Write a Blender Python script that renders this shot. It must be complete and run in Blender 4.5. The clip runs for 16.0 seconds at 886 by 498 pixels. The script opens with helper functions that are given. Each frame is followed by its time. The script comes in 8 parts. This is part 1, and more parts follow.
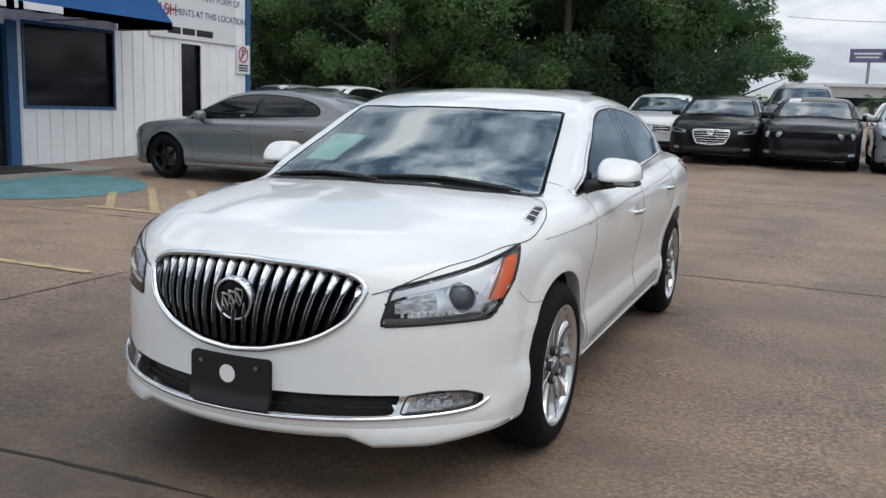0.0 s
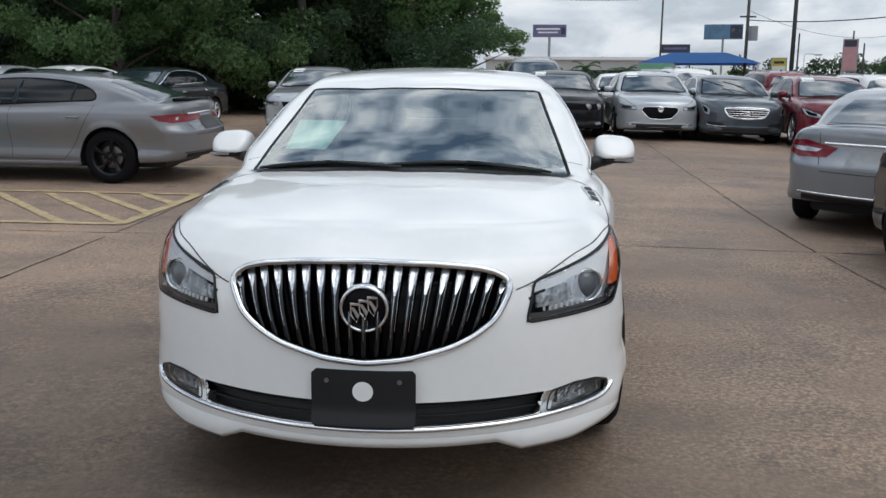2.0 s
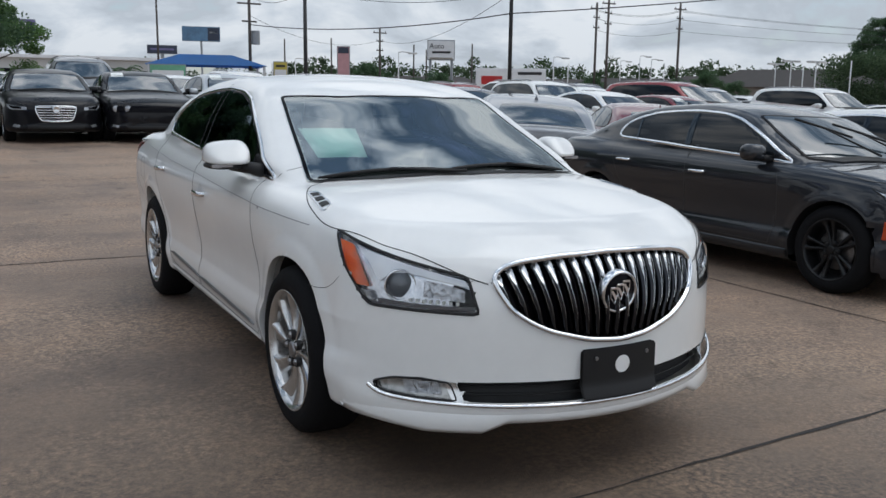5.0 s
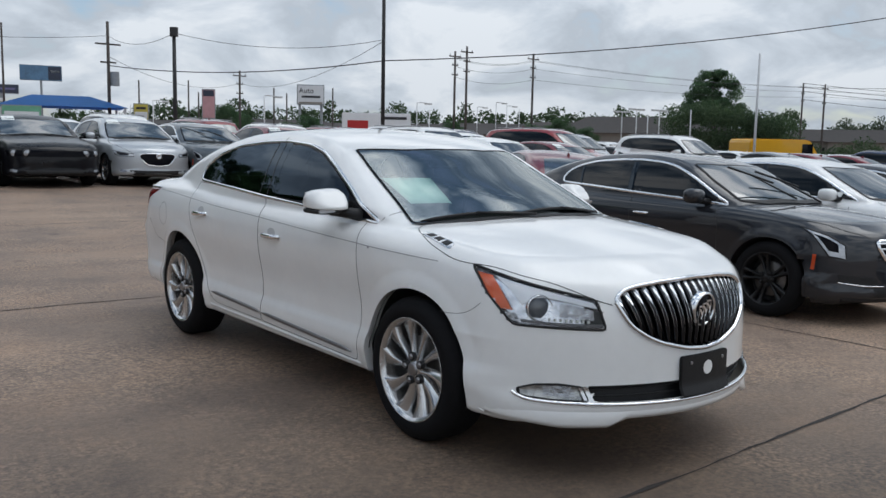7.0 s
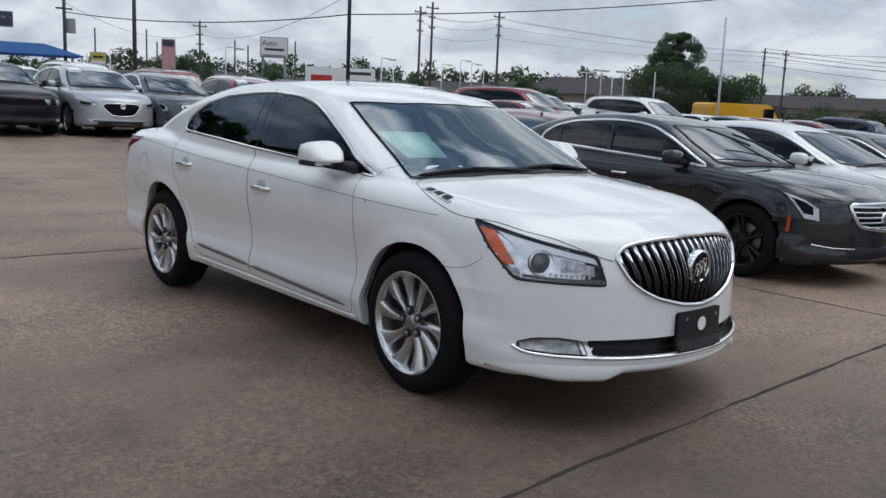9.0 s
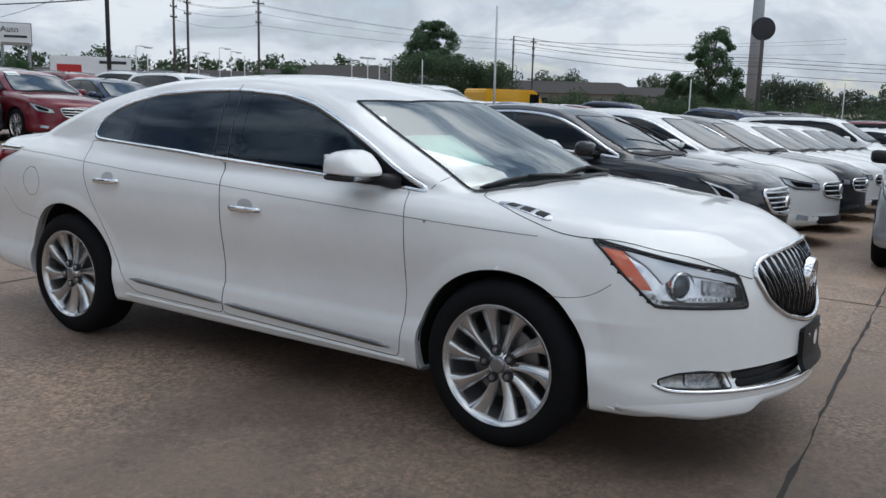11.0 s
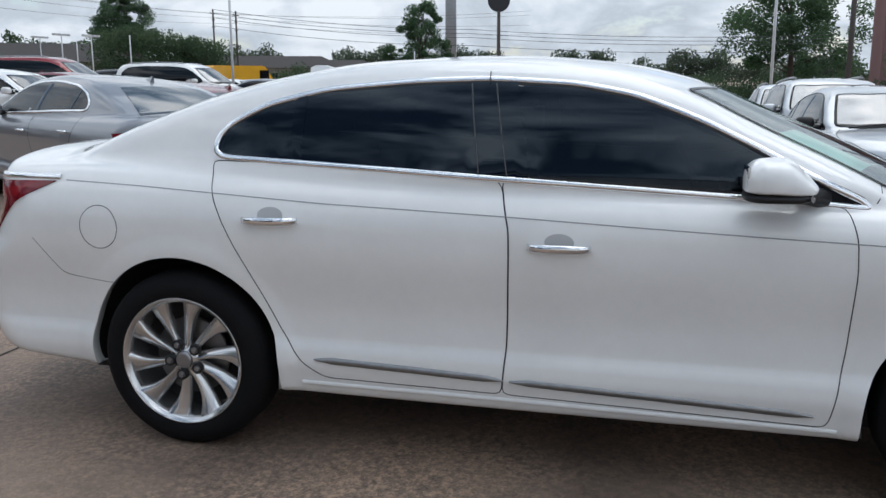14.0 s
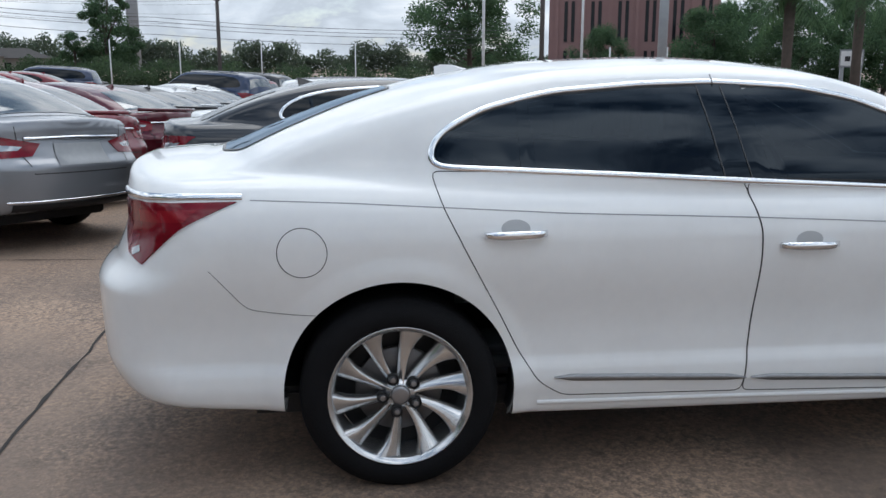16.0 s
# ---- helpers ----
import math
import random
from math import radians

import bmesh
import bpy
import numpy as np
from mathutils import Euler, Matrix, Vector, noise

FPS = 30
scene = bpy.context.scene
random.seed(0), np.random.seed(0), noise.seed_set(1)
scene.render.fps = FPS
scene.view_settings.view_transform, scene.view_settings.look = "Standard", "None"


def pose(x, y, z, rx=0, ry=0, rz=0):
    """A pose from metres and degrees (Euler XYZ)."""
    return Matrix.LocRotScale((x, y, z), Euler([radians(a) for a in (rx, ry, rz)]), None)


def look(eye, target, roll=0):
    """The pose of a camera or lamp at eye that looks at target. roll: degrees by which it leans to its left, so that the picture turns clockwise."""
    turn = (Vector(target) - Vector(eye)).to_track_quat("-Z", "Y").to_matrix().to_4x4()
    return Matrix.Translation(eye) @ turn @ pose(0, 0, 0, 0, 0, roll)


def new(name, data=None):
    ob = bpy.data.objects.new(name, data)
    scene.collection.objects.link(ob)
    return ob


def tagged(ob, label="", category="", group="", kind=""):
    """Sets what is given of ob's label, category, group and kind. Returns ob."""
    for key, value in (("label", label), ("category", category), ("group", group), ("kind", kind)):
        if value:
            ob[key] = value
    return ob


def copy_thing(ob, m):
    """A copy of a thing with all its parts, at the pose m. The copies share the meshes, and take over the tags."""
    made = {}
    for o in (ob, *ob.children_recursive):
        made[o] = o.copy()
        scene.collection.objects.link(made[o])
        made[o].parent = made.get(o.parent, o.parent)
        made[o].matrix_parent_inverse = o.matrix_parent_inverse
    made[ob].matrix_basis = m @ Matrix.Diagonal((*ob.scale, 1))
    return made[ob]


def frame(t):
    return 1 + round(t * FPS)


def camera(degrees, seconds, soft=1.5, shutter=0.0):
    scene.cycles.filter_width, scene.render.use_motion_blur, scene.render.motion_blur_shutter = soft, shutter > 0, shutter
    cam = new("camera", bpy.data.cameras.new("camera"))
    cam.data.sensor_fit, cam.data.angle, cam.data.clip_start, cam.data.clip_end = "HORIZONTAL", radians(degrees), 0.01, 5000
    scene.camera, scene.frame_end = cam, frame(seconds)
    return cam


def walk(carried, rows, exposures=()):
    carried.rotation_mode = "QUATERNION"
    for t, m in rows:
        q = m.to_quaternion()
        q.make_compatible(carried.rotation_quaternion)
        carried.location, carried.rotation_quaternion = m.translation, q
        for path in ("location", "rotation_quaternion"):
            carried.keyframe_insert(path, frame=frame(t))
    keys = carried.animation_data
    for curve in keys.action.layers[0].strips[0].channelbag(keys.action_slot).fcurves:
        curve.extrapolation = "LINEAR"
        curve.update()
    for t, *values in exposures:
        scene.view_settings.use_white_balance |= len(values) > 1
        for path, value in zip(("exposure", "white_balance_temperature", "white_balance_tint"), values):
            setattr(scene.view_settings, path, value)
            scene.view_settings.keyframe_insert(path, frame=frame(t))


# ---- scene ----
cam = camera(53.6, 16.0)
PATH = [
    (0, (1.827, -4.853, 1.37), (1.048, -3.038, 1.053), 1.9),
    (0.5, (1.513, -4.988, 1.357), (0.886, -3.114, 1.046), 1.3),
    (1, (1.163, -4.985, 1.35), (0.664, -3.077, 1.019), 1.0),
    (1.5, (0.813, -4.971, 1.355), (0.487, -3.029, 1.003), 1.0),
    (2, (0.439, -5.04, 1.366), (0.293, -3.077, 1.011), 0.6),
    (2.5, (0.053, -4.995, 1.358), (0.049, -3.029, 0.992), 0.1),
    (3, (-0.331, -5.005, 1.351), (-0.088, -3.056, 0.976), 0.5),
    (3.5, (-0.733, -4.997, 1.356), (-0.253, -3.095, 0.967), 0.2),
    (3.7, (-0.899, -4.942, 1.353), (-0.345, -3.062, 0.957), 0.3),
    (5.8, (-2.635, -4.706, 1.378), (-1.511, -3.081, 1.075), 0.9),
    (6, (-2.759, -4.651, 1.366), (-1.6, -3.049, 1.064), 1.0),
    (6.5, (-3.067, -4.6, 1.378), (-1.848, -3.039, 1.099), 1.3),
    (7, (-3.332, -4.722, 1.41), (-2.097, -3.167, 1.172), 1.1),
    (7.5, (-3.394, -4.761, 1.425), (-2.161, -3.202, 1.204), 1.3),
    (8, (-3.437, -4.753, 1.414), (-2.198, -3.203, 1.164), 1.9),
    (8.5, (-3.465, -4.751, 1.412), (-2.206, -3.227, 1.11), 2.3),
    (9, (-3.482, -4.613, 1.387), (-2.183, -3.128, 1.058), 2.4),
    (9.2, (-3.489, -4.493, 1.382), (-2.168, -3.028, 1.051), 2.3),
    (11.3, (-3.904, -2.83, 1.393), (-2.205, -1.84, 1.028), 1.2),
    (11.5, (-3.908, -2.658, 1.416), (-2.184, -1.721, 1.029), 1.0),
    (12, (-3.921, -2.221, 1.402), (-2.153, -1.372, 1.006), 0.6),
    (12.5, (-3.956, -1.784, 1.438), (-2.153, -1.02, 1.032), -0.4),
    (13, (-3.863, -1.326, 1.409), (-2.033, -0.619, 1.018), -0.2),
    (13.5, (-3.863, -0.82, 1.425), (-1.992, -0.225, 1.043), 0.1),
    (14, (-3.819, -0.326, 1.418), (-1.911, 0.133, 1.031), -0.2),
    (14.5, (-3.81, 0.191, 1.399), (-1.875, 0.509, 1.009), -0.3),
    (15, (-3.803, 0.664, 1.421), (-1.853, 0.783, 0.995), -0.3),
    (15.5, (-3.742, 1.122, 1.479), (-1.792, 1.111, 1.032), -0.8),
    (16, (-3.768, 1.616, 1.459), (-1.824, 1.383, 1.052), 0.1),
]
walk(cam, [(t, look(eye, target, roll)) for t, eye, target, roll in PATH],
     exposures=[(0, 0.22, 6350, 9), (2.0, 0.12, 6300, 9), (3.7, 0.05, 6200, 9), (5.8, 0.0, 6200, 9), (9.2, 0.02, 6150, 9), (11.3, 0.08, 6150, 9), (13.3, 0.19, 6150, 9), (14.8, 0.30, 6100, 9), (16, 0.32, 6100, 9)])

# ---------------------------------------------------------------- sky and light
def build_world():
    w = bpy.data.worlds.new("sky")
    scene.world = w
    w.use_nodes = True
    nt = w.node_tree
    nt.nodes.clear()
    n, link = nt.nodes.new, nt.links.new
    out, bg, bg2, add = n("ShaderNodeOutputWorld"), n("ShaderNodeBackground"), n("ShaderNodeBackground"), n("ShaderNodeMixShader")
    sky = n("ShaderNodeTexSky")
    sky.sky_type, sky.sun_disc = "NISHITA", False
    sky.sun_elevation, sky.sun_rotation = radians(62), radians(108)
    link(sky.outputs["Color"], bg.inputs["Color"])
    bg.inputs["Strength"].default_value = 0.12
    co = n("ShaderNodeTexCoord")
    sep, div, flat = n("ShaderNodeSeparateXYZ"), n("ShaderNodeVectorMath"), n("ShaderNodeCombineXYZ")
    link(co.outputs["Generated"], sep.inputs[0])
    zz = n("ShaderNodeMath")
    zz.operation = "MAXIMUM"
    link(sep.outputs["Z"], zz.inputs[0])
    zz.inputs[1].default_value = 0.0
    zp = n("ShaderNodeMath")
    zp.operation = "ADD"
    link(zz.outputs[0], zp.inputs[0])
    zp.inputs[1].default_value = 0.42
    link(zp.outputs[0], flat.inputs[0]), link(zp.outputs[0], flat.inputs[1]), link(zp.outputs[0], flat.inputs[2])
    div.operation = "DIVIDE"
    link(co.outputs["Generated"], div.inputs[0]), link(flat.outputs[0], div.inputs[1])
    cloud = n("ShaderNodeTexNoise")
    cloud.inputs["Scale"].default_value, cloud.inputs["Detail"].default_value, cloud.inputs["Roughness"].default_value = 3.4, 8.0, 0.56
    cloud.inputs["Distortion"].default_value = 0.3
    link(div.outputs[0], cloud.inputs["Vector"])
    tone = n("ShaderNodeValToRGB")
    e = tone.color_ramp.elements
    e[0].position, e[0].color = 0.41, (0.10, 0.155, 0.235, 1)
    e[1].position, e[1].color = 0.585, (1.12, 1.12, 1.12, 1)
    mid = tone.color_ramp.elements.new(0.49)
    mid.color = (0.50, 0.57, 0.66, 1)
    link(cloud.outputs["Fac"], tone.inputs["Fac"])
    high = n("ShaderNodeMapRange")
    high.interpolation_type = "SMOOTHSTEP"
    high.inputs["From Min"].default_value, high.inputs["From Max"].default_value = 0.10, 0.72
    high.inputs["To Min"].default_value, high.inputs["To Max"].default_value = 0.34, 1.0
    link(zz.outputs[0], high.inputs["Value"])
    haze = n("ShaderNodeMix")
    haze.data_type = "RGBA"
    haze.inputs["A"].default_value = (0.91, 0.96, 1.01, 1)
    link(high.outputs["Result"], haze.inputs["Factor"]), link(tone.outputs["Color"], haze.inputs["B"])
    link(haze.outputs["Result"], bg2.inputs["Color"])
    lift = n("ShaderNodeMath")
    lift.operation = "MULTIPLY_ADD"
    link(zz.outputs[0], lift.inputs[0])
    lift.inputs[1].default_value, lift.inputs[2].default_value = 0.75, 0.70
    link(lift.outputs[0], bg2.inputs["Strength"])
    cover = n("ShaderNodeValToRGB")
    cover.color_ramp.elements[0].position, cover.color_ramp.elements[1].position = 0.26, 0.40
    link(cloud.outputs["Fac"], cover.inputs["Fac"])
    link(cover.outputs["Color"], add.inputs["Fac"])
    link(bg.outputs[0], add.inputs[1]), link(bg2.outputs[0], add.inputs[2])
    link(add.outputs[0], out.inputs["Surface"])
    sun = new("sun", bpy.data.lights.new("sun", "SUN"))
    sun.data.energy, sun.data.angle, sun.data.color = 0.85, radians(50), (1.0, 0.96, 0.90)
    sun.matrix_world = look((12, -4, 24), (0, 0, 0))


build_world()

# ---------------------------------------------------------------- materials
MATS = {}


def shader(name, colour, rough=0.5, metal=0.0, coat=0.0, coat_rough=0.03, ior=1.5, vary=0.0, scale=8.0, bump=0.0, bump_scale=60.0, spec=0.5, random=0.0, emit=0.0, alpha=1.0, trans=0.0, flakes=0.0):
    """A surface with colour and roughness that wander at two scales, and fine relief."""
    if name in MATS:
        return MATS[name]
    m = bpy.data.materials.new(name)
    MATS[name] = m
    m.use_nodes = True
    nt = m.node_tree
    n, link = nt.nodes.new, nt.links.new
    b = nt.nodes["Principled BSDF"]
    b.inputs["Base Color"].default_value = (*colour, 1)
    b.inputs["Roughness"].default_value, b.inputs["Metallic"].default_value = rough, metal
    b.inputs["Specular IOR Level"].default_value = spec
    b.inputs["Coat Weight"].default_value = coat
    b.inputs["IOR"].default_value = ior
    b.inputs["Coat Roughness"].default_value = coat_rough
    b.inputs["Transmission Weight"].default_value = trans
    b.inputs["Alpha"].default_value = alpha
    if emit:
        b.inputs["Emission Color"].default_value = (*colour, 1)
        b.inputs["Emission Strength"].default_value = emit
    if vary or random or bump:
        co = n("ShaderNodeTexCoord")
    if vary or random:
        big, fine = n("ShaderNodeTexNoise"), n("ShaderNodeTexNoise")
        big.inputs["Scale"].default_value, big.inputs["Detail"].default_value = scale, 5
        fine.inputs["Scale"].default_value, fine.inputs["Detail"].default_value = scale * 9, 3
        for t in (big, fine):
            link(co.outputs["Object"], t.inputs["Vector"])
        mix = n("ShaderNodeMath")
        mix.operation = "MULTIPLY_ADD"
        link(fine.outputs["Fac"], mix.inputs[0])
        mix.inputs[1].default_value = 0.4
        link(big.outputs["Fac"], mix.inputs[2])
        last = mix
        if random:
            info, mr = n("ShaderNodeObjectInfo"), n("ShaderNodeMath")
            mr.operation = "MULTIPLY_ADD"
            link(info.outputs["Random"], mr.inputs[0])
            mr.inputs[1].default_value = random
            link(mix.outputs[0], mr.inputs[2])
            last = mr
        rng = n("ShaderNodeMapRange")
        rng.inputs["From Min"].default_value, rng.inputs["From Max"].default_value = 0.35, 1.05 + random
        rng.inputs["To Min"].default_value, rng.inputs["To Max"].default_value = 1 - vary, 1 + vary
        link(last.outputs[0], rng.inputs["Value"])
        tint = n("ShaderNodeVectorMath")
        tint.operation = "SCALE"
        tint.inputs[0].default_value = colour
        link(rng.outputs["Result"], tint.inputs["Scale"])
        link(tint.outputs[0], b.inputs["Base Color"])
        rr = n("ShaderNodeMapRange")
        rr.inputs["From Min"].default_value, rr.inputs["From Max"].default_value = 0.3, 1.0
        rr.inputs["To Min"].default_value, rr.inputs["To Max"].default_value = max(rough - 0.08, 0.02), min(rough + 0.08, 1)
        link(mix.outputs[0], rr.inputs["Value"])
        link(rr.outputs["Result"], b.inputs["Roughness"])
    if bump:
        bt, bn = n("ShaderNodeTexNoise"), n("ShaderNodeBump")
        bt.inputs["Scale"].default_value, bt.inputs["Detail"].default_value = bump_scale, 4
        link(co.outputs["Object"], bt.inputs["Vector"])
        link(bt.outputs["Fac"], bn.inputs["Height"])
        bn.inputs["Strength"].default_value, bn.inputs["Distance"].default_value = bump, 0.01
        link(bn.outputs["Normal"], b.inputs["Normal"])
    return m


def paint(name, colour, metal=0.0, rough=0.35, coat=1.0, coat_rough=0.03):
    """Car paint under clear coat, with a film of dust."""
    return shader("paint_" + name, colour, rough=rough, metal=metal, coat=coat, coat_rough=coat_rough, spec=0.12, vary=0.05, scale=2.5)


CHROME = shader("chrome", (0.82, 0.83, 0.85), rough=0.08, metal=1.0)
BLACK = shader("black_plastic", (0.012, 0.012, 0.013), rough=0.5, spec=0.35, vary=0.2, scale=30, bump=0.1, bump_scale=400)
GLOSSBLACK = shader("gloss_black", (0.005, 0.005, 0.007), rough=0.06, spec=0.08)
RUBBER = shader("tyre_rubber", (0.008, 0.008, 0.009), rough=0.75, spec=0.12, vary=0.25, scale=20, bump=0.3, bump_scale=150)
SEAL = shader("panel_gap", (0.03, 0.03, 0.03), rough=0.8)
ALLOY = shader("bright_alloy", (0.60, 0.60, 0.60), rough=0.2, metal=0.9, vary=0.08, scale=14)
DARKALLOY = shader("dark_alloy", (0.009, 0.009, 0.010), rough=0.3, spec=0.3, vary=0.1, scale=14)
GREYPLASTIC = shader("grey_plastic", (0.05, 0.05, 0.052), rough=0.6, vary=0.2, scale=20)
GREYALLOY = shader("grey_alloy", (0.30, 0.30, 0.31), rough=0.32, metal=0.9, vary=0.1, scale=14)
LAMPGLASS = shader("lamp_lens", (0.40, 0.42, 0.45), rough=0.06, metal=0.55, coat=1.0, vary=0.3, scale=9)
REDLENS = shader("red_lens", (0.17, 0.006, 0.014), rough=0.12, spec=0.2, coat=0.5, vary=0.35, scale=14)
AMBER = shader("amber_lens", (0.75, 0.13, 0.02), rough=0.15, coat=1.0, vary=0.2, scale=40)
PAPER = shader("green_paper", (0.68, 0.93, 0.85), rough=0.7, vary=0.06, scale=9)
WHITEPAPER = shader("white_paper", (0.8, 0.82, 0.8), rough=0.7, vary=0.06, scale=9)

# ---------------------------------------------------------------- car shapes
def curve(keys):
    """A smooth function through (place, value) keys that never overshoots."""
    a = np.array(keys, dtype=float)
    xs, ys = a[:, 0], a[:, 1]
    d = np.diff(ys) / np.diff(xs)
    m = np.zeros(len(xs))
    m[0], m[-1] = d[0], d[-1]
    for i in range(1, len(xs) - 1):
        m[i] = 0.0 if d[i - 1] * d[i] <= 0 else 2 * d[i - 1] * d[i] / (d[i - 1] + d[i])

    q = np.linspace(xs[0], xs[-1], 1200)
    i = np.clip(np.searchsorted(xs, q, side="right") - 1, 0, len(d) - 1)
    h = xs[i + 1] - xs[i]
    t = (q - xs[i]) / h
    r = ((2 * t ** 3 - 3 * t ** 2 + 1) * ys[i] + (t ** 3 - 2 * t ** 2 + t) * h * m[i] + (-2 * t ** 3 + 3 * t ** 2) * ys[i + 1] + (t ** 3 - t ** 2) * h * m[i + 1])
    k = 1199 / (xs[-1] - xs[0])

    def at(p):
        u = np.clip((np.asarray(p, dtype=float) - xs[0]) * k, 0, 1198.999)
        j = u.astype(np.int32)
        return r[j] + (r[j + 1] - r[j]) * (u - j)
    return at


def smax(a, b, k):
    h = np.maximum(k - np.abs(a - b), 0) / k
    return np.maximum(a, b) + h * h * k / 4


def smin(a, b, k):
    return -smax(-a, -b, k)


class CarShape:
    """A car body as the meeting of its side, top, front and rear surfaces, nose towards -y, standing on z = 0."""

    def __init__(self, width, nose, nose_plan, tail, tail_plan, plan, deck, crown, cabin_width, cabin_plan, roof, roof_crown,
                 sweep, low, axles, arch, arch_z, rounding=0.09, flare=0.012, spine=(-1.5, 1.6), mid=0.62, join=0.03, lean=((-3, 0), (3, 0)), arch_lift=0.0):
        self.arch_lift = arch_lift
        self.lean = curve(lean)
        self.width, self.nose, self.tail, self.plan = curve(width), curve(nose), curve(tail), curve(plan)
        self.nose_plan, self.tail_plan = nose_plan, tail_plan
        self.deck, self.crown, self.cabin_width, self.cabin_plan = curve(deck), crown, curve(cabin_width), curve(cabin_plan)
        self.roof, self.roof_crown, self.sweep, self.low = curve(roof), roof_crown, sweep, curve(low)
        self.axles, self.arch, self.arch_z = axles, arch, arch_z
        self.rounding, self.flare, self.spine, self.mid, self.join = rounding, flare, spine, mid, join

    def arch_at(self, axle):
        """Height of the middle of a wheel arch."""
        return self.arch_z + (self.arch_lift if axle > 0 else -self.arch_lift)

    def value(self, p):
        x, y, z = np.abs(p[..., 0]), p[..., 1], p[..., 2]
        side = self.width(z) * self.plan(y) - self.lean(y) * np.maximum(z - 0.58, 0)
        for a in self.axles:
            r = np.sqrt((y - a) ** 2 + (z - self.arch_at(a)) ** 2)
            side = side + self.flare * np.maximum(1 - ((r - self.arch) / 0.09) ** 2, 0) ** 2
        f = x - side
        a, b = self.nose_plan
        f = smax(f, (self.nose(z) + a * x ** 2 + b * x ** 6) - y, self.rounding)
        a, b = self.tail_plan
        f = smax(f, y - (self.tail(z) - a * x ** 2 - b * x ** 6), self.rounding)
        f = smax(f, z - (self.deck(y) - self.crown * x ** 2), self.rounding)
        f = smax(f, self.low(y) - z, 0.04)
        front, back, top = self.sweep
        yy = y - front * x ** 2 * np.clip((0.2 - y) / 0.8, 0, 1) + back * x ** 2 * np.clip((y - 0.4) / 0.8, 0, 1)
        g = x - self.cabin_width(z) * self.cabin_plan(y)
        g = smax(g, (z - (self.roof(yy) - self.roof_crown * x ** 2)) * 0.8, top)
        g = np.maximum(g, 0.7 - z)
        return smin(f, g, self.join)

    def normal(self, p):
        e = 0.002
        p = np.asarray(p, float)
        d = e * np.array([[1, -1, -1], [-1, -1, 1], [-1, 1, -1], [1, 1, 1]])
        f = self.value(p[..., None, :] + d)
        n = f @ d
        return n / np.maximum(np.linalg.norm(n, axis=-1, keepdims=True), 1e-9)

    def shoot(self, start, way, reach, steps=60):
        """The outermost meeting of the rays start + r * way with the body, r from reach down to nothing."""
        start, way = np.broadcast_arrays(np.asarray(start, float), np.asarray(way, float))
        shp = start.shape[:-1]
        st, wy = start.reshape(-1, 3), way.reshape(-1, 3)
        hi, lo = np.full(len(st), float(reach)), np.zeros(len(st))
        left = np.arange(len(st))
        for k in range(steps):
            if not len(left):
                break
            r = reach * (1 - (k + 1) / steps)
            hit = self.value(st[left] + wy[left] * r) < 0
            lo[left[hit]], hi[left[hit]] = r, r + reach / steps
            left = left[~hit]
        for _ in range(11):
            m = (lo + hi) / 2
            within = self.value(st + wy * m[:, None]) < 0
            lo, hi = np.where(within, m, lo), np.where(within, hi, m)
        lo, hi = lo.reshape(shp), hi.reshape(shp)
        found = np.ones(shp, dtype=bool)
        return start + way * ((lo + hi) / 2)[..., None], found

    def on_side(self, y, z, sign):
        y, z = np.broadcast_arrays(np.asarray(y, float), np.asarray(z, float))
        s = np.stack([np.zeros_like(y), y, z], -1)
        return self.shoot(s, np.array([sign, 0.0, 0.0]), 1.3)[0]

    def on_front(self, x, z):
        x, z = np.broadcast_arrays(np.asarray(x, float), np.asarray(z, float))
        return self.shoot(np.stack([x, np.full_like(x, -1.0), z], -1), np.array([0.0, -1.0, 0.0]), 2.2, 120)[0]

    def on_rear(self, x, z):
        x, z = np.broadcast_arrays(np.asarray(x, float), np.asarray(z, float))
        return self.shoot(np.stack([x, np.full_like(x, 1.0), z], -1), np.array([0.0, 1.0, 0.0]), 2.2, 120)[0]

    def on_top(self, x, y):
        x, y = np.broadcast_arrays(np.asarray(x, float), np.asarray(y, float))
        return self.shoot(np.stack([x, y, np.full_like(x, 0.5)], -1), np.array([0.0, 0.0, 1.0]), 1.6, 50)[0]

    def grid(self, along, fan, around):
        """The whole skin as a ring of upright half-sections: places (rings, rows, 3)."""
        y0, y1 = self.spine
        ring = [(y1 + (y0 - y1) * i / along, (-1.0, 0.0)) for i in range(along)]
        ring += [(y0, (-math.cos(a), -math.sin(a))) for a in np.linspace(0, math.pi, fan, endpoint=False)]
        ring += [(y0 + (y1 - y0) * i / along, (1.0, 0.0)) for i in range(along)]
        ring += [(y1, (math.cos(a), math.sin(a))) for a in np.linspace(0, math.pi, fan, endpoint=False)]
        t = np.radians(np.linspace(-90, 90, around))
        start = np.array([[0.0, y, self.mid] for y, _ in ring])[:, None, :]
        way = np.array([[[math.cos(a) * d[0], math.cos(a) * d[1], math.sin(a)] for a in t] for _, d in ring])
        return self.shoot(np.broadcast_to(start, way.shape), way, 1.7, 70)[0]


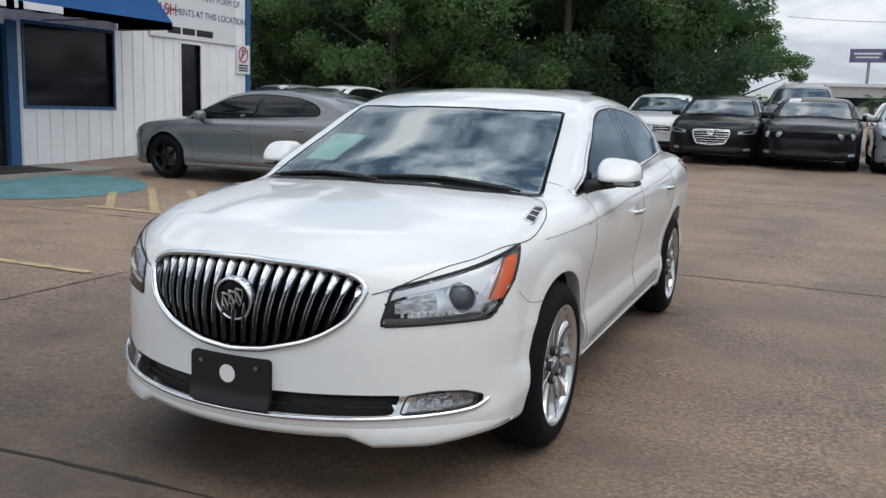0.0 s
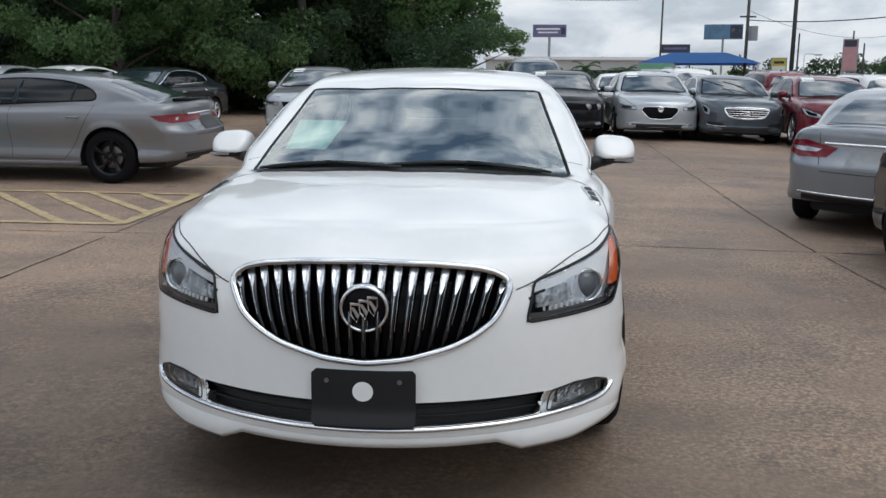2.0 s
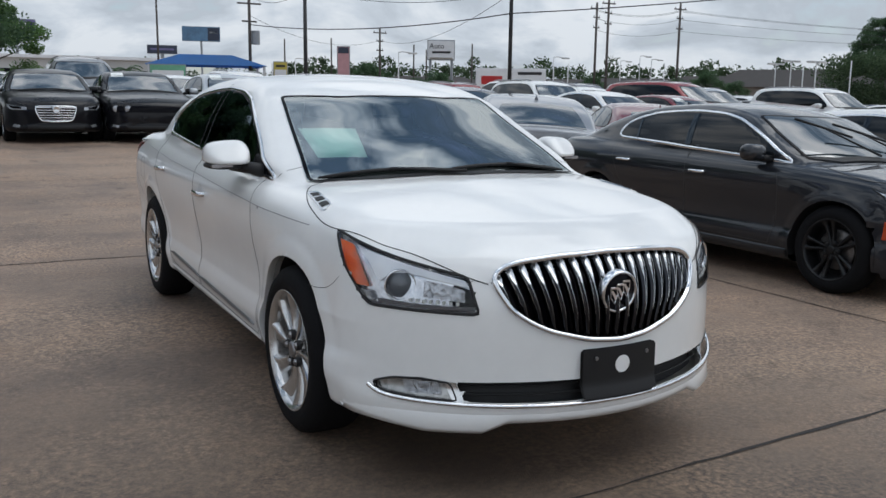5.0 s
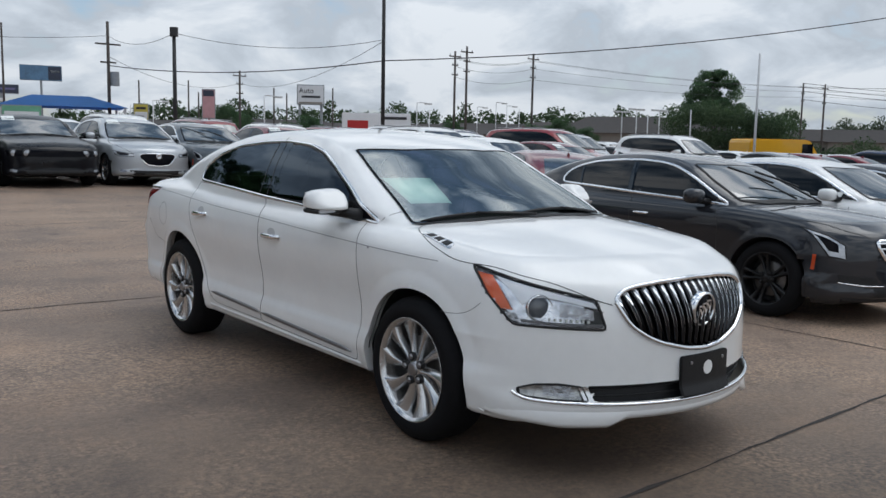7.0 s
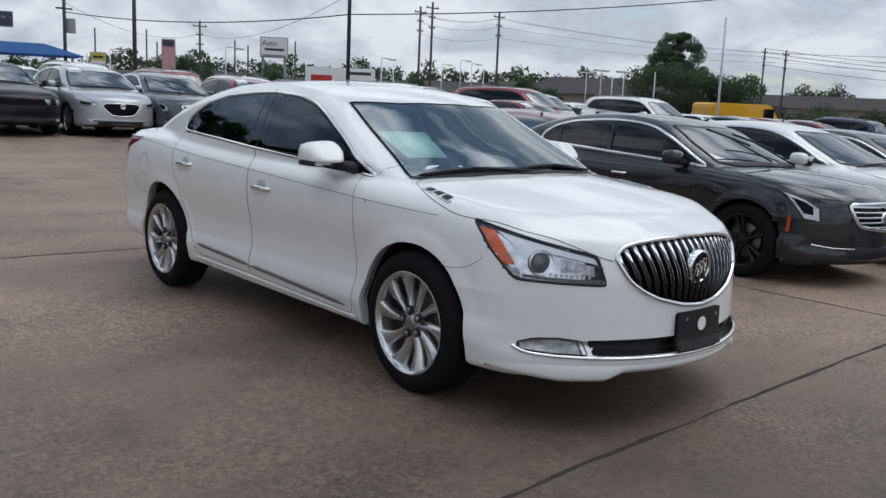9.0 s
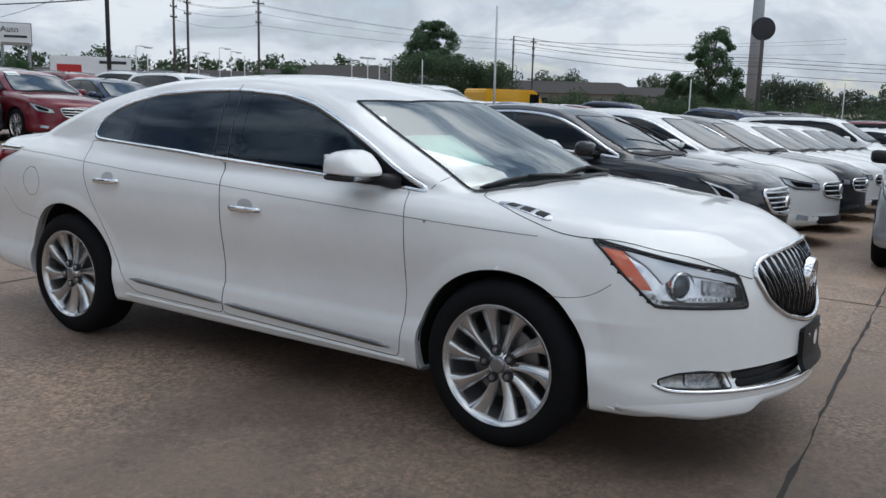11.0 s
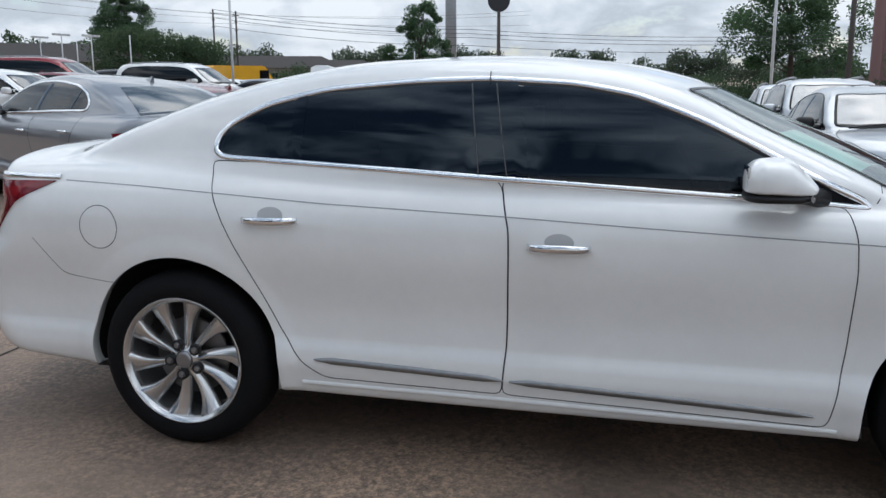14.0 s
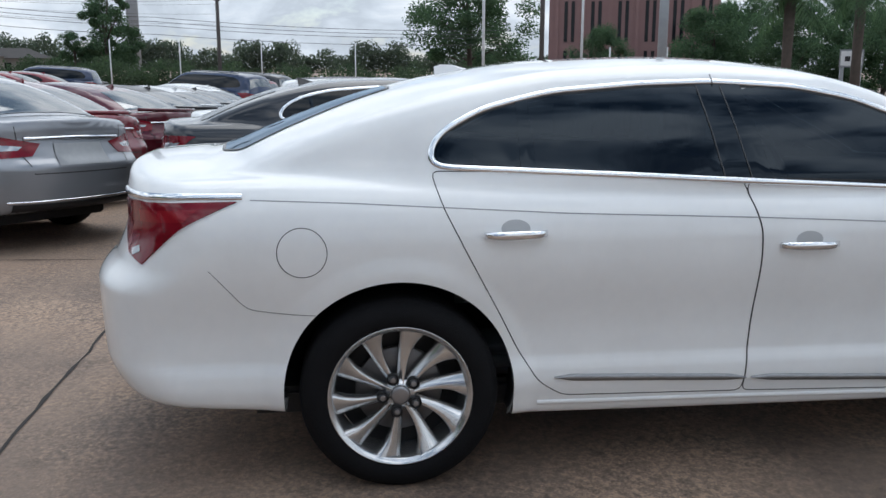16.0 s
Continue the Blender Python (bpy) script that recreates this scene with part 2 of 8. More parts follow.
SEDAN_FORM = dict(
    width=[(0.18, 0.80), (0.24, 0.858), (0.30, 0.874), (0.37, 0.888), (0.41, 0.885), (0.47, 0.870), (0.53, 0.871), (0.82, 0.912), (0.88, 0.910), (0.93, 0.900), (1.06, 0.842), (1.2, 0.78)],
    nose=[(0.15, -2.28), (0.21, -2.385), (0.27, -2.445), (0.31, -2.452), (0.38, -2.432), (0.52, -2.43), (0.64, -2.423), (0.74, -2.40), (0.82, -2.352), (0.88, -2.27), (1.04, -2.09)],
    nose_plan=(0.50, 0.22),
    tail=[(0.2, 2.40), (0.30, 2.48), (0.45, 2.545), (0.70, 2.555), (0.80, 2.48), (0.95, 2.43), (1.05, 2.43), (1.12, 2.46), (1.2, 2.46)],
    tail_plan=(0.20, 0.30),
    lean=[(-2.4, 0.32), (-1.75, 0.27), (-1.35, 0.10), (-1.0, 0.0), (1.0, 0.0)],
    plan=[(-2.5, 0.968), (-2.0, 0.990), (-1.75, 0.996), (-1.4, 1.0), (-0.6, 1.0), (0.6, 1.0), (1.4, 0.995), (1.9, 0.975), (2.5, 0.94)],
    deck=[(-2.5, 0.838), (-2.35, 0.879), (-2.2, 0.913), (-2.0, 0.946), (-1.6, 1.0), (-1.2, 1.039), (-0.9, 1.06), (0.0, 1.09), (1.4, 1.13), (1.8, 1.135), (2.2, 1.125), (2.42, 1.11), (2.6, 1.09)],
    crown=0.085,
    cabin_width=[(0.7, 0.66), (0.95, 0.80), (1.06, 0.836), (1.15, 0.80), (1.25, 0.752), (1.41, 0.645), (1.5, 0.56), (1.6, 0.46)],
    cabin_plan=[(-1.3, 0.95), (-1.0, 0.97), (-0.4, 0.995), (0.3, 1.0), (0.8, 0.985), (1.3, 0.95), (1.8, 0.87), (2.2, 0.78)],
    roof=[(-1.75, 0.60), (-1.4, 0.955), (-1.28, 1.045), (-0.8, 1.268), (-0.45, 1.412), (-0.15, 1.474), (0.3, 1.503), (0.8, 1.484), (1.2, 1.428), (1.5, 1.356), (1.77, 1.266), (2.0, 1.172), (2.18, 1.08), (2.45, 0.6)],
    roof_crown=0.10, sweep=(0.22, 0.2, 0.05),
    low=[(-2.6, 0.262), (-2.3, 0.25), (-2.0, 0.212), (-1.0, 0.216), (1.0, 0.232), (1.8, 0.275), (2.2, 0.30), (2.6, 0.36)],
    axles=(-1.4185, 1.4185), arch=0.40, arch_z=0.338, arch_lift=0.012, spine=(-1.86, 1.9))

# ---------------------------------------------------------------- mesh tools
from mathutils.geometry import delaunay_2d_cdt


def mesh_object(name, verts, faces, material, parent=None, label="", smooth=True, normals=None):
    me = bpy.data.meshes.new(name)
    me.from_pydata(np.asarray(verts).tolist(), [], [list(map(int, f)) for f in faces])
    me.materials.append(material)
    if smooth:
        me.polygons.foreach_set("use_smooth", [True] * len(me.polygons))
    if normals is not None:
        me.normals_split_custom_set_from_vertices(np.asarray(normals).tolist())
    ob = new(name, me)
    ob.parent = parent
    if label:
        ob["label"] = label
    return ob


def part(name, bm, material, parent=None, label="", smooth=False):
    me = bpy.data.meshes.new(name)
    bm.to_mesh(me)
    bm.free()
    me.materials.append(material)
    if smooth:
        me.polygons.foreach_set("use_smooth", [True] * len(me.polygons))
    ob = new(name, me)
    ob.parent = parent
    if label:
        ob["label"] = label
    return ob


def box(x0, x1, y0, y1, z0, z1, bevel=0.0, bm=None):
    bm = bm or bmesh.new()
    v = [bm.verts.new((x, y, z)) for z in (z0, z1) for y in (y0, y1) for x in (x0, x1)]
    fs = [bm.faces.new([v[i] for i in f]) for f in ((0, 2, 3, 1), (4, 5, 7, 6), (0, 1, 5, 4), (2, 6, 7, 3), (0, 4, 6, 2), (1, 3, 7, 5))]
    if bevel:
        bmesh.ops.bevel(bm, geom=list({e for f in fs for e in f.edges}), offset=bevel, segments=2, affect="EDGES")
    return bm


def tube(points, radius, sides=8, bm=None, caps=True):
    """A round bar along points; radius is one number or one for each point."""
    bm = bm or bmesh.new()
    pts = [Vector(p) for p in points]
    radii = radius if hasattr(radius, "__len__") else [radius] * len(pts)
    rings, side = [], None
    for i, p in enumerate(pts):
        d = (pts[min(i + 1, len(pts) - 1)] - pts[max(i - 1, 0)]).normalized()
        if side is None or abs(side.dot(d)) > 0.95:
            side = d.orthogonal().normalized()
        side = (side - d * side.dot(d)).normalized()
        up = d.cross(side)
        rings.append([bm.verts.new(p + (side * math.cos(a) + up * math.sin(a)) * radii[i]) for a in (2 * math.pi * k / sides for k in range(sides))])
    for a, b in zip(rings, rings[1:]):
        for k in range(sides):
            bm.faces.new((a[k], a[(k + 1) % sides], b[(k + 1) % sides], b[k]))
    if caps:
        bm.faces.new(rings[0][::-1]), bm.faces.new(rings[-1])
    return bm


def lathe(profile, steps=48, bm=None, closed=False):
    """Turns (x, r) pairs about the x axis."""
    bm = bm or bmesh.new()
    rings = [[bm.verts.new((x, r * math.cos(a), r * math.sin(a))) for a in (2 * math.pi * k / steps for k in range(steps))] for x, r in profile]
    pairs = list(zip(rings, rings[1:])) + ([(rings[-1], rings[0])] if closed else [])
    for a, b in pairs:
        for k in range(steps):
            bm.faces.new((a[k], b[k], b[(k + 1) % steps], a[(k + 1) % steps]))
    return bm


def resample(pts, step, closed=True, smooth=0):
    p = np.array(pts, dtype=float)
    q = np.vstack([p, p[:1]]) if closed else p
    out = []
    for a, b in zip(q, q[1:]):
        n = max(1, int(round(np.linalg.norm(b - a) / step)))
        out += [a + (b - a) * k / n for k in range(n)]
    if not closed:
        out.append(q[-1])
    out = np.array(out)
    for _ in range(smooth):
        if closed:
            out = 0.5 * out + 0.25 * (np.roll(out, 1, 0) + np.roll(out, -1, 0))
        else:
            out[1:-1] = 0.5 * out[1:-1] + 0.25 * (out[:-2] + out[2:])
    return out


def inside(pts, poly):
    x, y = pts[..., 0], pts[..., 1]
    res = np.zeros(x.shape, dtype=bool)
    for (x0, y0), (x1, y1) in zip(poly, np.roll(poly, -1, 0)):
        if y0 == y1:
            continue
        res ^= ((y0 > y) != (y1 > y)) & (x < (x1 - x0) * (y - y0) / (y1 - y0) + x0)
    return res


def nearest(pts, poly):
    """The nearest places on a closed outline, and how far they are."""
    best, place = np.full(len(pts), 1e9), np.zeros((len(pts), 2))
    for a, b in zip(poly, np.roll(poly, -1, 0)):
        d = b - a
        t = np.clip(((pts - a) @ d) / max(d @ d, 1e-12), 0, 1)
        q = a + t[:, None] * d
        r = np.linalg.norm(pts - q, axis=1)
        m = r < best
        best[m], place[m] = r[m], q[m]
    return place, best


class View:
    """Lays flat outlines onto a car's skin: from the side the plan angle names (0 front, 90 left, -90 right, 180 rear), or from above."""

    def __init__(self, shape, angle):
        self.shape, self.angle = shape, angle
        if angle != "top":
            a = radians(angle)
            self.way, self.along = np.array([math.sin(a), -math.cos(a), 0.0]), np.array([math.cos(a), math.sin(a), 0.0])

    def flat(self, p):
        p = np.asarray(p, float)
        return p[..., :2] if self.angle == "top" else np.stack([p @ self.along, p[..., 2]], -1)

    def lay(self, pts, lift=0.0):
        pts = np.asarray(pts, float)
        if self.angle == "top":
            p = self.shape.on_top(pts[:, 0], pts[:, 1])
        else:
            start = pts[:, :1] * self.along + np.array([0, 0, 1.0]) * pts[:, 1:]
            p = self.shape.shoot(start, np.broadcast_to(self.way, start.shape), 2.9, 64)[0]
        n = self.shape.normal(p)
        return p + n * lift, n

    def patch(self, name, outline, material, parent, step=0.03, lift=0.003, depth=0.0, holes=(), label="", smooth=0):
        """A skin-tight panel with that outline; depth turns its rim inwards."""
        rim = resample(outline, step, True, smooth)
        loops = [rim] + [resample(h, step / 2) for h in holes]
        lo, hi = rim.min(0), rim.max(0)
        gx, gy = np.meshgrid(np.arange(lo[0] + step / 2, hi[0], step), np.arange(lo[1] + step / 2, hi[1], step))
        g = np.stack([gx.ravel(), gy.ravel()], -1)
        g = g[inside(g, rim)] if len(g) else g
        if len(g):
            g = g[nearest(g, rim)[1] > step * 0.45]
        verts = [Vector(v) for lp in loops for v in lp]
        edges, k = [], 0
        for lp in loops:
            edges += [(k + i, k + (i + 1) % len(lp)) for i in range(len(lp))]
            k += len(lp)
        verts += [Vector(v) for v in g]
        v2, _, f2, *_ = delaunay_2d_cdt(verts, edges, [], 4 if holes else 1, 1e-5)
        pts = np.array([tuple(v) for v in v2])
        p, n = self.lay(pts, lift)
        faces = [tuple(f) for f in f2]
        f0 = faces[len(faces) // 2]
        turn = np.cross(p[f0[1]] - p[f0[0]], p[f0[2]] - p[f0[0]]) @ n[f0[0]]
        if turn < 0:
            faces = [f[::-1] for f in faces]
        if depth:
            count = {}
            for f in faces:
                for a, b in zip(f, f[1:] + f[:1]):
                    count[(a, b)] = count.get((a, b), 0) + 1
            border = [e for e in count if (e[1], e[0]) not in count]
            ids = {i: len(p) + j for j, i in enumerate(sorted({v for e in border for v in e}))}
            keys = sorted(ids)
            p, n = np.vstack([p, p[keys] - n[keys] * depth]), np.vstack([n, n[keys]])
            faces += [(b, a, ids[a], ids[b]) for a, b in border]
            return mesh_object(name, p, faces, material, parent, label, True, n)
        return mesh_object(name, p, faces, material, parent, label, True, n)

    def ribbon(self, name, path, width, height, material, parent, closed=False, lift=0.001, step=0.02, smooth=0, label="", taper=False):
        """A strip of that width along a path on the skin, with a low domed section."""
        c = resample(path, step, closed, smooth)
        d = (np.roll(c, -1, 0) - np.roll(c, 1, 0)) if closed else np.gradient(c, axis=0)
        d /= np.maximum(np.linalg.norm(d, axis=1, keepdims=True), 1e-9)
        s = np.stack([-d[:, 1], d[:, 0]], -1)
        w = width * (np.minimum(1, np.minimum(np.arange(len(c)), np.arange(len(c))[::-1]) / 4 + 0.15) if taper else np.ones(len(c)))[:, None]
        cross = ((-0.5, 0), (-0.36, 0.75), (0, 1), (0.36, 0.75), (0.5, 0))
        n, m = len(c), len(cross)
        if width <= 0.05 and self.angle != "top":
            # narrow strips keep their true width on the skin
            q, nq = self.lay(c)
            tan = (np.roll(q, -1, 0) - np.roll(q, 1, 0)) if closed else np.gradient(q, axis=0)
            side = np.cross(nq, tan)
            side /= np.maximum(np.linalg.norm(side, axis=1, keepdims=True), 1e-9)
            rows = [q + side * w * o + nq * (lift + height * h) for o, h in cross]
        else:
            q, nq = self.lay(np.vstack([c + s * w * o for o, _ in cross]), np.repeat([lift + height * h for _, h in cross], n)[:, None])
            rows = [q[k * n:(k + 1) * n] for k in range(m)]
        p = np.stack(rows, 1).reshape(-1, 3)
        faces = [(i * m + k, i * m + k + 1, ((i + 1) % n) * m + k + 1, ((i + 1) % n) * m + k) for i in range(n if closed else n - 1) for k in range(m - 1)]
        nn = nq[0]
        f = faces[0]
        if np.cross(p[f[1]] - p[f[0]], p[f[2]] - p[f[0]]) @ nn < 0:
            faces = [q[::-1] for q in faces]
        return mesh_object(name, p, faces, material, parent, label)


def arch_outline(shape, axle, n=40):
    return [(axle + shape.arch * math.cos(a), shape.arch_at(axle) + shape.arch * math.sin(a)) for a in np.linspace(0, math.pi, n)] + [(axle - shape.arch, 0.05), (axle + shape.arch, 0.05)]


def skin(shape, parent, material, along, fan, around, cuts, name="body", liner=None, label="", normals=True):
    """The car's skin, cut along outlines. cuts: (part name or None for a hole, view angle, outline, mask of the places it may cut, label)."""
    g = shape.grid(along, fan, around)
    r, k = g.shape[:2]
    p = g.reshape(-1, 3).copy()
    idx = np.arange(r * k).reshape(r, k)
    nx = np.roll(idx, -1, axis=0)
    quads = np.stack([idx[:, :-1], nx[:, :-1], nx[:, 1:], idx[:, 1:]], -1).reshape(-1, 4)
    cell = 1.0 * (shape.spine[1] - shape.spine[0]) / along
    for what, angle, poly, mask, _ in cuts:
        v, poly = View(shape, angle), np.array(poly)
        ok = np.where(mask(p))[0]
        fl = v.flat(p[ok])
        ok = ok[((fl > poly.min(0) - 0.05) & (fl < poly.max(0) + 0.05)).all(1)]
        q, dist = nearest(v.flat(p[ok]), poly)
        near = dist < (0.72 if what is None else 0.55) * cell
        if near.any():
            p[ok[near]] = v.lay(q[near])[0]
    owner = np.zeros(len(quads), dtype=int)
    mid = p[quads].mean(1)
    for i, (what, angle, poly, mask, _) in enumerate(cuts):
        hit = inside(View(shape, angle).flat(mid), np.array(poly)) & mask(mid)
        first = next(j for j, c in enumerate(cuts) if c[0] == what) if what and what.endswith("bumper") else i
        owner[hit] = first + 1
    nrm = shape.normal(p) if normals else None
    made = {}
    groups = {}
    for i, c in enumerate(cuts):
        if c[0]:
            groups.setdefault((c[0], i + 1), []).append(i + 1)
    for (nm, i), lab in [((name, 0), label)] + [((c[0], j + 1), c[4]) for j, c in enumerate(cuts) if c[0]]:
        f = quads[owner == i]
        if not len(f):
            continue
        used, inv = np.unique(f, return_inverse=True)
        made[nm + (str(i) if nm in made else "")] = mesh_object(nm, p[used], inv.reshape(-1, 4), material, parent, lab, True, nrm[used] if normals else None)
    if liner:
        keep = np.isin(owner, [0] + [i + 1 for i, c in enumerate(cuts) if c[0]]) & (mid[:, 2] > 0.35) & (np.abs(mid[:, 1]) < 1.75)
        f = quads[keep]
        used, inv = np.unique(f, return_inverse=True)
        mesh_object("cabin_lining", p[used] - shape.normal(p[used]) * 0.035, inv.reshape(-1, 4)[:, ::-1], liner, parent)
    return made

# ---------------------------------------------------------------- the lot
def rise(x, y):
    """Height of the lot: level round the white sedan, climbing gently to the north and falling a little to the east."""
    u, v = y - 4.5, x - 4.0
    up = 0.0435 * (np.sqrt(u * u + 4.0) + u) / 2
    up = np.where(up > 0.42, 0.42 + (up - 0.42) * 0.28, up)
    down = (0.034 + 0.018 / (1 + np.exp((y - 9.5) / 1.5))) * (np.sqrt(v * v + 6.0) + v) / 2
    return np.minimum(up, 1.5) - 0.9 * (1 - np.exp(-down / 0.9)) - (0.0087 - 0.003) - 0.0015


def stand(x, y, turn=0.0):
    """A pose on the lot, leaning with its slope."""
    e = 0.6
    dx, dy = float(rise(x + e, y) - rise(x - e, y)) / (2 * e), float(rise(x, y + e) - rise(x, y - e)) / (2 * e)
    n = Vector((-dx, -dy, 1)).normalized()
    t = radians(turn)
    ahead = Vector((-math.sin(t), math.cos(t), 0))
    ahead = (ahead - n * ahead.dot(n)).normalized()
    side = ahead.cross(n)
    m = Matrix((side, ahead, n)).transposed().to_4x4()
    return Matrix.Translation((x, y, float(rise(x, y)))) @ m


def concrete_shader():
    m = bpy.data.materials.new("lot_concrete")
    m.use_nodes = True
    nt = m.node_tree
    n, link = nt.nodes.new, nt.links.new
    b = nt.nodes["Principled BSDF"]
    b.inputs["Specular IOR Level"].default_value = 0.46
    geo = n("ShaderNodeNewGeometry")

    def noise(scale, detail, rough=0.5, stretch=None):
        t = n("ShaderNodeTexNoise")
        t.inputs["Scale"].default_value, t.inputs["Detail"].default_value, t.inputs["Roughness"].default_value = scale, detail, rough
        if stretch:
            mp = n("ShaderNodeMapping")
            mp.inputs["Scale"].default_value = stretch
            link(geo.outputs["Position"], mp.inputs["Vector"]), link(mp.outputs[0], t.inputs["Vector"])
        else:
            link(geo.outputs["Position"], t.inputs["Vector"])
        return t

    def ramp(src, stops):
        r = n("ShaderNodeValToRGB")
        e = r.color_ramp.elements
        e[0].position, e[0].color = stops[0][0], (*stops[0][1], 1)
        e[1].position, e[1].color = stops[-1][0], (*stops[-1][1], 1)
        for pos, col in stops[1:-1]:
            e.new(pos).color = (*col, 1)
        link(src, r.inputs["Fac"])
        return r

    def mix(kind, fac, a, c):
        x = n("ShaderNodeMix")
        x.data_type, x.blend_type = "RGBA", kind
        if hasattr(fac, "is_linked"):
            link(fac, x.inputs["Factor"])
        else:
            x.inputs["Factor"].default_value = fac
        link(a, x.inputs["A"]), link(c, x.inputs["B"])
        return x.outputs["Result"]

    large = ramp(noise(0.16, 4, 0.55).outputs["Fac"], [(0.30, (0.150, 0.112, 0.088)), (0.5, (0.215, 0.160, 0.124)), (0.72, (0.29, 0.215, 0.160))])
    blot = ramp(noise(1.1, 6, 0.62).outputs["Fac"], [(0.32, (0.66, 0.66, 0.68)), (0.5, (1, 1, 1)), (0.70, (1.18, 1.14, 1.10))])
    c = mix("MULTIPLY", 1.0, large.outputs["Color"], blot.outputs["Color"])
    tyre = ramp(noise(0.7, 3, 0.5, (0.25, 2.2, 1)).outputs["Fac"], [(0.42, (1, 1, 1)), (0.62, (0.80, 0.80, 0.82))])
    c = mix("MULTIPLY", 0.8, c, tyre.outputs["Color"])
    grit = ramp(noise(40, 3, 0.75).outputs["Fac"], [(0.34, (0.45, 0.45, 0.47)), (0.5, (1, 1, 1)), (0.64, (1.8, 1.72, 1.58))])
    bare = ramp(noise(0.75, 5, 0.65).outputs["Fac"], [(0.40, (0.22, 0.22, 0.22)), (0.60, (1, 1, 1))])
    c = mix("MULTIPLY", bare.outputs["Color"], c, grit.outputs["Color"])
    chips = ramp(noise(13, 4, 0.7).outputs["Fac"], [(0.36, (0.72, 0.71, 0.70)), (0.47, (1, 1, 1)), (0.62, (1.0, 1.0, 1.0)), (0.72, (1.30, 1.26, 1.20))])
    c = mix("MULTIPLY", 0.55, c, chips.outputs["Color"])
    vor = n("ShaderNodeTexVoronoi")
    vor.inputs["Scale"].default_value = 85
    link(geo.outputs["Position"], vor.inputs["Vector"])
    stone = ramp(vor.outputs["Distance"], [(0.05, (1.5, 1.42, 1.3)), (0.32, (1, 1, 1)), (0.7, (0.86, 0.86, 0.88))])
    c = mix("MULTIPLY", 0.6, c, stone.outputs["Color"])
    spots = ramp(noise(2.6, 2, 0.4).outputs["Fac"], [(0.24, (0.42, 0.40, 0.40)), (0.31, (1, 1, 1))])
    c = mix("MULTIPLY", 0.7, c, spots.outputs["Color"])
    # dark concrete with the sedan's soft shade painted in, fading outward from its nose
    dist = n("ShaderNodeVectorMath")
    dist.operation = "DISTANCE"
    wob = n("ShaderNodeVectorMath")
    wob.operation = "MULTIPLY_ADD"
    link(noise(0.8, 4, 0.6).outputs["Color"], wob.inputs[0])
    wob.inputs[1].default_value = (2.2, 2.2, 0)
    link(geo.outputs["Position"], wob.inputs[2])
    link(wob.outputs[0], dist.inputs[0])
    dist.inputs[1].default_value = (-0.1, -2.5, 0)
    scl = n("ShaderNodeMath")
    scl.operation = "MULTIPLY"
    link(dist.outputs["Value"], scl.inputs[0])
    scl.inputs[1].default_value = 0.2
    nose_shade_tone = ramp(scl.outputs[0], [(0.28, (0.50, 0.49, 0.465)), (0.60, (0.84, 0.825, 0.79)), (1.0, (1.26, 1.22, 1.16))])
    c = mix("MULTIPLY", 1.0, c, nose_shade_tone.outputs["Color"])
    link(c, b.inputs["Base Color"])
    rr = n("ShaderNodeMapRange")
    rr.inputs["To Min"].default_value, rr.inputs["To Max"].default_value = 0.50, 0.80
    link(noise(1.1, 6, 0.62).outputs["Fac"], rr.inputs["Value"]), link(rr.outputs["Result"], b.inputs["Roughness"])
    bump = n("ShaderNodeBump")
    bump.inputs["Strength"].default_value, bump.inputs["Distance"].default_value = 0.8, 0.0045
    link(noise(60, 5, 0.7).outputs["Fac"], bump.inputs["Height"])
    link(bump.outputs["Normal"], b.inputs["Normal"])
    return m


CONCRETE = concrete_shader()


def build_ground():
    ax = np.concatenate([np.linspace(-900, -60, 12)[:-1], np.linspace(-60, -16, 12)[:-1], np.linspace(-16, 24, 81)[:-1], np.linspace(24, 70, 24)[:-1], np.linspace(70, 900, 12)])
    ay = np.concatenate([np.linspace(-900, -60, 10)[:-1], np.linspace(-60, -10, 14)[:-1], np.linspace(-10, 34, 89)[:-1], np.linspace(34, 90, 24)[:-1], np.linspace(90, 1200, 12)])
    gx, gy = np.meshgrid(ax, ay)
    v = np.stack([gx, gy, rise(gx, gy)], -1).reshape(-1, 3)
    w = len(ax)
    f = [(j * w + i, j * w + i + 1, (j + 1) * w + i + 1, (j + 1) * w + i) for j in range(len(ay) - 1) for i in range(w - 1)]
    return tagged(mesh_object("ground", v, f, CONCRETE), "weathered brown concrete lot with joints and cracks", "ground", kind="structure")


GROUND = build_ground()


def strip(name, path, width, material, lift=0.004, parent=None, ragged=0.0, seed=1):
    """A flat band laid along a path on the lot."""
    rnd = random.Random(seed)
    c = resample(path, 0.12, False)
    d = np.gradient(c, axis=0)
    d /= np.linalg.norm(d, axis=1, keepdims=True)
    s = np.stack([-d[:, 1], d[:, 0]], -1)
    off = np.array([[rnd.uniform(-ragged, ragged), rnd.uniform(-ragged, ragged)] for _ in c])
    a, b = c + s * (width / 2 + off[:, :1]), c - s * (width / 2 + off[:, 1:])
    v = np.vstack([np.column_stack([q, rise(q[:, 0], q[:, 1]) + lift]) for q in (a, b)])
    n = len(c)
    return mesh_object(name, v, [(i, n + i, n + i + 1, i + 1) for i in range(n - 1)], material, parent)


JOINT = shader("joint_filler", (0.028, 0.024, 0.022), rough=0.9, vary=0.3, scale=12)
YELLOW = shader("worn_yellow_paint", (0.42, 0.325, 0.18), rough=0.8, vary=0.45, scale=7)
TEAL = shader("worn_teal_paint", (0.10, 0.22, 0.235), rough=0.75, vary=0.4, scale=3)


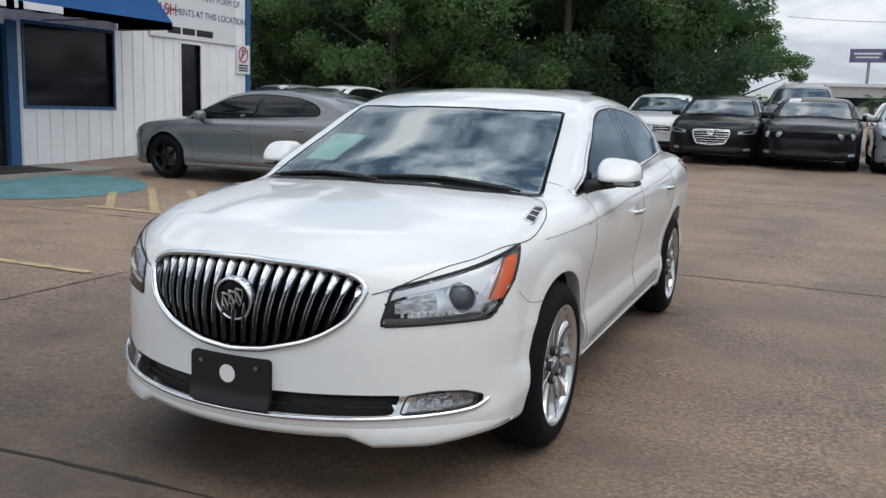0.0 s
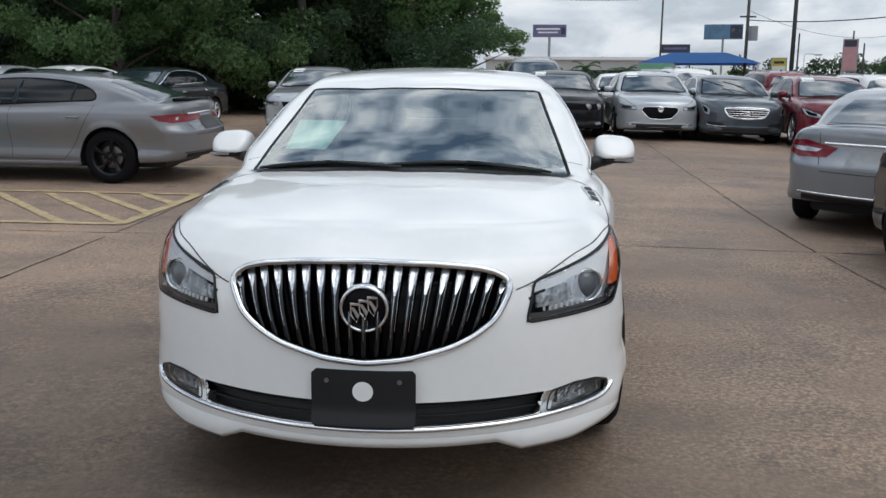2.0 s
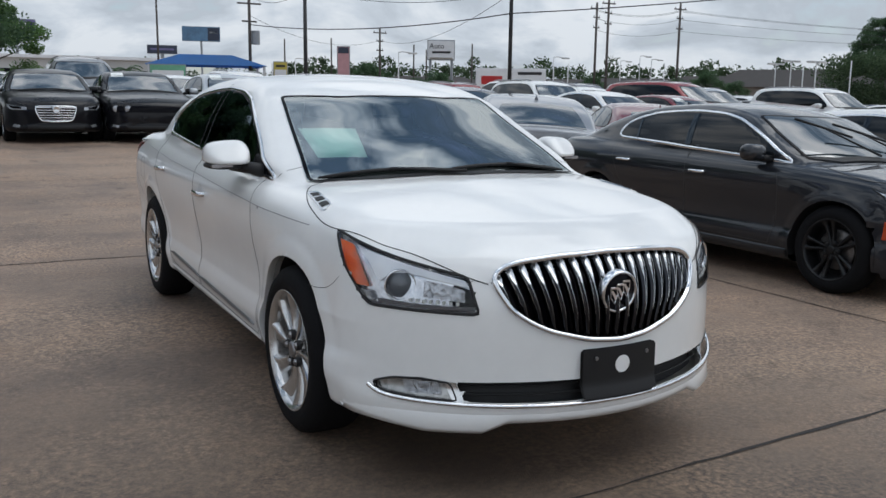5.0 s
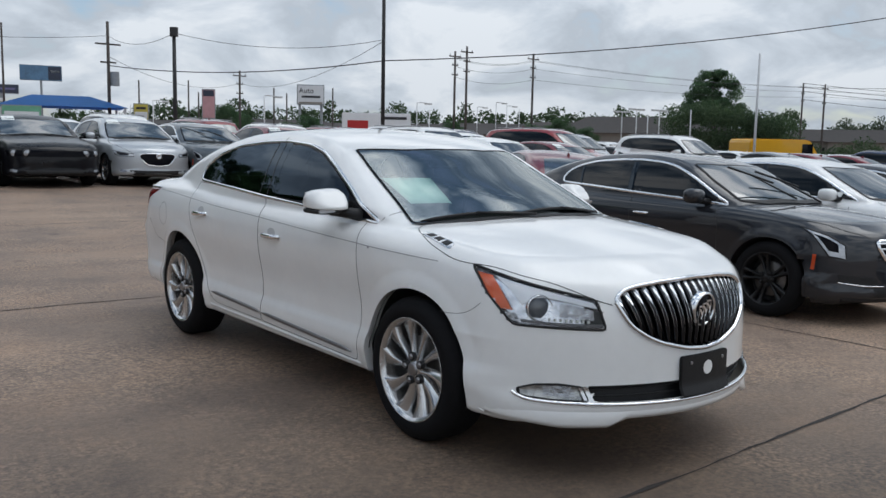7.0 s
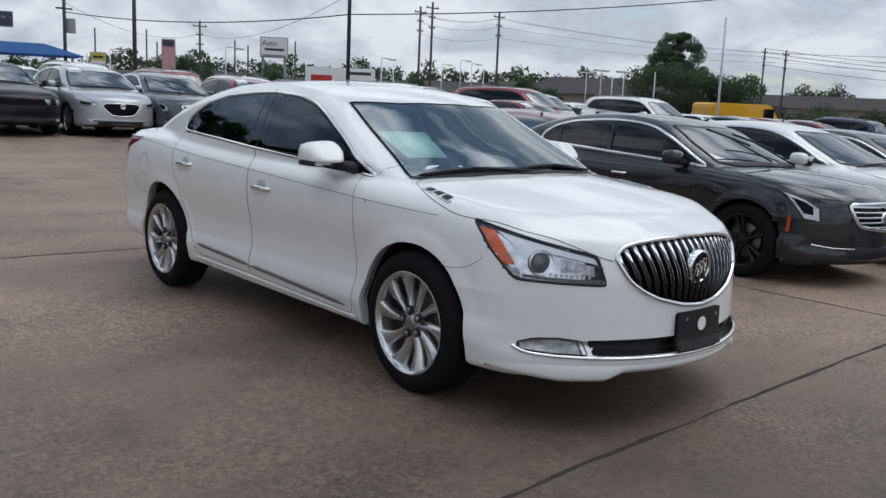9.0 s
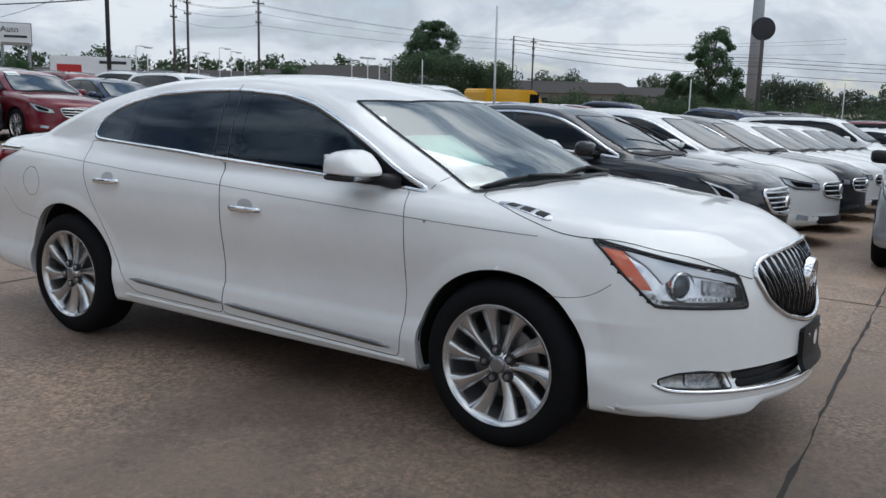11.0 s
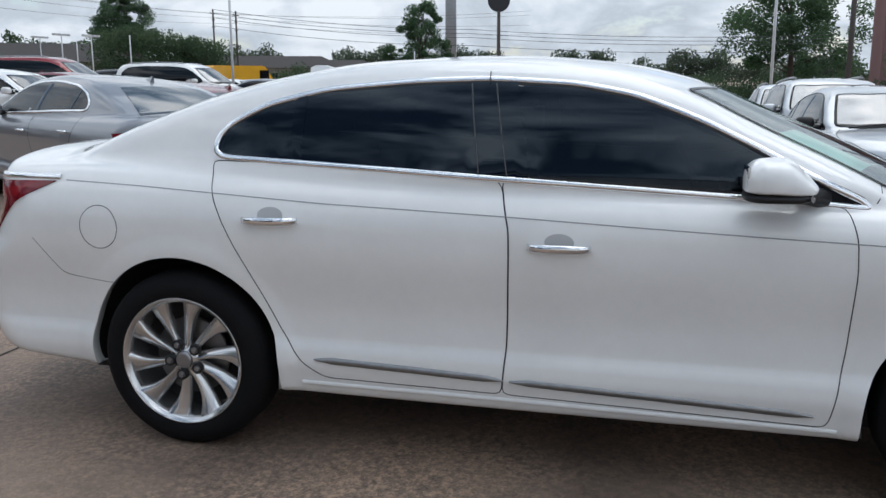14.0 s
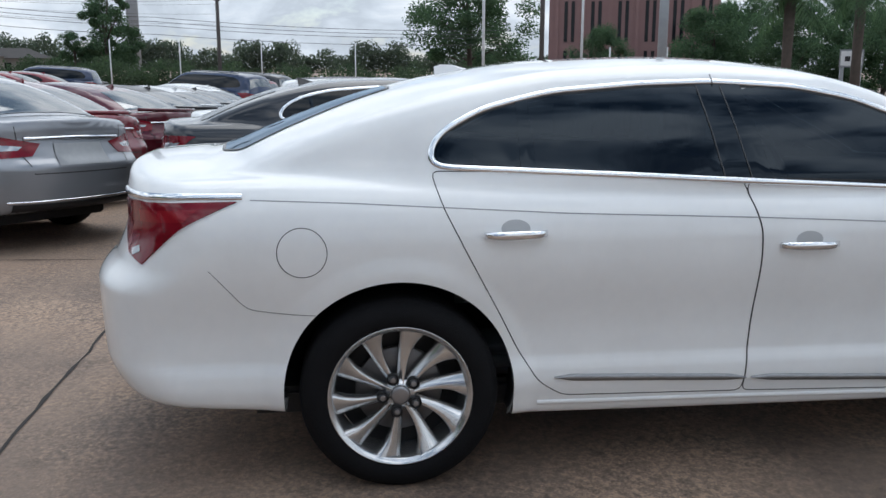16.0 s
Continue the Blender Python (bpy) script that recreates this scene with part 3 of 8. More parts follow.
def build_joints():
    rnd = random.Random(5)
    k = 0
    for y in (-8.05, -2.475, 2.945, 8.55, 14.1):
        for x0, x1 in ((-16, -3.2), (-3.2, 3.22), (3.22, 9.4), (9.4, 24)):
            path = [(x, y + 0.045 * x * (y < 0) + rnd.uniform(-0.012, 0.012)) for x in np.arange(x0, x1 + 0.01, 0.4)]
            strip("joint", path, 0.017, JOINT, 0.003, GROUND, 0.008, k + 99)
            k += 1
    for x in (-15.4, -9.2, -3.2, 3.22, 9.4, 15.6):
        for y0, y1 in ((-8.05, -2.475), (-2.475, 2.945), (2.945, 8.55), (8.55, 14.1), (14.1, 22)):
            path = [(x - 0.03 * y * (x < 0) + rnd.uniform(-0.012, 0.012), y) for y in np.arange(y0, y1 + 0.01, 0.4)]
            strip("joint", path, 0.014, JOINT, 0.0035, GROUND, 0.005, k)
            k += 1
    # hair cracks
    for x, y, a, ln in ((-4.4, 3.4, 0.4, 1.8), (2.6, -4.4, 0.25, 2.0), (0.8, 3.6, 0.9, 2.6), (-3.9, -2.9, 0.6, 2.0)):
        path = [(x, y)]
        for _ in range(int(ln / 0.1)):
            a += rnd.uniform(-0.45, 0.45)
            path.append((path[-1][0] + 0.1 * math.cos(a), path[-1][1] + 0.1 * math.sin(a)))
        strip("crack", path, 0.004, JOINT, 0.003, GROUND, 0.003, k)
        k += 1


build_joints()


def build_markings():
    # hatched bay beside the grey sedan
    feet = [(-6.25, 3.44), (-5.52, 3.44), (-4.80, 3.44), (-4.08, 3.44), (-3.48, 3.50), (-3.46, 4.16), (-3.45, 4.84)]
    for k, (fx, fy) in enumerate(feet):
        n = min(1.0, (5.55 - fy) / 1.97)
        strip("hatch_line", [(fx - 1.83 * n, fy + 1.97 * n), (fx, fy)], 0.11, YELLOW, 0.008, GROUND, 0.012, 40 + k)
    strip("bay_line", [(-6.6, 3.40), (-3.44, 3.42)], 0.11, YELLOW, 0.009, GROUND, 0.012, 50)
    strip("bay_line", [(-3.45, 3.42), (-3.42, 5.6)], 0.12, YELLOW, 0.010, GROUND, 0.012, 51)
    strip("bay_line", [(-3.42, 5.6), (-6.2, 5.6)], 0.10, YELLOW, 0.009, GROUND, 0.012, 52)
    strip("bay_line", [(-7.2, 0.36), (-3.42, 0.30)], 0.10, YELLOW, 0.008, GROUND, 0.014, 53)
    strip("bay_line", [(-5.2, 8.3), (-2.9, 8.3)], 0.10, YELLOW, 0.008, GROUND, 0.014, 54)
    strip("bay_line", [(-5.0, 10.6), (-2.6, 10.6)], 0.10, YELLOW, 0.008, GROUND, 0.014, 55)
    # teal painted access ramp
    pts = resample([(-7.9, 3.1), (-7.15, 4.3), (-7.2, 5.3), (-8.4, 6.3), (-9.7, 6.1), (-10.2, 5.0), (-9.6, 3.2)], 0.25, True, 6)
    c = pts.mean(0)
    v = [(c[0], c[1], float(rise(*c)) + 0.02)] + [(x, y, float(rise(x, y)) + 0.006) for x, y in pts]
    n = len(pts)
    mesh_object("painted_ramp", v, [(0, 1 + i, 1 + (i + 1) % n) for i in range(n)], TEAL, GROUND, "worn teal painted ramp")


build_markings()

# ---------------------------------------------------------------- wheels
def build_wheel(radius, rim, width, spokes, alloy, style="wide", dark=False, plain=False):
    """A wheel about the x axis, outer face towards +x at x = 0."""
    w = new("wheel")
    h = radius - rim
    prof = [(-width, rim - 0.012), (-width - 0.004, rim + 0.25 * h), (-width + 0.002, rim + 0.65 * h), (-width + 0.025, radius - 0.008), (-width + 0.05, radius), (-0.05, radius),
            (-0.022, radius - 0.008), (0.004, rim + 0.62 * h), (0.010, rim + 0.3 * h), (0.004, rim + 0.004), (-0.012, rim - 0.012)]
    part("tyre", lathe(prof, 28 if plain else 64), RUBBER, w, "black rubber tyre", True)
    lip = [(-0.012, rim - 0.014), (0.002, rim - 0.002), (0.005, rim + 0.001), (0.004, rim - 0.006), (-0.004, rim - 0.014), (-0.03, rim - 0.022), (-width, rim - 0.03)]
    wide = style == "wide" and not plain
    if wide:
        lip = [(-0.012, rim - 0.006), (0.003, rim - 0.002), (0.006, rim + 0.001), (0.006, rim - 0.003), (0.001, rim - 0.007), (-0.004, rim - 0.016), (-0.016, rim - 0.022), (-0.03, rim - 0.024), (-width, rim - 0.034)]
    if plain:
        bm = lathe(lip, 32)
        lathe([(-0.05, 0.16), (-0.03, 0.06), (-0.02, 0.04), (-0.02, 0.0)], 20, bm)
        part("brake_disc", lathe([(-0.08, 0.0), (-0.09, rim - 0.02)], 24), BLACK, w, "", True)
        for i in range(spokes):
            a = 2 * math.pi * i / spokes + ((0.14 if i % 2 else -0.14) if style == "pair" else 0)
            c, s = math.cos(a), math.sin(a)
            rows = [[bm.verts.new((x, r * c - o * s, r * s + o * c)) for o, x in ((-h, -0.03), (-h * 0.5, -0.014), (h * 0.5, -0.014), (h, -0.03))] for r, h in ((0.04, 0.015), (rim * 0.6, 0.019), (rim - 0.012, 0.033))]
            for p, q in zip(rows, rows[1:]):
                for k in range(3):
                    bm.faces.new((p[k], p[k + 1], q[k + 1], q[k]))
        bmesh.ops.recalc_face_normals(bm, faces=bm.faces)
        part("rim", bm, alloy, w, "", True)
        return w
    part("rim", lathe(lip, 64), alloy, w, "", True)
    disc = lathe([(-0.095, 0.0), (-0.09, 0.05), (-0.085, 0.15), (-0.09, 0.155), (-0.10, 0.155)], 32)
    part("brake_disc", disc, shader("brake_steel", (0.16, 0.15, 0.145), rough=0.45, metal=0.8, vary=0.2, scale=20), w, "", True)
    part("rim_well", lathe([(-0.12, 0.02), (-0.13, rim - 0.03)], 32), BLACK, w, "", True)
    hub = lathe([(-0.06, 0.060), (-0.036, 0.058), (-0.026, 0.050), (-0.018, 0.036)] if wide else [(-0.06, 0.070), (-0.036, 0.068), (-0.030, 0.055), (-0.018, 0.036)], 40)
    part("hub", hub, alloy, w, "", True)
    part("hub_cap", lathe([(-0.017, 0.034), (-0.010, 0.031), (-0.008, 0.024), (-0.008, 0.0)], 32), GREYALLOY if not dark else alloy, w, "", True)
    r0, r1 = 0.030, rim - 0.012
    for i in range(spokes):
        bm = bmesh.new()
        a0 = 2 * math.pi * i / spokes
        pair = style == "pair"
        if pair:
            a0 += (0.14 if i % 2 else -0.14)
        rows = []
        for j in range(9):
            t = j / 8
            r = r0 + (r1 - r0) * t
            a = a0 - (0.17 + 0.15 * t * t if style == "wide" else 0.0)
            half = (0.0125 + 0.013 * t + 0.026 * t ** 4 if style == "wide" else 0.015 - 0.003 * t + 0.016 * t ** 5)
            depth = -0.020 - 0.010 * math.sin(math.pi * t) + 0.016 * t ** 2
            c, s = math.cos(a), math.sin(a)
            cross = ((-1, -0.038), (-0.93, -0.007), (-0.66, 0.002), (0.0, -0.008), (0.85, -0.014), (1, -0.038)) if wide else ((-1, -0.035), (-0.85, -0.008), (-0.30, 0.0), (0.25, -0.003), (0.9, -0.012), (1, -0.035))
            rows.append([bm.verts.new((depth + d, r * c - o * half * s, r * s + o * half * c)) for o, d in cross])
        for a, b in zip(rows, rows[1:]):
            for k in range(5):
                bm.faces.new((a[k], a[k + 1], b[k + 1], b[k]))
        bmesh.ops.recalc_face_normals(bm, faces=bm.faces)
        part("spoke", bm, alloy, w, "", True)
    lug = 0.062 if wide else 0.053
    for i in range(5):
        a = 2 * math.pi * (i + 0.25) / 5
        bm = lathe([(-0.034, 0.0145), (-0.014, 0.0145), (-0.006, 0.010), (-0.005, 0.0)], 6)
        bmesh.ops.translate(bm, verts=bm.verts, vec=(0, lug * math.cos(a), lug * math.sin(a)))
        ring = lathe([(-0.034, 0.0215), (-0.013, 0.0215), (-0.012, 0.0165), (-0.03, 0.0155)], 16)
        bmesh.ops.translate(ring, verts=ring.verts, vec=(0, lug * math.cos(a), lug * math.sin(a)))
        part("lug_socket", ring, BLACK if not dark else alloy, w, "", True)
        part("lug_nut", bm, GREYALLOY if not dark else BLACK, w)
    return w


def mount_wheels(car, wheel, shape, face, heights):
    """Moves a built wheel under the car and copies it to the other three corners, as parts of the car."""
    for axle, height in zip(shape.axles, heights):
        for sign in (1, -1):
            m = pose(sign * face, axle, height, 17 * axle + (36 if axle < 0 else 0), 0, 0 if sign > 0 else 180)
            c = copy_thing(wheel, m)
            c.parent = car
    for o in (*wheel.children_recursive, wheel):
        bpy.data.objects.remove(o)

# ---------------------------------------------------------------- the white sedan
def glass_shader(name, clear, gloss_tint=(1, 1, 1), ior=1.5):
    """Thin tinted glass: what is behind shows dimmed, and the sky mirrors in it by the angle."""
    m = bpy.data.materials.new(name)
    m.use_nodes = True
    nt = m.node_tree
    nt.nodes.clear()
    n, link = nt.nodes.new, nt.links.new
    out, mix, tr, gl, fr = n("ShaderNodeOutputMaterial"), n("ShaderNodeMixShader"), n("ShaderNodeBsdfTransparent"), n("ShaderNodeBsdfGlossy"), n("ShaderNodeFresnel")
    tr.inputs["Color"].default_value = (*clear, 1)
    gl.inputs["Color"].default_value = (*gloss_tint, 1)
    gl.inputs["Roughness"].default_value = 0.01
    fr.inputs["IOR"].default_value = ior
    link(fr.outputs[0], mix.inputs["Fac"]), link(tr.outputs[0], mix.inputs[1]), link(gl.outputs[0], mix.inputs[2])
    link(mix.outputs[0], out.inputs["Surface"])
    return m


WHITE = paint("white", (0.80, 0.80, 0.79), coat=1.0, coat_rough=0.03)
WINDSCREEN = glass_shader("windscreen_glass", (0.54, 0.66, 0.66), gloss_tint=(0.93, 0.99, 1.0), ior=4.0)
DARKGLASS = glass_shader("privacy_glass", (0.035, 0.045, 0.052), gloss_tint=(0.62, 0.75, 0.90), ior=1.5)
PILLAR = glass_shader("pillar_film", (0.0, 0.0, 0.0), gloss_tint=(0.62, 0.75, 0.90), ior=1.5)
CLEARLENS = glass_shader("clear_lens", (0.95, 0.96, 0.97), ior=1.4)
LINING = shader("cabin_cloth", (0.05, 0.052, 0.055), rough=0.9, vary=0.2, scale=20)
SEAT = shader("seat_leather", (0.11, 0.105, 0.10), rough=0.55, vary=0.15, scale=12, bump=0.1, bump_scale=80)
# bar chrome darkened in colour to stand in for the dark ground it mirrors
GRILLE_DARK = shader("grille_dark_reflection", (0.05, 0.052, 0.058), rough=0.16, metal=1.0, vary=0.15, scale=30)
MOULD = shader("brushed_moulding", (0.26, 0.26, 0.265), rough=0.34, metal=0.85, vary=0.15, scale=30)
# brighter metal standing in for the sky's reflection on the bar tops
BAR_GLINT = shader("grille_sky_glint", (0.62, 0.63, 0.65), rough=0.22, metal=1.0, vary=0.3, scale=60)
PROJECTOR = shader("projector_glass", (0.05, 0.06, 0.075), rough=0.06, spec=0.8, coat=0.6)
FACETS = shader("lamp_facets", (0.50, 0.51, 0.53), rough=0.12, metal=0.95, vary=0.6, scale=35, bump=0.9, bump_scale=70)
SATIN = shader("satin_chrome", (0.70, 0.71, 0.72), rough=0.2, metal=1.0, vary=0.08, scale=30)

DLO = [(1.307, 1.122), (1.308, 1.182), (1.267, 1.236), (1.112, 1.316), (0.866, 1.374), (0.526, 1.402), (0.257, 1.410), (-0.06, 1.392), (-0.271, 1.352),
       (-0.475, 1.274), (-0.667, 1.182), (-0.853, 1.083), (-1.03, 0.996), (-0.9, 1.008), (-0.573, 1.026), (0.187, 1.066), (0.552, 1.088), (0.953, 1.107)]
FRONT_DOOR = [(0.185, 1.062), (0.145, 0.90), (0.143, 0.80), (0.152, 0.48), (0.168, 0.30), (-0.918, 0.272), (-0.940, 0.40), (-0.957, 0.55), (-0.964, 0.80), (-0.958, 0.91), (-0.935, 1.0), (-0.573, 1.022)]
REAR_DOOR = [(0.187, 1.062), (0.147, 0.90), (0.145, 0.80), (0.154, 0.48), (0.170, 0.30), (0.84, 0.312), (0.93, 0.37), (1.006, 0.49), (1.079, 0.635), (1.184, 0.83), (1.265, 0.99), (1.303, 1.108), (0.953, 1.103), (0.552, 1.084)]
HOOD = [(0.0, -1.352), (0.40, -1.305), (0.66, -1.215), (0.71, -1.21), (0.775, -1.32), (0.818, -1.45), (0.828, -1.62), (0.812, -1.80), (0.74, -2.0), (0.62, -2.16), (0.53, -2.25), (0.47, -2.287), (0.40, -2.302), (0.21, -2.34), (0, -2.352)]
HOOD = HOOD + [(-x, y) for x, y in HOOD[-2:0:-1]]
GRILLE = [(0, 0.830), (0.21, 0.824), (0.34, 0.812), (0.41, 0.796), (0.452, 0.766), (0.450, 0.735), (0.408, 0.654), (0.34, 0.605), (0.271, 0.573), (0.13, 0.537), (0, 0.525)]
GRILLE = GRILLE + [(-x, z) for x, z in GRILLE[-2:0:-1]]
SCREEN = [(0.0, -0.565), (0.3, -0.54), (0.588, -0.435), (0.65, -0.79), (0.716, -1.180), (0.5, -1.262), (0.25, -1.308), (0.0, -1.322)]
SCREEN = SCREEN + [(-x, y) for x, y in SCREEN[-2:0:-1]]
BACKLIGHT = [(0, 1.42), (0.22, 1.41), (0.29, 1.62), (0.41, 1.97), (0.27, 2.055), (0, 2.08)]
BACKLIGHT = BACKLIGHT + [(-x, y) for x, y in BACKLIGHT[-2:0:-1]]
INTAKE = [(0.575, 0.396), (0.44, 0.397), (0.17, 0.396), (0, 0.395), (-0.17, 0.396), (-0.44, 0.397), (-0.575, 0.396), (-0.556, 0.330), (-0.44, 0.327), (-0.17, 0.324), (0, 0.323), (0.17, 0.324), (0.44, 0.327), (0.556, 0.330)]
LAMP = [(0.802, -1.752, 0.884), (0.830, -1.895, 0.768), (0.800, -2.022, 0.653), (0.69, -2.160, 0.645), (0.502, -2.288, 0.636), (0.530, -2.25, 0.762), (0.70, -2.07, 0.815)]
FOG = [(0.575, -2.268, 0.333), (0.598, -2.25, 0.392), (0.68, -2.19, 0.404), (0.755, -2.115, 0.399), (0.800, -2.055, 0.378), (0.796, -2.07, 0.348), (0.70, -2.18, 0.337)]


def rounded(pts, size, name, material, parent, scale=(1, 1, 1), label=""):
    """A soft box round a centre."""
    bm = box(-size[0] / 2, size[0] / 2, -size[1] / 2, size[1] / 2, -size[2] / 2, size[2] / 2)
    bmesh.ops.bevel(bm, geom=bm.edges[:], offset=min(size) * 0.32, segments=4, affect="EDGES")
    bmesh.ops.translate(bm, verts=bm.verts, vec=pts)
    return part(name, bm, material, parent, label, True)


def build_main_car():
    car = tagged(new("sedan"), "white four-door sedan with waterfall grille and silver alloy wheels", "car")
    s = CarShape(**SEDAN_FORM)
    front, top = View(s, 0), View(s, "top")
    sides = {1: View(s, 90), -1: View(s, -90)}
    # outlines on the left are read as (y, z), on the right mirrored
    on = {1: lambda poly: list(poly), -1: lambda poly: [(-a, b) for a, b in poly]}
    cuts = []
    for sign in (1, -1):
        m = (lambda q, sg=sign: (q[:, 0] * sg > 0.3))
        cuts.append(("front_door", 90 * sign, on[sign](FRONT_DOOR), m, ""))
        cuts.append(("rear_door", 90 * sign, on[sign](REAR_DOOR), m, ""))
    nose_cut = [(-1.60, 0.05), (-1.60, 0.632), (-1.77, 0.646), (-1.93, 0.68), (-2.15, 0.735), (-2.30, 0.80), (-2.9, 0.826), (-2.9, 0.05)]
    tail_cut = [(1.70, 0.05), (1.70, 0.634), (1.93, 0.657), (2.05, 0.797), (2.28, 0.80), (2.9, 0.80), (2.9, 0.05)]
    for sign in (1, -1):
        m = (lambda q, sg=sign: (q[:, 0] * sg > 0.0))
        cuts.append(("front_bumper", 90 * sign, on[sign](nose_cut), m, "white painted front bumper"))
        cuts.append(("rear_bumper", 90 * sign, on[sign](tail_cut), m, "white painted rear bumper"))
    cuts.append(("hood", "top", HOOD, lambda q: (q[:, 2] > 0.70) & (q[:, 1] < -1.0), "white painted hood"))
    cuts.append((None, "top", resample(SCREEN, 0.05) * np.array([0.965, 1]) + np.array([0, 0.0]), lambda q: (q[:, 2] > 0.98) & (q[:, 1] < -0.2), ""))
    cuts.append((None, "top", resample(BACKLIGHT, 0.05) * np.array([0.96, 1]), lambda q: (q[:, 2] > 1.1) & (q[:, 1] > 1.0), ""))
    shrunk = [(0.13 + (y - 0.13) * 0.965, 1.19 + (z - 1.19) * 0.90) for y, z in DLO]
    for sign in (1, -1):
        m = (lambda q, sg=sign: (q[:, 0] * sg > 0.3))
        cuts.append((None, 90 * sign, on[sign](shrunk), m, ""))
        for axle in s.axles:
            cuts.append((None, 90 * sign, on[sign](arch_outline(s, axle)), m, ""))
        v = View(s, 42 * sign)
        lamp2 = v.flat([(sign * x, y, z) for x, y, z in LAMP])
        cuts.append((None, 42 * sign, lamp2, (lambda q, sg=sign: (q[:, 0] * sg > 0.3) & (q[:, 1] < -1.5)), ""))
        fog2 = v.flat([(sign * x, y, z) for x, y, z in FOG])
        cuts.append((None, 42 * sign, fog2, (lambda q, sg=sign: (q[:, 0] * sg > 0.3) & (q[:, 1] < -1.5)), ""))
    fm = lambda q: q[:, 1] < -1.9
    cuts.append((None, 0, GRILLE, fm, ""))
    cuts.append((None, 0, INTAKE, fm, ""))
    skin(s, car, WHITE, 256, 92, 192, cuts, liner=LINING, label="glossy white painted body")

    # gaps between the panels
    for sign in (1, -1):
        v = sides[sign]
        for poly in (FRONT_DOOR, REAR_DOOR):
            v.ribbon("door_gap", on[sign](poly), 0.0038, 0.0008, SEAL, car, True, 0.0004, smooth=2)
        v.ribbon("bumper_gap", on[sign]([(-1.62, 0.650), (-1.70, 0.652), (-1.77, 0.662), (-1.83, 0.690), (-1.875, 0.725)]), 0.0024, 0.0005, SEAL, car, False, 0.0004, smooth=3)
        v.ribbon("bumper_gap", on[sign]([(1.70, 0.634), (1.80, 0.638), (1.93, 0.657), (2.0, 0.74), (2.05, 0.797)]), 0.0022, 0.0006, SEAL, car, False, 0.0004, smooth=2)
        v.ribbon("pillar_gap", on[sign]([(-1.024, 1.012), (-1.046, 1.044), (-1.064, 1.068)]), 0.0035, 0.0006, SEAL, car, False, 0.0004)
        cy, cz, fr = 1.742, 0.853, 0.083
        v.ribbon("fuel_flap_gap", on[sign]([(cy + fr * math.cos(a), cz + fr * math.sin(a)) for a in np.linspace(0, 2 * math.pi, 40, endpoint=False)]), 0.0028, 0.0006, SEAL, car, True, 0.0004) if sign < 0 else None
        v.patch("fender_stud", on[sign]([(-1.063 + 0.007 * math.cos(a), 0.889 + 0.007 * math.sin(a)) for a in np.linspace(0, 2 * math.pi, 12, endpoint=False)]), GREYALLOY, car, 0.01, 0.002, depth=0.002)
        # the pressed line along the flank, its shade drawn as a thin grey strip
        v.ribbon("pinstripe", on[sign]([(-1.56, 0.872), (-1.334, 0.881), (-1.14, 0.890), (-0.925, 0.900), (-0.736, 0.906), (-0.287, 0.925), (0.171, 0.946), (0.837, 0.970), (1.273, 0.995), (1.578, 1.012), (1.91, 1.024)]), 0.0042, 0.0008, shader("crease_grey", (0.30, 0.30, 0.31), rough=0.5), car, False, 0.0004, smooth=3)
        v.ribbon("side_moulding", on[sign]([(0.875, 0.383), (0.5, 0.37), (0.16, 0.356)]), 0.026, 0.009, MOULD, car, False, 0.001, taper=True, label="brushed metal side moulding")
        v.ribbon("side_moulding", on[sign]([(0.14, 0.355), (-0.4, 0.333), (-0.875, 0.312)]), 0.026, 0.009, MOULD, car, False, 0.001, taper=True, label="brushed metal side moulding")
        v.ribbon("sill_strip", on[sign]([(0.93, 0.285), (0.17, 0.278), (-0.95, 0.258)]), 0.02, 0.006, WHITE, car, False, 0.001, label="white sill strip")
        # windows
        v.ribbon("window_trim", on[sign](DLO), 0.022, 0.006, CHROME, car, True, 0.001, smooth=9, label="chrome window surround")
        v.patch("front_window", on[sign]([(-0.79, 1.020), (0.09, 1.066), (0.16, 1.380), (0.08, 1.386), (-0.06, 1.374), (-0.271, 1.332), (-0.475, 1.255), (-0.62, 1.185), (-0.72, 1.13)]), DARKGLASS, car, 0.05, 0.002, label="dark tinted front door glass")
        v.patch("rear_window", on[sign]([(0.265, 1.078), (0.545, 1.098), (0.94, 1.117), (0.955, 1.342), (0.866, 1.356), (0.526, 1.384), (0.32, 1.391)]), DARKGLASS, car, 0.05, 0.002, label="dark tinted rear door glass")
        v.patch("quarter_window", on[sign]([(0.985, 1.120), (1.288, 1.132), (1.288, 1.176), (1.25, 1.226), (1.10, 1.300), (0.99, 1.330)]), DARKGLASS, car, 0.05, 0.002, label="dark tinted quarter glass")
        v.patch("door_pillar", on[sign]([(0.085, 1.066), (0.268, 1.078), (0.325, 1.396), (0.155, 1.396)]), PILLAR, car, 0.05, 0.003, label="gloss black pillar cover")
        for edge in ([(0.165, 1.078), (0.232, 1.390)], [(0.265, 1.084), (0.322, 1.390)]):
            v.ribbon("pillar_edge", on[sign](edge), 0.005, 0.001, GREYPLASTIC, car, False, 0.004)
        v.patch("window_divider", on[sign]([(0.935, 1.112), (0.99, 1.116), (0.992, 1.336), (0.95, 1.346)]), PILLAR, car, 0.05, 0.003)
        v.patch("mirror_sail", on[sign]([(-1.0, 1.004), (-0.78, 1.020), (-0.71, 1.136), (-0.85, 1.074)]), GLOSSBLACK, car, 0.05, 0.003)
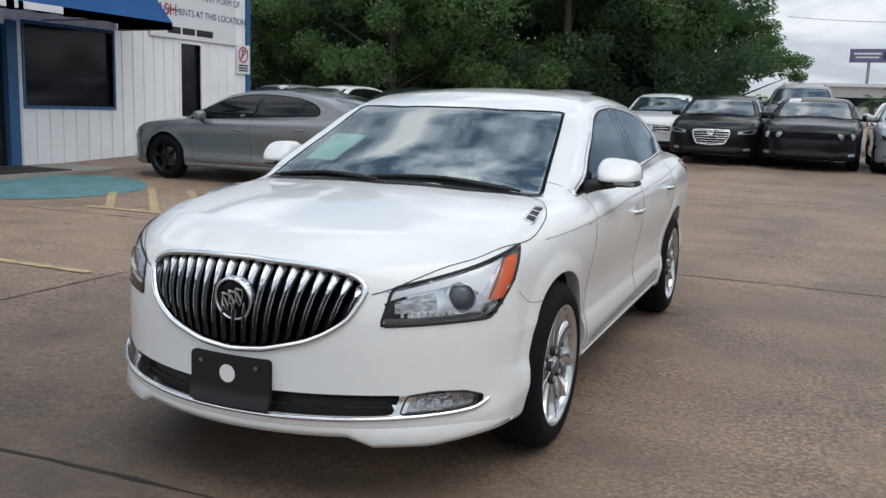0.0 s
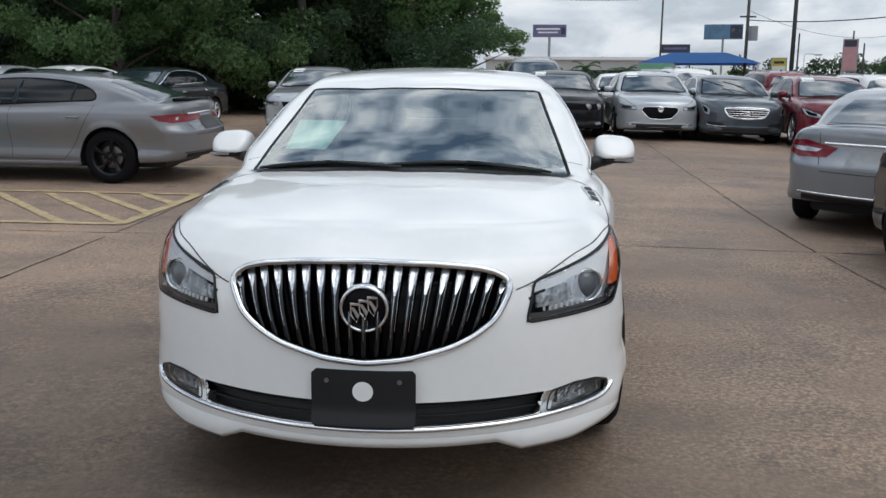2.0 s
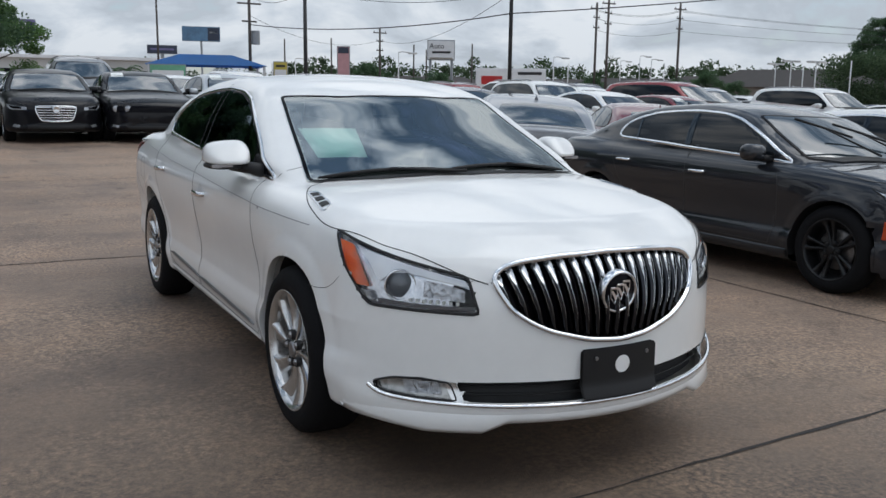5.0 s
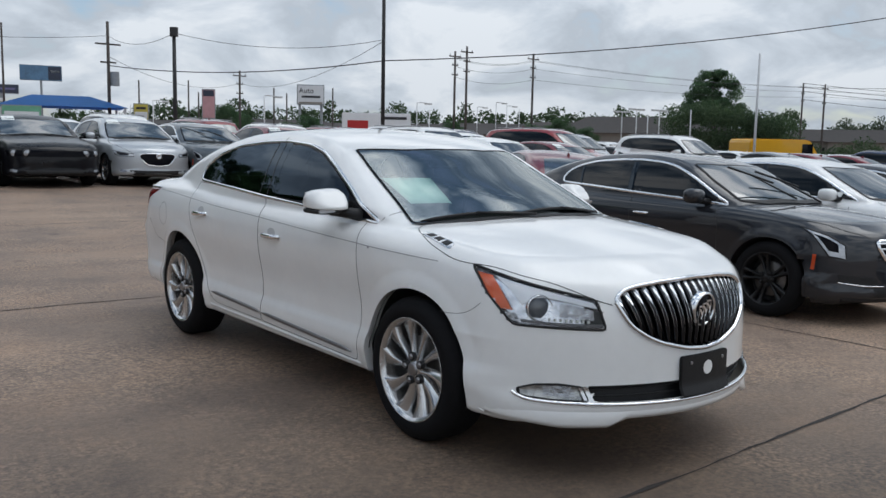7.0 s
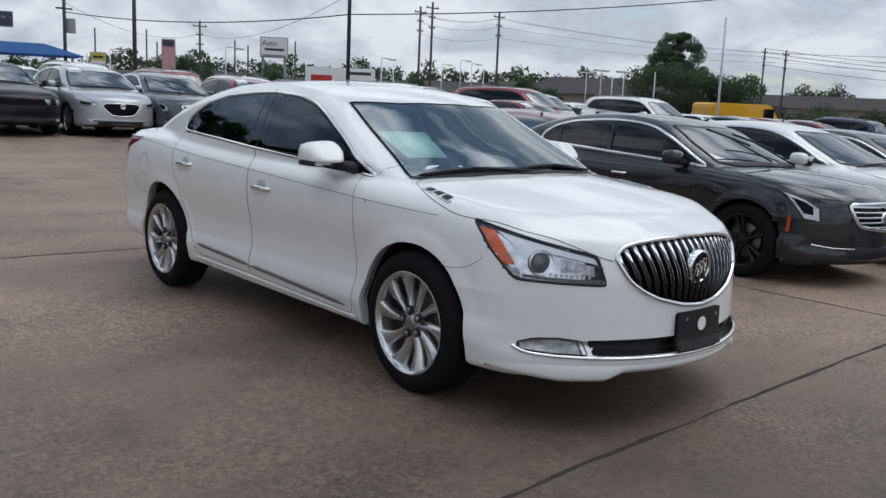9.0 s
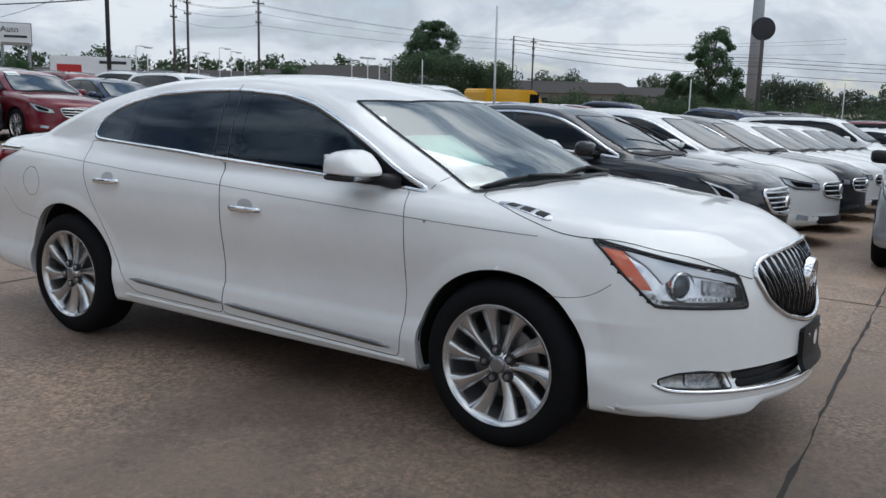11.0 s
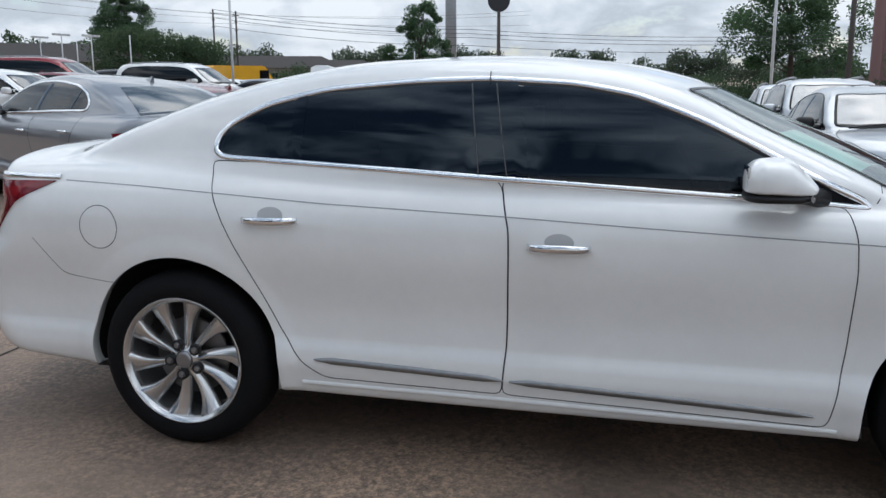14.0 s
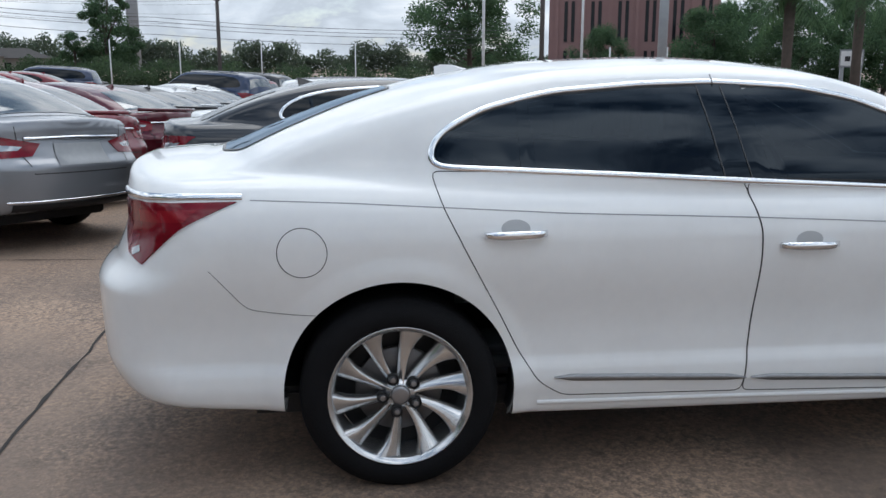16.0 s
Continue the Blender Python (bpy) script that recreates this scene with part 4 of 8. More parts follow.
        v.ribbon("window_rubber", on[sign]([(0.13 + (y - 0.13) * 0.985, 1.19 + (z - 1.19) * 0.945) for y, z in DLO]), 0.026, 0.003, BLACK, car, True, -0.002, smooth=3)
        v.ribbon("trim_joint", on[sign]([(0.257, 1.392), (0.259, 1.428)]), 0.004, 0.001, SEAL, car, False, 0.0072)
        # handles
        for hy, hz in ((1.024, 0.905), (-0.028, 0.848)):
            # shade of the hollow behind the handle, painted as a flat grey patch
            v.patch("handle_cup", on[sign]([(hy + 0.05 * math.cos(a), hz + 0.018 + 0.030 * math.sin(a)) for a in np.linspace(0, 2 * math.pi, 24, endpoint=False)]), shader("cup_shade", (0.45, 0.45, 0.45), rough=0.5), car, 0.02, 0.001)
            base = v.lay(on[sign]([(hy, hz)]))[0][0]
            bm = bmesh.new()
            rows = []
            for t in np.linspace(-1, 1, 11):
                out = 0.012 + 0.026 * (1 - abs(t) ** 4)
                h = 0.0155 - 0.004 * t * t
                zc = hz - (0.02 * 0.108 * t if hy > 0.5 else 0.0)
                rows.append([bm.verts.new((base[0] + sign * (out + d), hy + 0.108 * t, zc + h * e)) for d, e in ((-0.020, 0.8), (-0.006, 1.0), (0.0, 0.72), (0.001, 0.0), (-0.001, -0.72), (-0.008, -1.0), (-0.020, -0.8))])
            for p, q in zip(rows, rows[1:]):
                for k in range(7):
                    bm.faces.new((p[k], p[(k + 1) % 7], q[(k + 1) % 7], q[k]))
            bm.faces.new(rows[0]), bm.faces.new(rows[-1])
            bmesh.ops.recalc_face_normals(bm, faces=bm.faces)
            part("door_handle", bm, CHROME, car, "chrome door handle", True)
        # wheel arches: lips turned in and dark wells
        for axle in s.axles:
            arc = [(axle + s.arch * math.cos(a), s.arch_at(axle) + s.arch * math.sin(a)) for a in np.linspace(-0.28, math.pi + 0.28, 60)]
            outer = v.lay(on[sign](arc))[0]
            rows = [outer]
            for shrink, dx in ((0.0, 0.012), (0.006, 0.03), (0.012, 0.06)):
                q = outer.copy()
                q[:, 0] -= sign * dx
                q[:, 1] = axle + (q[:, 1] - axle) * (1 + shrink / s.arch)
                q[:, 2] = s.arch_at(axle) + (q[:, 2] - s.arch_at(axle)) * (1 + shrink / s.arch)
                rows.append(q)
            n = len(arc)
            mesh_object("arch_lip", np.vstack(rows), [(j * n + i, j * n + i + 1, (j + 1) * n + i + 1, (j + 1) * n + i) for j in range(3) for i in range(n - 1)], WHITE, car)
            well = rows[-1]
            far = well.copy()
            far[:, 0] = sign * 0.52
            c1 = np.vstack([well, far, [[sign * 0.52, axle, s.arch_at(axle)]]])
            mesh_object("wheel_well", c1, [(i, i + 1, n + i + 1, n + i) for i in range(n - 1)] + [(n + i, n + i + 1, 2 * n) for i in range(n - 1)], BLACK, car, "black wheel arch liner")
        # lamps
        v2 = View(s, 42 * sign)
        lamp2 = v2.flat([(sign * x, y, z) for x, y, z in LAMP])
        lamp = v2.patch("headlight", lamp2, CLEARLENS, car, 0.025, 0.004, smooth=1, label="clear wraparound headlight with amber marker")
        lamp.visible_shadow = False
        v2.ribbon("lamp_seal", lamp2, 0.0105, 0.003, BLACK, lamp, True, 0.002, smooth=1)
        v2.patch("lamp_bowl", lamp2, shader("lamp_reflector", (0.74, 0.76, 0.80), rough=0.2, metal=0.8, vary=0.6, scale=18), lamp, 0.02, -0.024)
        tri = lambda pts: v2.flat([(sign * x, y, z) for x, y, z in pts])
        v2.patch("amber_marker", tri([(0.812, -1.800, 0.858), (0.788, -1.872, 0.848), (0.786, -1.995, 0.712), (0.822, -1.935, 0.716)]), AMBER, lamp, 0.02, -0.003, depth=0.015, label="amber side marker")
        v2.patch("marker_lens", tri([(0.816, -1.955, 0.703), (0.784, -2.008, 0.698), (0.782, -2.030, 0.668), (0.798, -2.02, 0.668)]), FACETS, lamp, 0.015, -0.004, depth=0.012)
        v2.patch("lamp_inner_trim", tri([(0.540, -2.245, 0.752), (0.70, -2.09, 0.803), (0.79, -1.89, 0.852), (0.775, -1.97, 0.800), (0.768, -2.04, 0.735), (0.742, -2.07, 0.765), (0.70, -2.12, 0.772), (0.535, -2.265, 0.727)]), shader("lamp_white_trim", (0.80, 0.81, 0.83), rough=0.25, metal=0.25), lamp, 0.02, -0.008, depth=0.01)
        v2.patch("lamp_dark_bezel", tri([(0.522, -2.285, 0.715), (0.575, -2.235, 0.738), (0.60, -2.21, 0.70), (0.58, -2.24, 0.66), (0.514, -2.288, 0.648)]), GLOSSBLACK, lamp, 0.02, -0.018)
        v2.patch("lamp_lower_bezel", tri([(0.79, -2.055, 0.676), (0.72, -2.13, 0.667), (0.60, -2.23, 0.661), (0.515, -2.29, 0.662), (0.51, -2.285, 0.645), (0.69, -2.162, 0.653), (0.785, -2.055, 0.663)]), shader("lamp_grey", (0.10, 0.10, 0.105), rough=0.3, metal=0.4), lamp, 0.02, -0.012)
        c, nn = v2.lay(tri([(0.722, -2.105, 0.726)]), -0.016)
        c, ax = Vector(c[0]), Vector((sign * 0.45, -0.89, 0.05)).normalized()
        rot = ax.to_track_quat("X", "Z").to_matrix().to_4x4()
        for nm, prof, mat in (("projector_ring", [(-0.02, 0.058), (0.004, 0.057), (0.007, 0.053), (-0.012, 0.048)], CHROME), ("projector_lens", [(-0.012, 0.048), (0.000, 0.042), (0.007, 0.024), (0.010, 0.0)], PROJECTOR)):
            bm = lathe(prof, 32)
            bmesh.ops.transform(bm, matrix=Matrix.Translation(c) @ rot, verts=bm.verts)
            part(nm, bm, mat, lamp, "", True)
        v2.patch("beam_reflector", tri([(0.545, -2.255, 0.718), (0.60, -2.205, 0.738), (0.655, -2.16, 0.750), (0.660, -2.165, 0.692), (0.60, -2.225, 0.682), (0.55, -2.265, 0.677)]), FACETS, lamp, 0.02, -0.014, depth=0.01)
        for k in range(8):
            bm = box(-0.004, 0.004, -0.004, 0.004, -0.006, 0.006)
            q = v2.lay(tri([(0.57 + 0.018 * k, -2.25 + 0.016 * k, 0.671 + 0.001 * k)]), -0.010)[0][0]
            bmesh.ops.translate(bm, verts=bm.verts, vec=q)
            part("day_light", bm, WHITEPAPER, lamp)
        fog2 = resample(v2.flat([(sign * x, y, z) for x, y, z in FOG]), 0.010, True, 1)
        fog = v2.patch("fog_light", fog2, CLEARLENS, car, 0.02, 0.002, label="slim clear fog light over a chrome line")
        fog.visible_shadow = False
        v2.patch("fog_bowl", fog2, shader("fog_reflector", (0.42, 0.42, 0.41), rough=0.2, metal=0.8, vary=0.6, scale=40), fog, 0.015, -0.022)
        v2.patch("fog_reflector", tri([(0.618, -2.23, 0.350), (0.630, -2.22, 0.390), (0.725, -2.14, 0.394), (0.725, -2.145, 0.352)]), FACETS, fog, 0.012, -0.012, depth=0.008, label="faceted reflector")
        v2.patch("fog_divider", tri([(0.556, -2.285, 0.328), (0.580, -2.262, 0.394), (0.612, -2.235, 0.396), (0.588, -2.26, 0.330)]), SATIN, fog, 0.012, 0.003, depth=0.012, label="bright divider beside the intake")
        v2.ribbon("fog_seal", fog2, 0.008, 0.003, BLACK, fog, True, 0.001)
        # tail lights
        v3 = View(s, 130 * sign)
        t3 = lambda pts: v3.flat([(sign * x, y, z) for x, y, z in pts])
        tail = v3.patch("tail_light", t3([(0.826, 1.945, 1.018), (0.80, 2.10, 0.930), (0.790, 2.276, 0.806), (0.72, 2.36, 0.83), (0.62, 2.41, 0.90), (0.60, 2.42, 1.0), (0.72, 2.30, 1.012)]), REDLENS, car, 0.02, 0.006, depth=0.02, label="dark red wraparound tail light")
        v3.patch("reverse_lens", t3([(0.73, 2.34, 0.845), (0.765, 2.30, 0.865), (0.775, 2.29, 0.845), (0.745, 2.33, 0.825)]), LAMPGLASS, tail, 0.015, 0.008)
        v3.patch("tail_lamp_glow_bar", t3([(0.80, 2.04, 0.995), (0.73, 2.29, 0.985), (0.735, 2.29, 0.945), (0.80, 2.08, 0.955)]), shader("red_lens_light", (0.24, 0.010, 0.018), rough=0.15, spec=0.2, coat=0.5, vary=0.3, scale=20), tail, 0.02, 0.0075)
        v3.ribbon("tail_trim", t3([(0.822, 1.935, 1.034), (0.79, 2.12, 1.035), (0.73, 2.28, 1.030), (0.55, 2.41, 1.025)]), 0.026, 0.008, CHROME, car, False, 0.002, label="chrome strip above the tail light")
        # mirrors
        mirror = new("door_mirror")
        mirror.parent = car
        bm = bmesh.new()
        bmesh.ops.create_uvsphere(bm, u_segments=32, v_segments=20, radius=1)
        for q in bm.verts:
            f = lambda c, e: math.copysign(abs(c) ** e, c)
            x, y, z = f(q.co.x, 0.55), f(q.co.y, 0.55), f(q.co.z, 0.6)
            h = 1.0 if y > -0.15 else 1 - 0.86 * ((-0.15 - y) / 0.85) ** 1.15
            slim = 1.0 if y > -0.2 else 1 - 0.25 * ((-0.2 - y) / 0.8) ** 1.5
            z = (1.074 + 0.088 * z * h * (1 - 0.10 * x)) if z > 0 else 1.074 + 0.016 * z
            q.co = (sign * (0.945 + 0.100 * x * slim), -0.712 + 0.112 * y + 0.018 * x * (y < 0.5), z + 0.006 * (y < 0) * y)
        part("mirror_shell", bm, WHITE, mirror, "white painted mirror shell", True)
        bm = bmesh.new()
        bmesh.ops.create_uvsphere(bm, u_segments=32, v_segments=16, radius=1)
        for q in bm.verts:
            f = lambda c, e: math.copysign(abs(c) ** e, c)
            x, y, z = f(q.co.x, 0.55), f(q.co.y, 0.55), f(q.co.z, 0.6)
            q.co = (sign * (0.942 + 0.0985 * x), -0.700 + 0.100 * y, 1.047 + 0.016 * z)
        part("mirror_base", bm, BLACK, mirror, "black mirror underside", True)
        part("mirror_arm", tube([(sign * 0.80, -0.86, 1.028), (sign * 0.86, -0.80, 1.040), (sign * 0.93, -0.73, 1.046)], [0.036, 0.028, 0.022], 10), BLACK, mirror, "", True)
        bm = box(-0.05, 0.05, -0.006, 0.006, -0.009, 0.009, 0.004)
        bmesh.ops.translate(bm, verts=bm.verts, vec=(sign * 0.985, -0.795, 1.050))
        part("turn_signal", bm, LAMPGLASS, mirror, "clear turn signal strip")
        bm = box(-0.07, 0.07, -0.004, 0.004, -0.034, 0.034, 0.003)
        bmesh.ops.translate(bm, verts=bm.verts, vec=(sign * 0.942, -0.611, 1.108))
        part("mirror_glass", bm, CHROME, mirror)
        # hood vents
        vt = View(s, "top")
        ven = lambda t, o: (sign * (0.772 + 0.024 * t + 0.5 * o), -1.345 - 0.235 * t + 0.02 * o)
        vent = vt.patch("hood_vent", [ven(-0.06, 0.0), ven(0.06, -0.072), ven(0.95, -0.074), ven(1.06, -0.006), ven(0.95, 0.018), ven(0.08, 0.020)], SATIN, car, 0.015, 0.005, depth=0.006, smooth=1, label="silver vent insert with three dark openings")
        for k in range(3):
            a = 0.12 + 0.29 * k
            vt.patch("vent_opening", [ven(a, 0.004), ven(a + 0.05, -0.056), ven(a + 0.24, -0.056), ven(a + 0.20, 0.004)], BLACK, vent, 0.01, 0.0065)

    # screens, cowl and wipers
    screen = top.patch("windshield", SCREEN, WINDSCREEN, car, 0.05, 0.003, label="tinted windshield mirroring the cloudy sky")
    screen.visible_shadow = False
    top.ribbon("screen_border", resample(SCREEN, 0.05) * np.array([0.985, 1]), 0.016, 0.001, GLOSSBLACK, screen, True, 0.0045, smooth=2)
    top.patch("rear_window_glass", BACKLIGHT, DARKGLASS, car, 0.05, 0.003, label="dark tinted rear screen")
    top.ribbon("rear_screen_border", BACKLIGHT, 0.014, 0.001, GLOSSBLACK, car, True, 0.003, smooth=2)
    top.patch("cowl", [(0.0, -1.355), (0.40, -1.308), (0.68, -1.21), (0.725, -1.175), (0.5, -1.25), (0.25, -1.295), (0.0, -1.31), (-0.25, -1.295), (-0.5, -1.25), (-0.725, -1.175), (-0.68, -1.21), (-0.40, -1.308)], BLACK, car, 0.03, 0.006, label="black plastic cowl")
    for sign in (1, -1):
        edge = top.lay(resample([(sign * abs(x), y) for x, y in HOOD[2:12]], 0.04, False, 2))[0]
        v = View(s, 52 * sign)
        v.ribbon("hood_gap", v.flat(edge), 0.0042, 0.0008, SEAL, car, False, 0.0006)
    for x0, y0, x1, y1 in ((-0.67, -1.185, -0.04, -1.315), (-0.10, -1.302, 0.62, -1.205)):
        path = [(x0 + (x1 - x0) * t, y0 + (y1 - y0) * t + 0.01 * math.sin(math.pi * t)) for t in np.linspace(0, 1, 12)]
        p = top.lay(path, 0.012)[0]
        wip = part("wiper", tube(p, [0.005] + [0.009] * 10 + [0.005], 6), BLACK, car, "black wiper blade", True)
        arm = top.lay([(x1 * 0.9 + 0.02, y1 - 0.03), (x1 * 0.5 + x0 * 0.5, (y0 + y1) / 2 + 0.005)], 0.02)[0]
        part("wiper_arm", tube(arm, 0.007, 6), BLACK, wip, "", True)
    paper = top.patch("price_sheet", [(-0.60, -0.73), (-0.345, -0.835), (-0.395, -1.095), (-0.605, -1.012)], PAPER, car, 0.05, -0.012, label="pale green price sheet behind the glass")
    top.patch("inspection_sticker", [(0.52, -0.44), (0.56, -0.425), (0.565, -0.46), (0.525, -0.475)], WHITEPAPER, car, 0.02, -0.01)

    # grille
    grille = new("grille")
    grille.parent = car
    grille["label"] = "chrome waterfall grille with a round badge"
    front.ribbon("grille_frame", GRILLE, 0.021, 0.012, CHROME, grille, True, 0.002, smooth=2, label="chrome grille surround")
    front.patch("grille_backing", GRILLE, GLOSSBLACK, grille, 0.03, -0.055)
    gp = np.array(GRILLE)
    for k in range(-9, 10):
        xt = 0.0505 * k
        for_z = np.linspace(0.51, 0.84, 60)
        xs = xt * (0.78 + 0.22 * (for_z - 0.52) / 0.31)
        ok = inside(np.stack([xs, for_z], -1), gp * np.array([0.985, 1]))
        if ok.sum() < 6:
            continue
        z0, z1 = for_z[ok].min(), for_z[ok].max()
        rows = []
        for t in np.linspace(0, 1, 14):
            z = z0 + (z1 - z0) * t
            xc = xt * (0.78 + 0.22 * (z - 0.52) / 0.31)
            bulge = -0.012 + 0.014 * math.sin(math.pi * min(1, t * 1.15)) - 0.030 * max(0, t - 0.72) ** 1.3 / 0.28
            half = 0.0095 + 0.005 * t
            off = [(-half, -0.03), (-half * 0.95, -0.006), (-half * 0.2, bulge), (half * 0.75, -0.012), (half, -0.03)]
            base = front.lay([(xc + o, z) for o, _ in off])[0]
            rows.append([(b[0], b[1] - d, b[2]) for b, (_, d) in zip(base, off)])
        n = len(rows)
        bar = mesh_object("grille_bar", np.array(rows).reshape(-1, 3), [(i * 5 + j, i * 5 + j + 1, (i + 1) * 5 + j + 1, (i + 1) * 5 + j) for i in range(n - 1) for j in range(4)], GRILLE_DARK, grille)
        # sky glint laid on the upper end as brighter metal, and the thin polished edge
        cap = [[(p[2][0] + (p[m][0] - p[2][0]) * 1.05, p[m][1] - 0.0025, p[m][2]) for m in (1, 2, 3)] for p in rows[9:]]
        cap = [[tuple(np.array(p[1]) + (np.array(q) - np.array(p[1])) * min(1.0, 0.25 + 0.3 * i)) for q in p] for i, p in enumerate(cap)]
        mesh_object("bar_cap", np.array(cap).reshape(-1, 3), [(i * 3 + j, i * 3 + j + 1, (i + 1) * 3 + j + 1, (i + 1) * 3 + j) for i in range(len(cap) - 1) for j in range(2)], BAR_GLINT, bar)
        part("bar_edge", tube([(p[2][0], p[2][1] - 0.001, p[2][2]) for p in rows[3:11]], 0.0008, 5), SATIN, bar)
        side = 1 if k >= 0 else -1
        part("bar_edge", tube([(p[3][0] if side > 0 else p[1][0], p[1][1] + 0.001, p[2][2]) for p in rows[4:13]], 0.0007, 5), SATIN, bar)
    badge = new("badge")
    for nm, prof, mat, lab in (("badge_disc", [(0.0, 0.070), (0.006, 0.066), (0.006, 0.0)], GLOSSBLACK, "round black badge plate"), ("badge_ring", [(-0.02, 0.078), (0.008, 0.078), (0.014, 0.073), (0.012, 0.068), (0.004, 0.067)], CHROME, "chrome badge ring")):
        bm = lathe(prof, 48)
        bmesh.ops.transform(bm, matrix=pose(0, -2.411, 0.697, 0, 0, -90) @ pose(0, 0, 0, 0, 5, 0), verts=bm.verts)
        part(nm, bm, mat, badge, lab, True)
    for k in (-1, 0, 1):
        x, z = 0.027 * k, 0.699 + 0.011 * k
        q = [(x - 0.015, z + 0.026), (x + 0.015, z + 0.026), (x + 0.015, z - 0.002), (x + 0.004, z - 0.034), (x - 0.013, z - 0.012)]
        bm = tube([(u, -2.422, w) for u, w in q + q[:1]], 0.0022, 6)
        p = [bm.verts.new((u, -2.4235, w)) for u, w in ((x - 0.014, z + 0.014), (x - 0.004, z + 0.014), (x + 0.013, z - 0.010), (x + 0.006, z - 0.022))]
        bm.faces.new(p)
        p = [bm.verts.new((u, -2.424, w)) for u, w in ((x - 0.015, z + 0.027), (x + 0.015, z + 0.027), (x + 0.013, z + 0.020), (x - 0.013, z + 0.020))]
        bm.faces.new(p)
        part("badge_shape", bm, CHROME, badge)
    badge.parent = grille
    # intake, lower chrome line, bracket
    front.patch("intake_backing", [(x * 1.02, 0.362 + (z - 0.362) * 1.15) for x, z in INTAKE], BLACK, car, 0.03, -0.05, label="black lower intake")
    for z in (0.355, 0.377):
        front.ribbon("intake_bar", [(-0.56, z), (0, z), (0.56, z)], 0.008, 0.006, BLACK, car, False, -0.03)
    line = [(0, 0.314), (0.21, 0.314), (0.435, 0.317), (0.52, 0.319), (0.60, 0.322), (0.70, 0.327), (0.77, 0.334), (0.803, 0.345), (0.812, 0.364)]
    front.ribbon("lower_trim", [(-x, z) for x, z in line[:0:-1]] + line, 0.017, 0.010, CHROME, car, False, 0.002, smooth=2, label="chrome line under the intake and fog lights")
    hole = [(0.029 * math.cos(a), 0.440 + 0.029 * math.sin(a)) for a in np.linspace(0, 2 * math.pi, 28, endpoint=False)]
    plate = front.patch("plate_bracket", [(-0.158, 0.324), (0.158, 0.324), (0.162, 0.335), (0.162, 0.492), (0.152, 0.502), (-0.152, 0.502), (-0.162, 0.492), (-0.162, 0.335)], BLACK, car, 0.02, 0.022, depth=0.02, holes=[hole], label="empty black plate bracket with a round hole")
    front.patch("bracket_hole", [(x * 1.1, 0.440 + (z - 0.440) * 1.1) for x, z in hole], WHITE, plate, 0.02, 0.0235)
    for x in (-0.115, 0.115):
        bm = lathe([(0, 0.008), (0.004, 0.007), (0.004, 0)], 12)
        bmesh.ops.transform(bm, matrix=pose(x, -2.4485, 0.472, 0, 0, -90), verts=bm.verts)
        part("bracket_screw", bm, GREYALLOY, plate)
    # chin spoiler: a flush middle and deeper wings with an angled inner end
    lip = []
    for x in np.linspace(-0.86, 0.86, 87):
        q = front.lay([(x, 0.275)])[0][0]
        a = abs(x)
        w = min(1.0, max(0.0, (a - 0.42) / 0.08)) * min(1.0, max(0.0, (0.87 - a) / 0.20))
        e = min(1.0, (0.87 - a) / 0.12)
        zl = 0.250 - 0.036 * w
        lip.append([(q[0], q[1] + 0.004, 0.300), (q[0], q[1] - 0.004 * e, 0.284), (q[0], q[1] - (0.005 + 0.013 * w) * e, zl + 0.020), (q[0], q[1] + 0.003, zl), (q[0], q[1] + 0.06, zl + 0.012)])
    m = len(lip[0])
    mesh_object("chin_spoiler", np.array(lip).reshape(-1, 3), [(i * m + j, (i + 1) * m + j, (i + 1) * m + j + 1, i * m + j + 1) for i in range(len(lip) - 1) for j in range(m - 1)], WHITE, car, "white chin spoiler")
    # roof fin
    bm = bmesh.new()
    prof = [(1.02, 0.0), (1.06, 0.028), (1.13, 0.055), (1.18, 0.062), (1.205, 0.055), (1.20, 0.0)]
    z = s.roof(1.1)
    for sg in (1, -1):
        vs = [bm.verts.new((sg * (0.032 if h == 0 else 0.007), y, z - 0.02 + h - (y - 1.02) * 0.12 + (0 if h else -0.01))) for y, h in prof]
        bm.faces.new(vs if sg > 0 else vs[::-1])
    vs = list(bm.verts)
    for i in range(5):
        bm.faces.new((vs[i], vs[i + 6], vs[i + 7], vs[i + 1]))
    part("roof_fin", bm, WHITE, car, "white shark-fin aerial")
    # inside
    rounded((0, -0.95, 0.90), (1.36, 0.62, 0.20), "dashboard", LINING, car)
    for x in (-0.37, 0.37):
        rounded((x, -0.10, 0.60), (0.50, 0.52, 0.18), "seat_cushion", SEAT, car)
        rounded((x, 0.22, 0.88), (0.48, 0.16, 0.58), "seat_back", SEAT, car)
        rounded((x, 0.24, 1.22), (0.26, 0.09, 0.17), "head_rest", SEAT, car)
    rounded((0, 1.15, 0.86), (1.2, 0.18, 0.58), "rear_seat", SEAT, car)
    rounded((0, 0.1, 0.40), (1.5, 2.8, 0.12), "cabin_floor", LINING, car)
    bm = bmesh.new()
    tube([(0.37 + 0.185 * math.cos(a), -0.50 + 0.07 * math.sin(a), 0.96 + 0.17 * math.sin(a)) for a in np.linspace(0, 2 * math.pi, 33)], 0.016, 8, bm, False)
    part("steering_wheel", bm, BLACK, car, "", True)
    rounded((0, -0.52, 1.30), (0.23, 0.05, 0.075), "rear_view_mirror", BLACK, car)
    bm = box(-0.72, 0.72, -1.9, 1.95, 0.22, 0.32, 0.02)
    part("underbody", bm, BLACK, car)
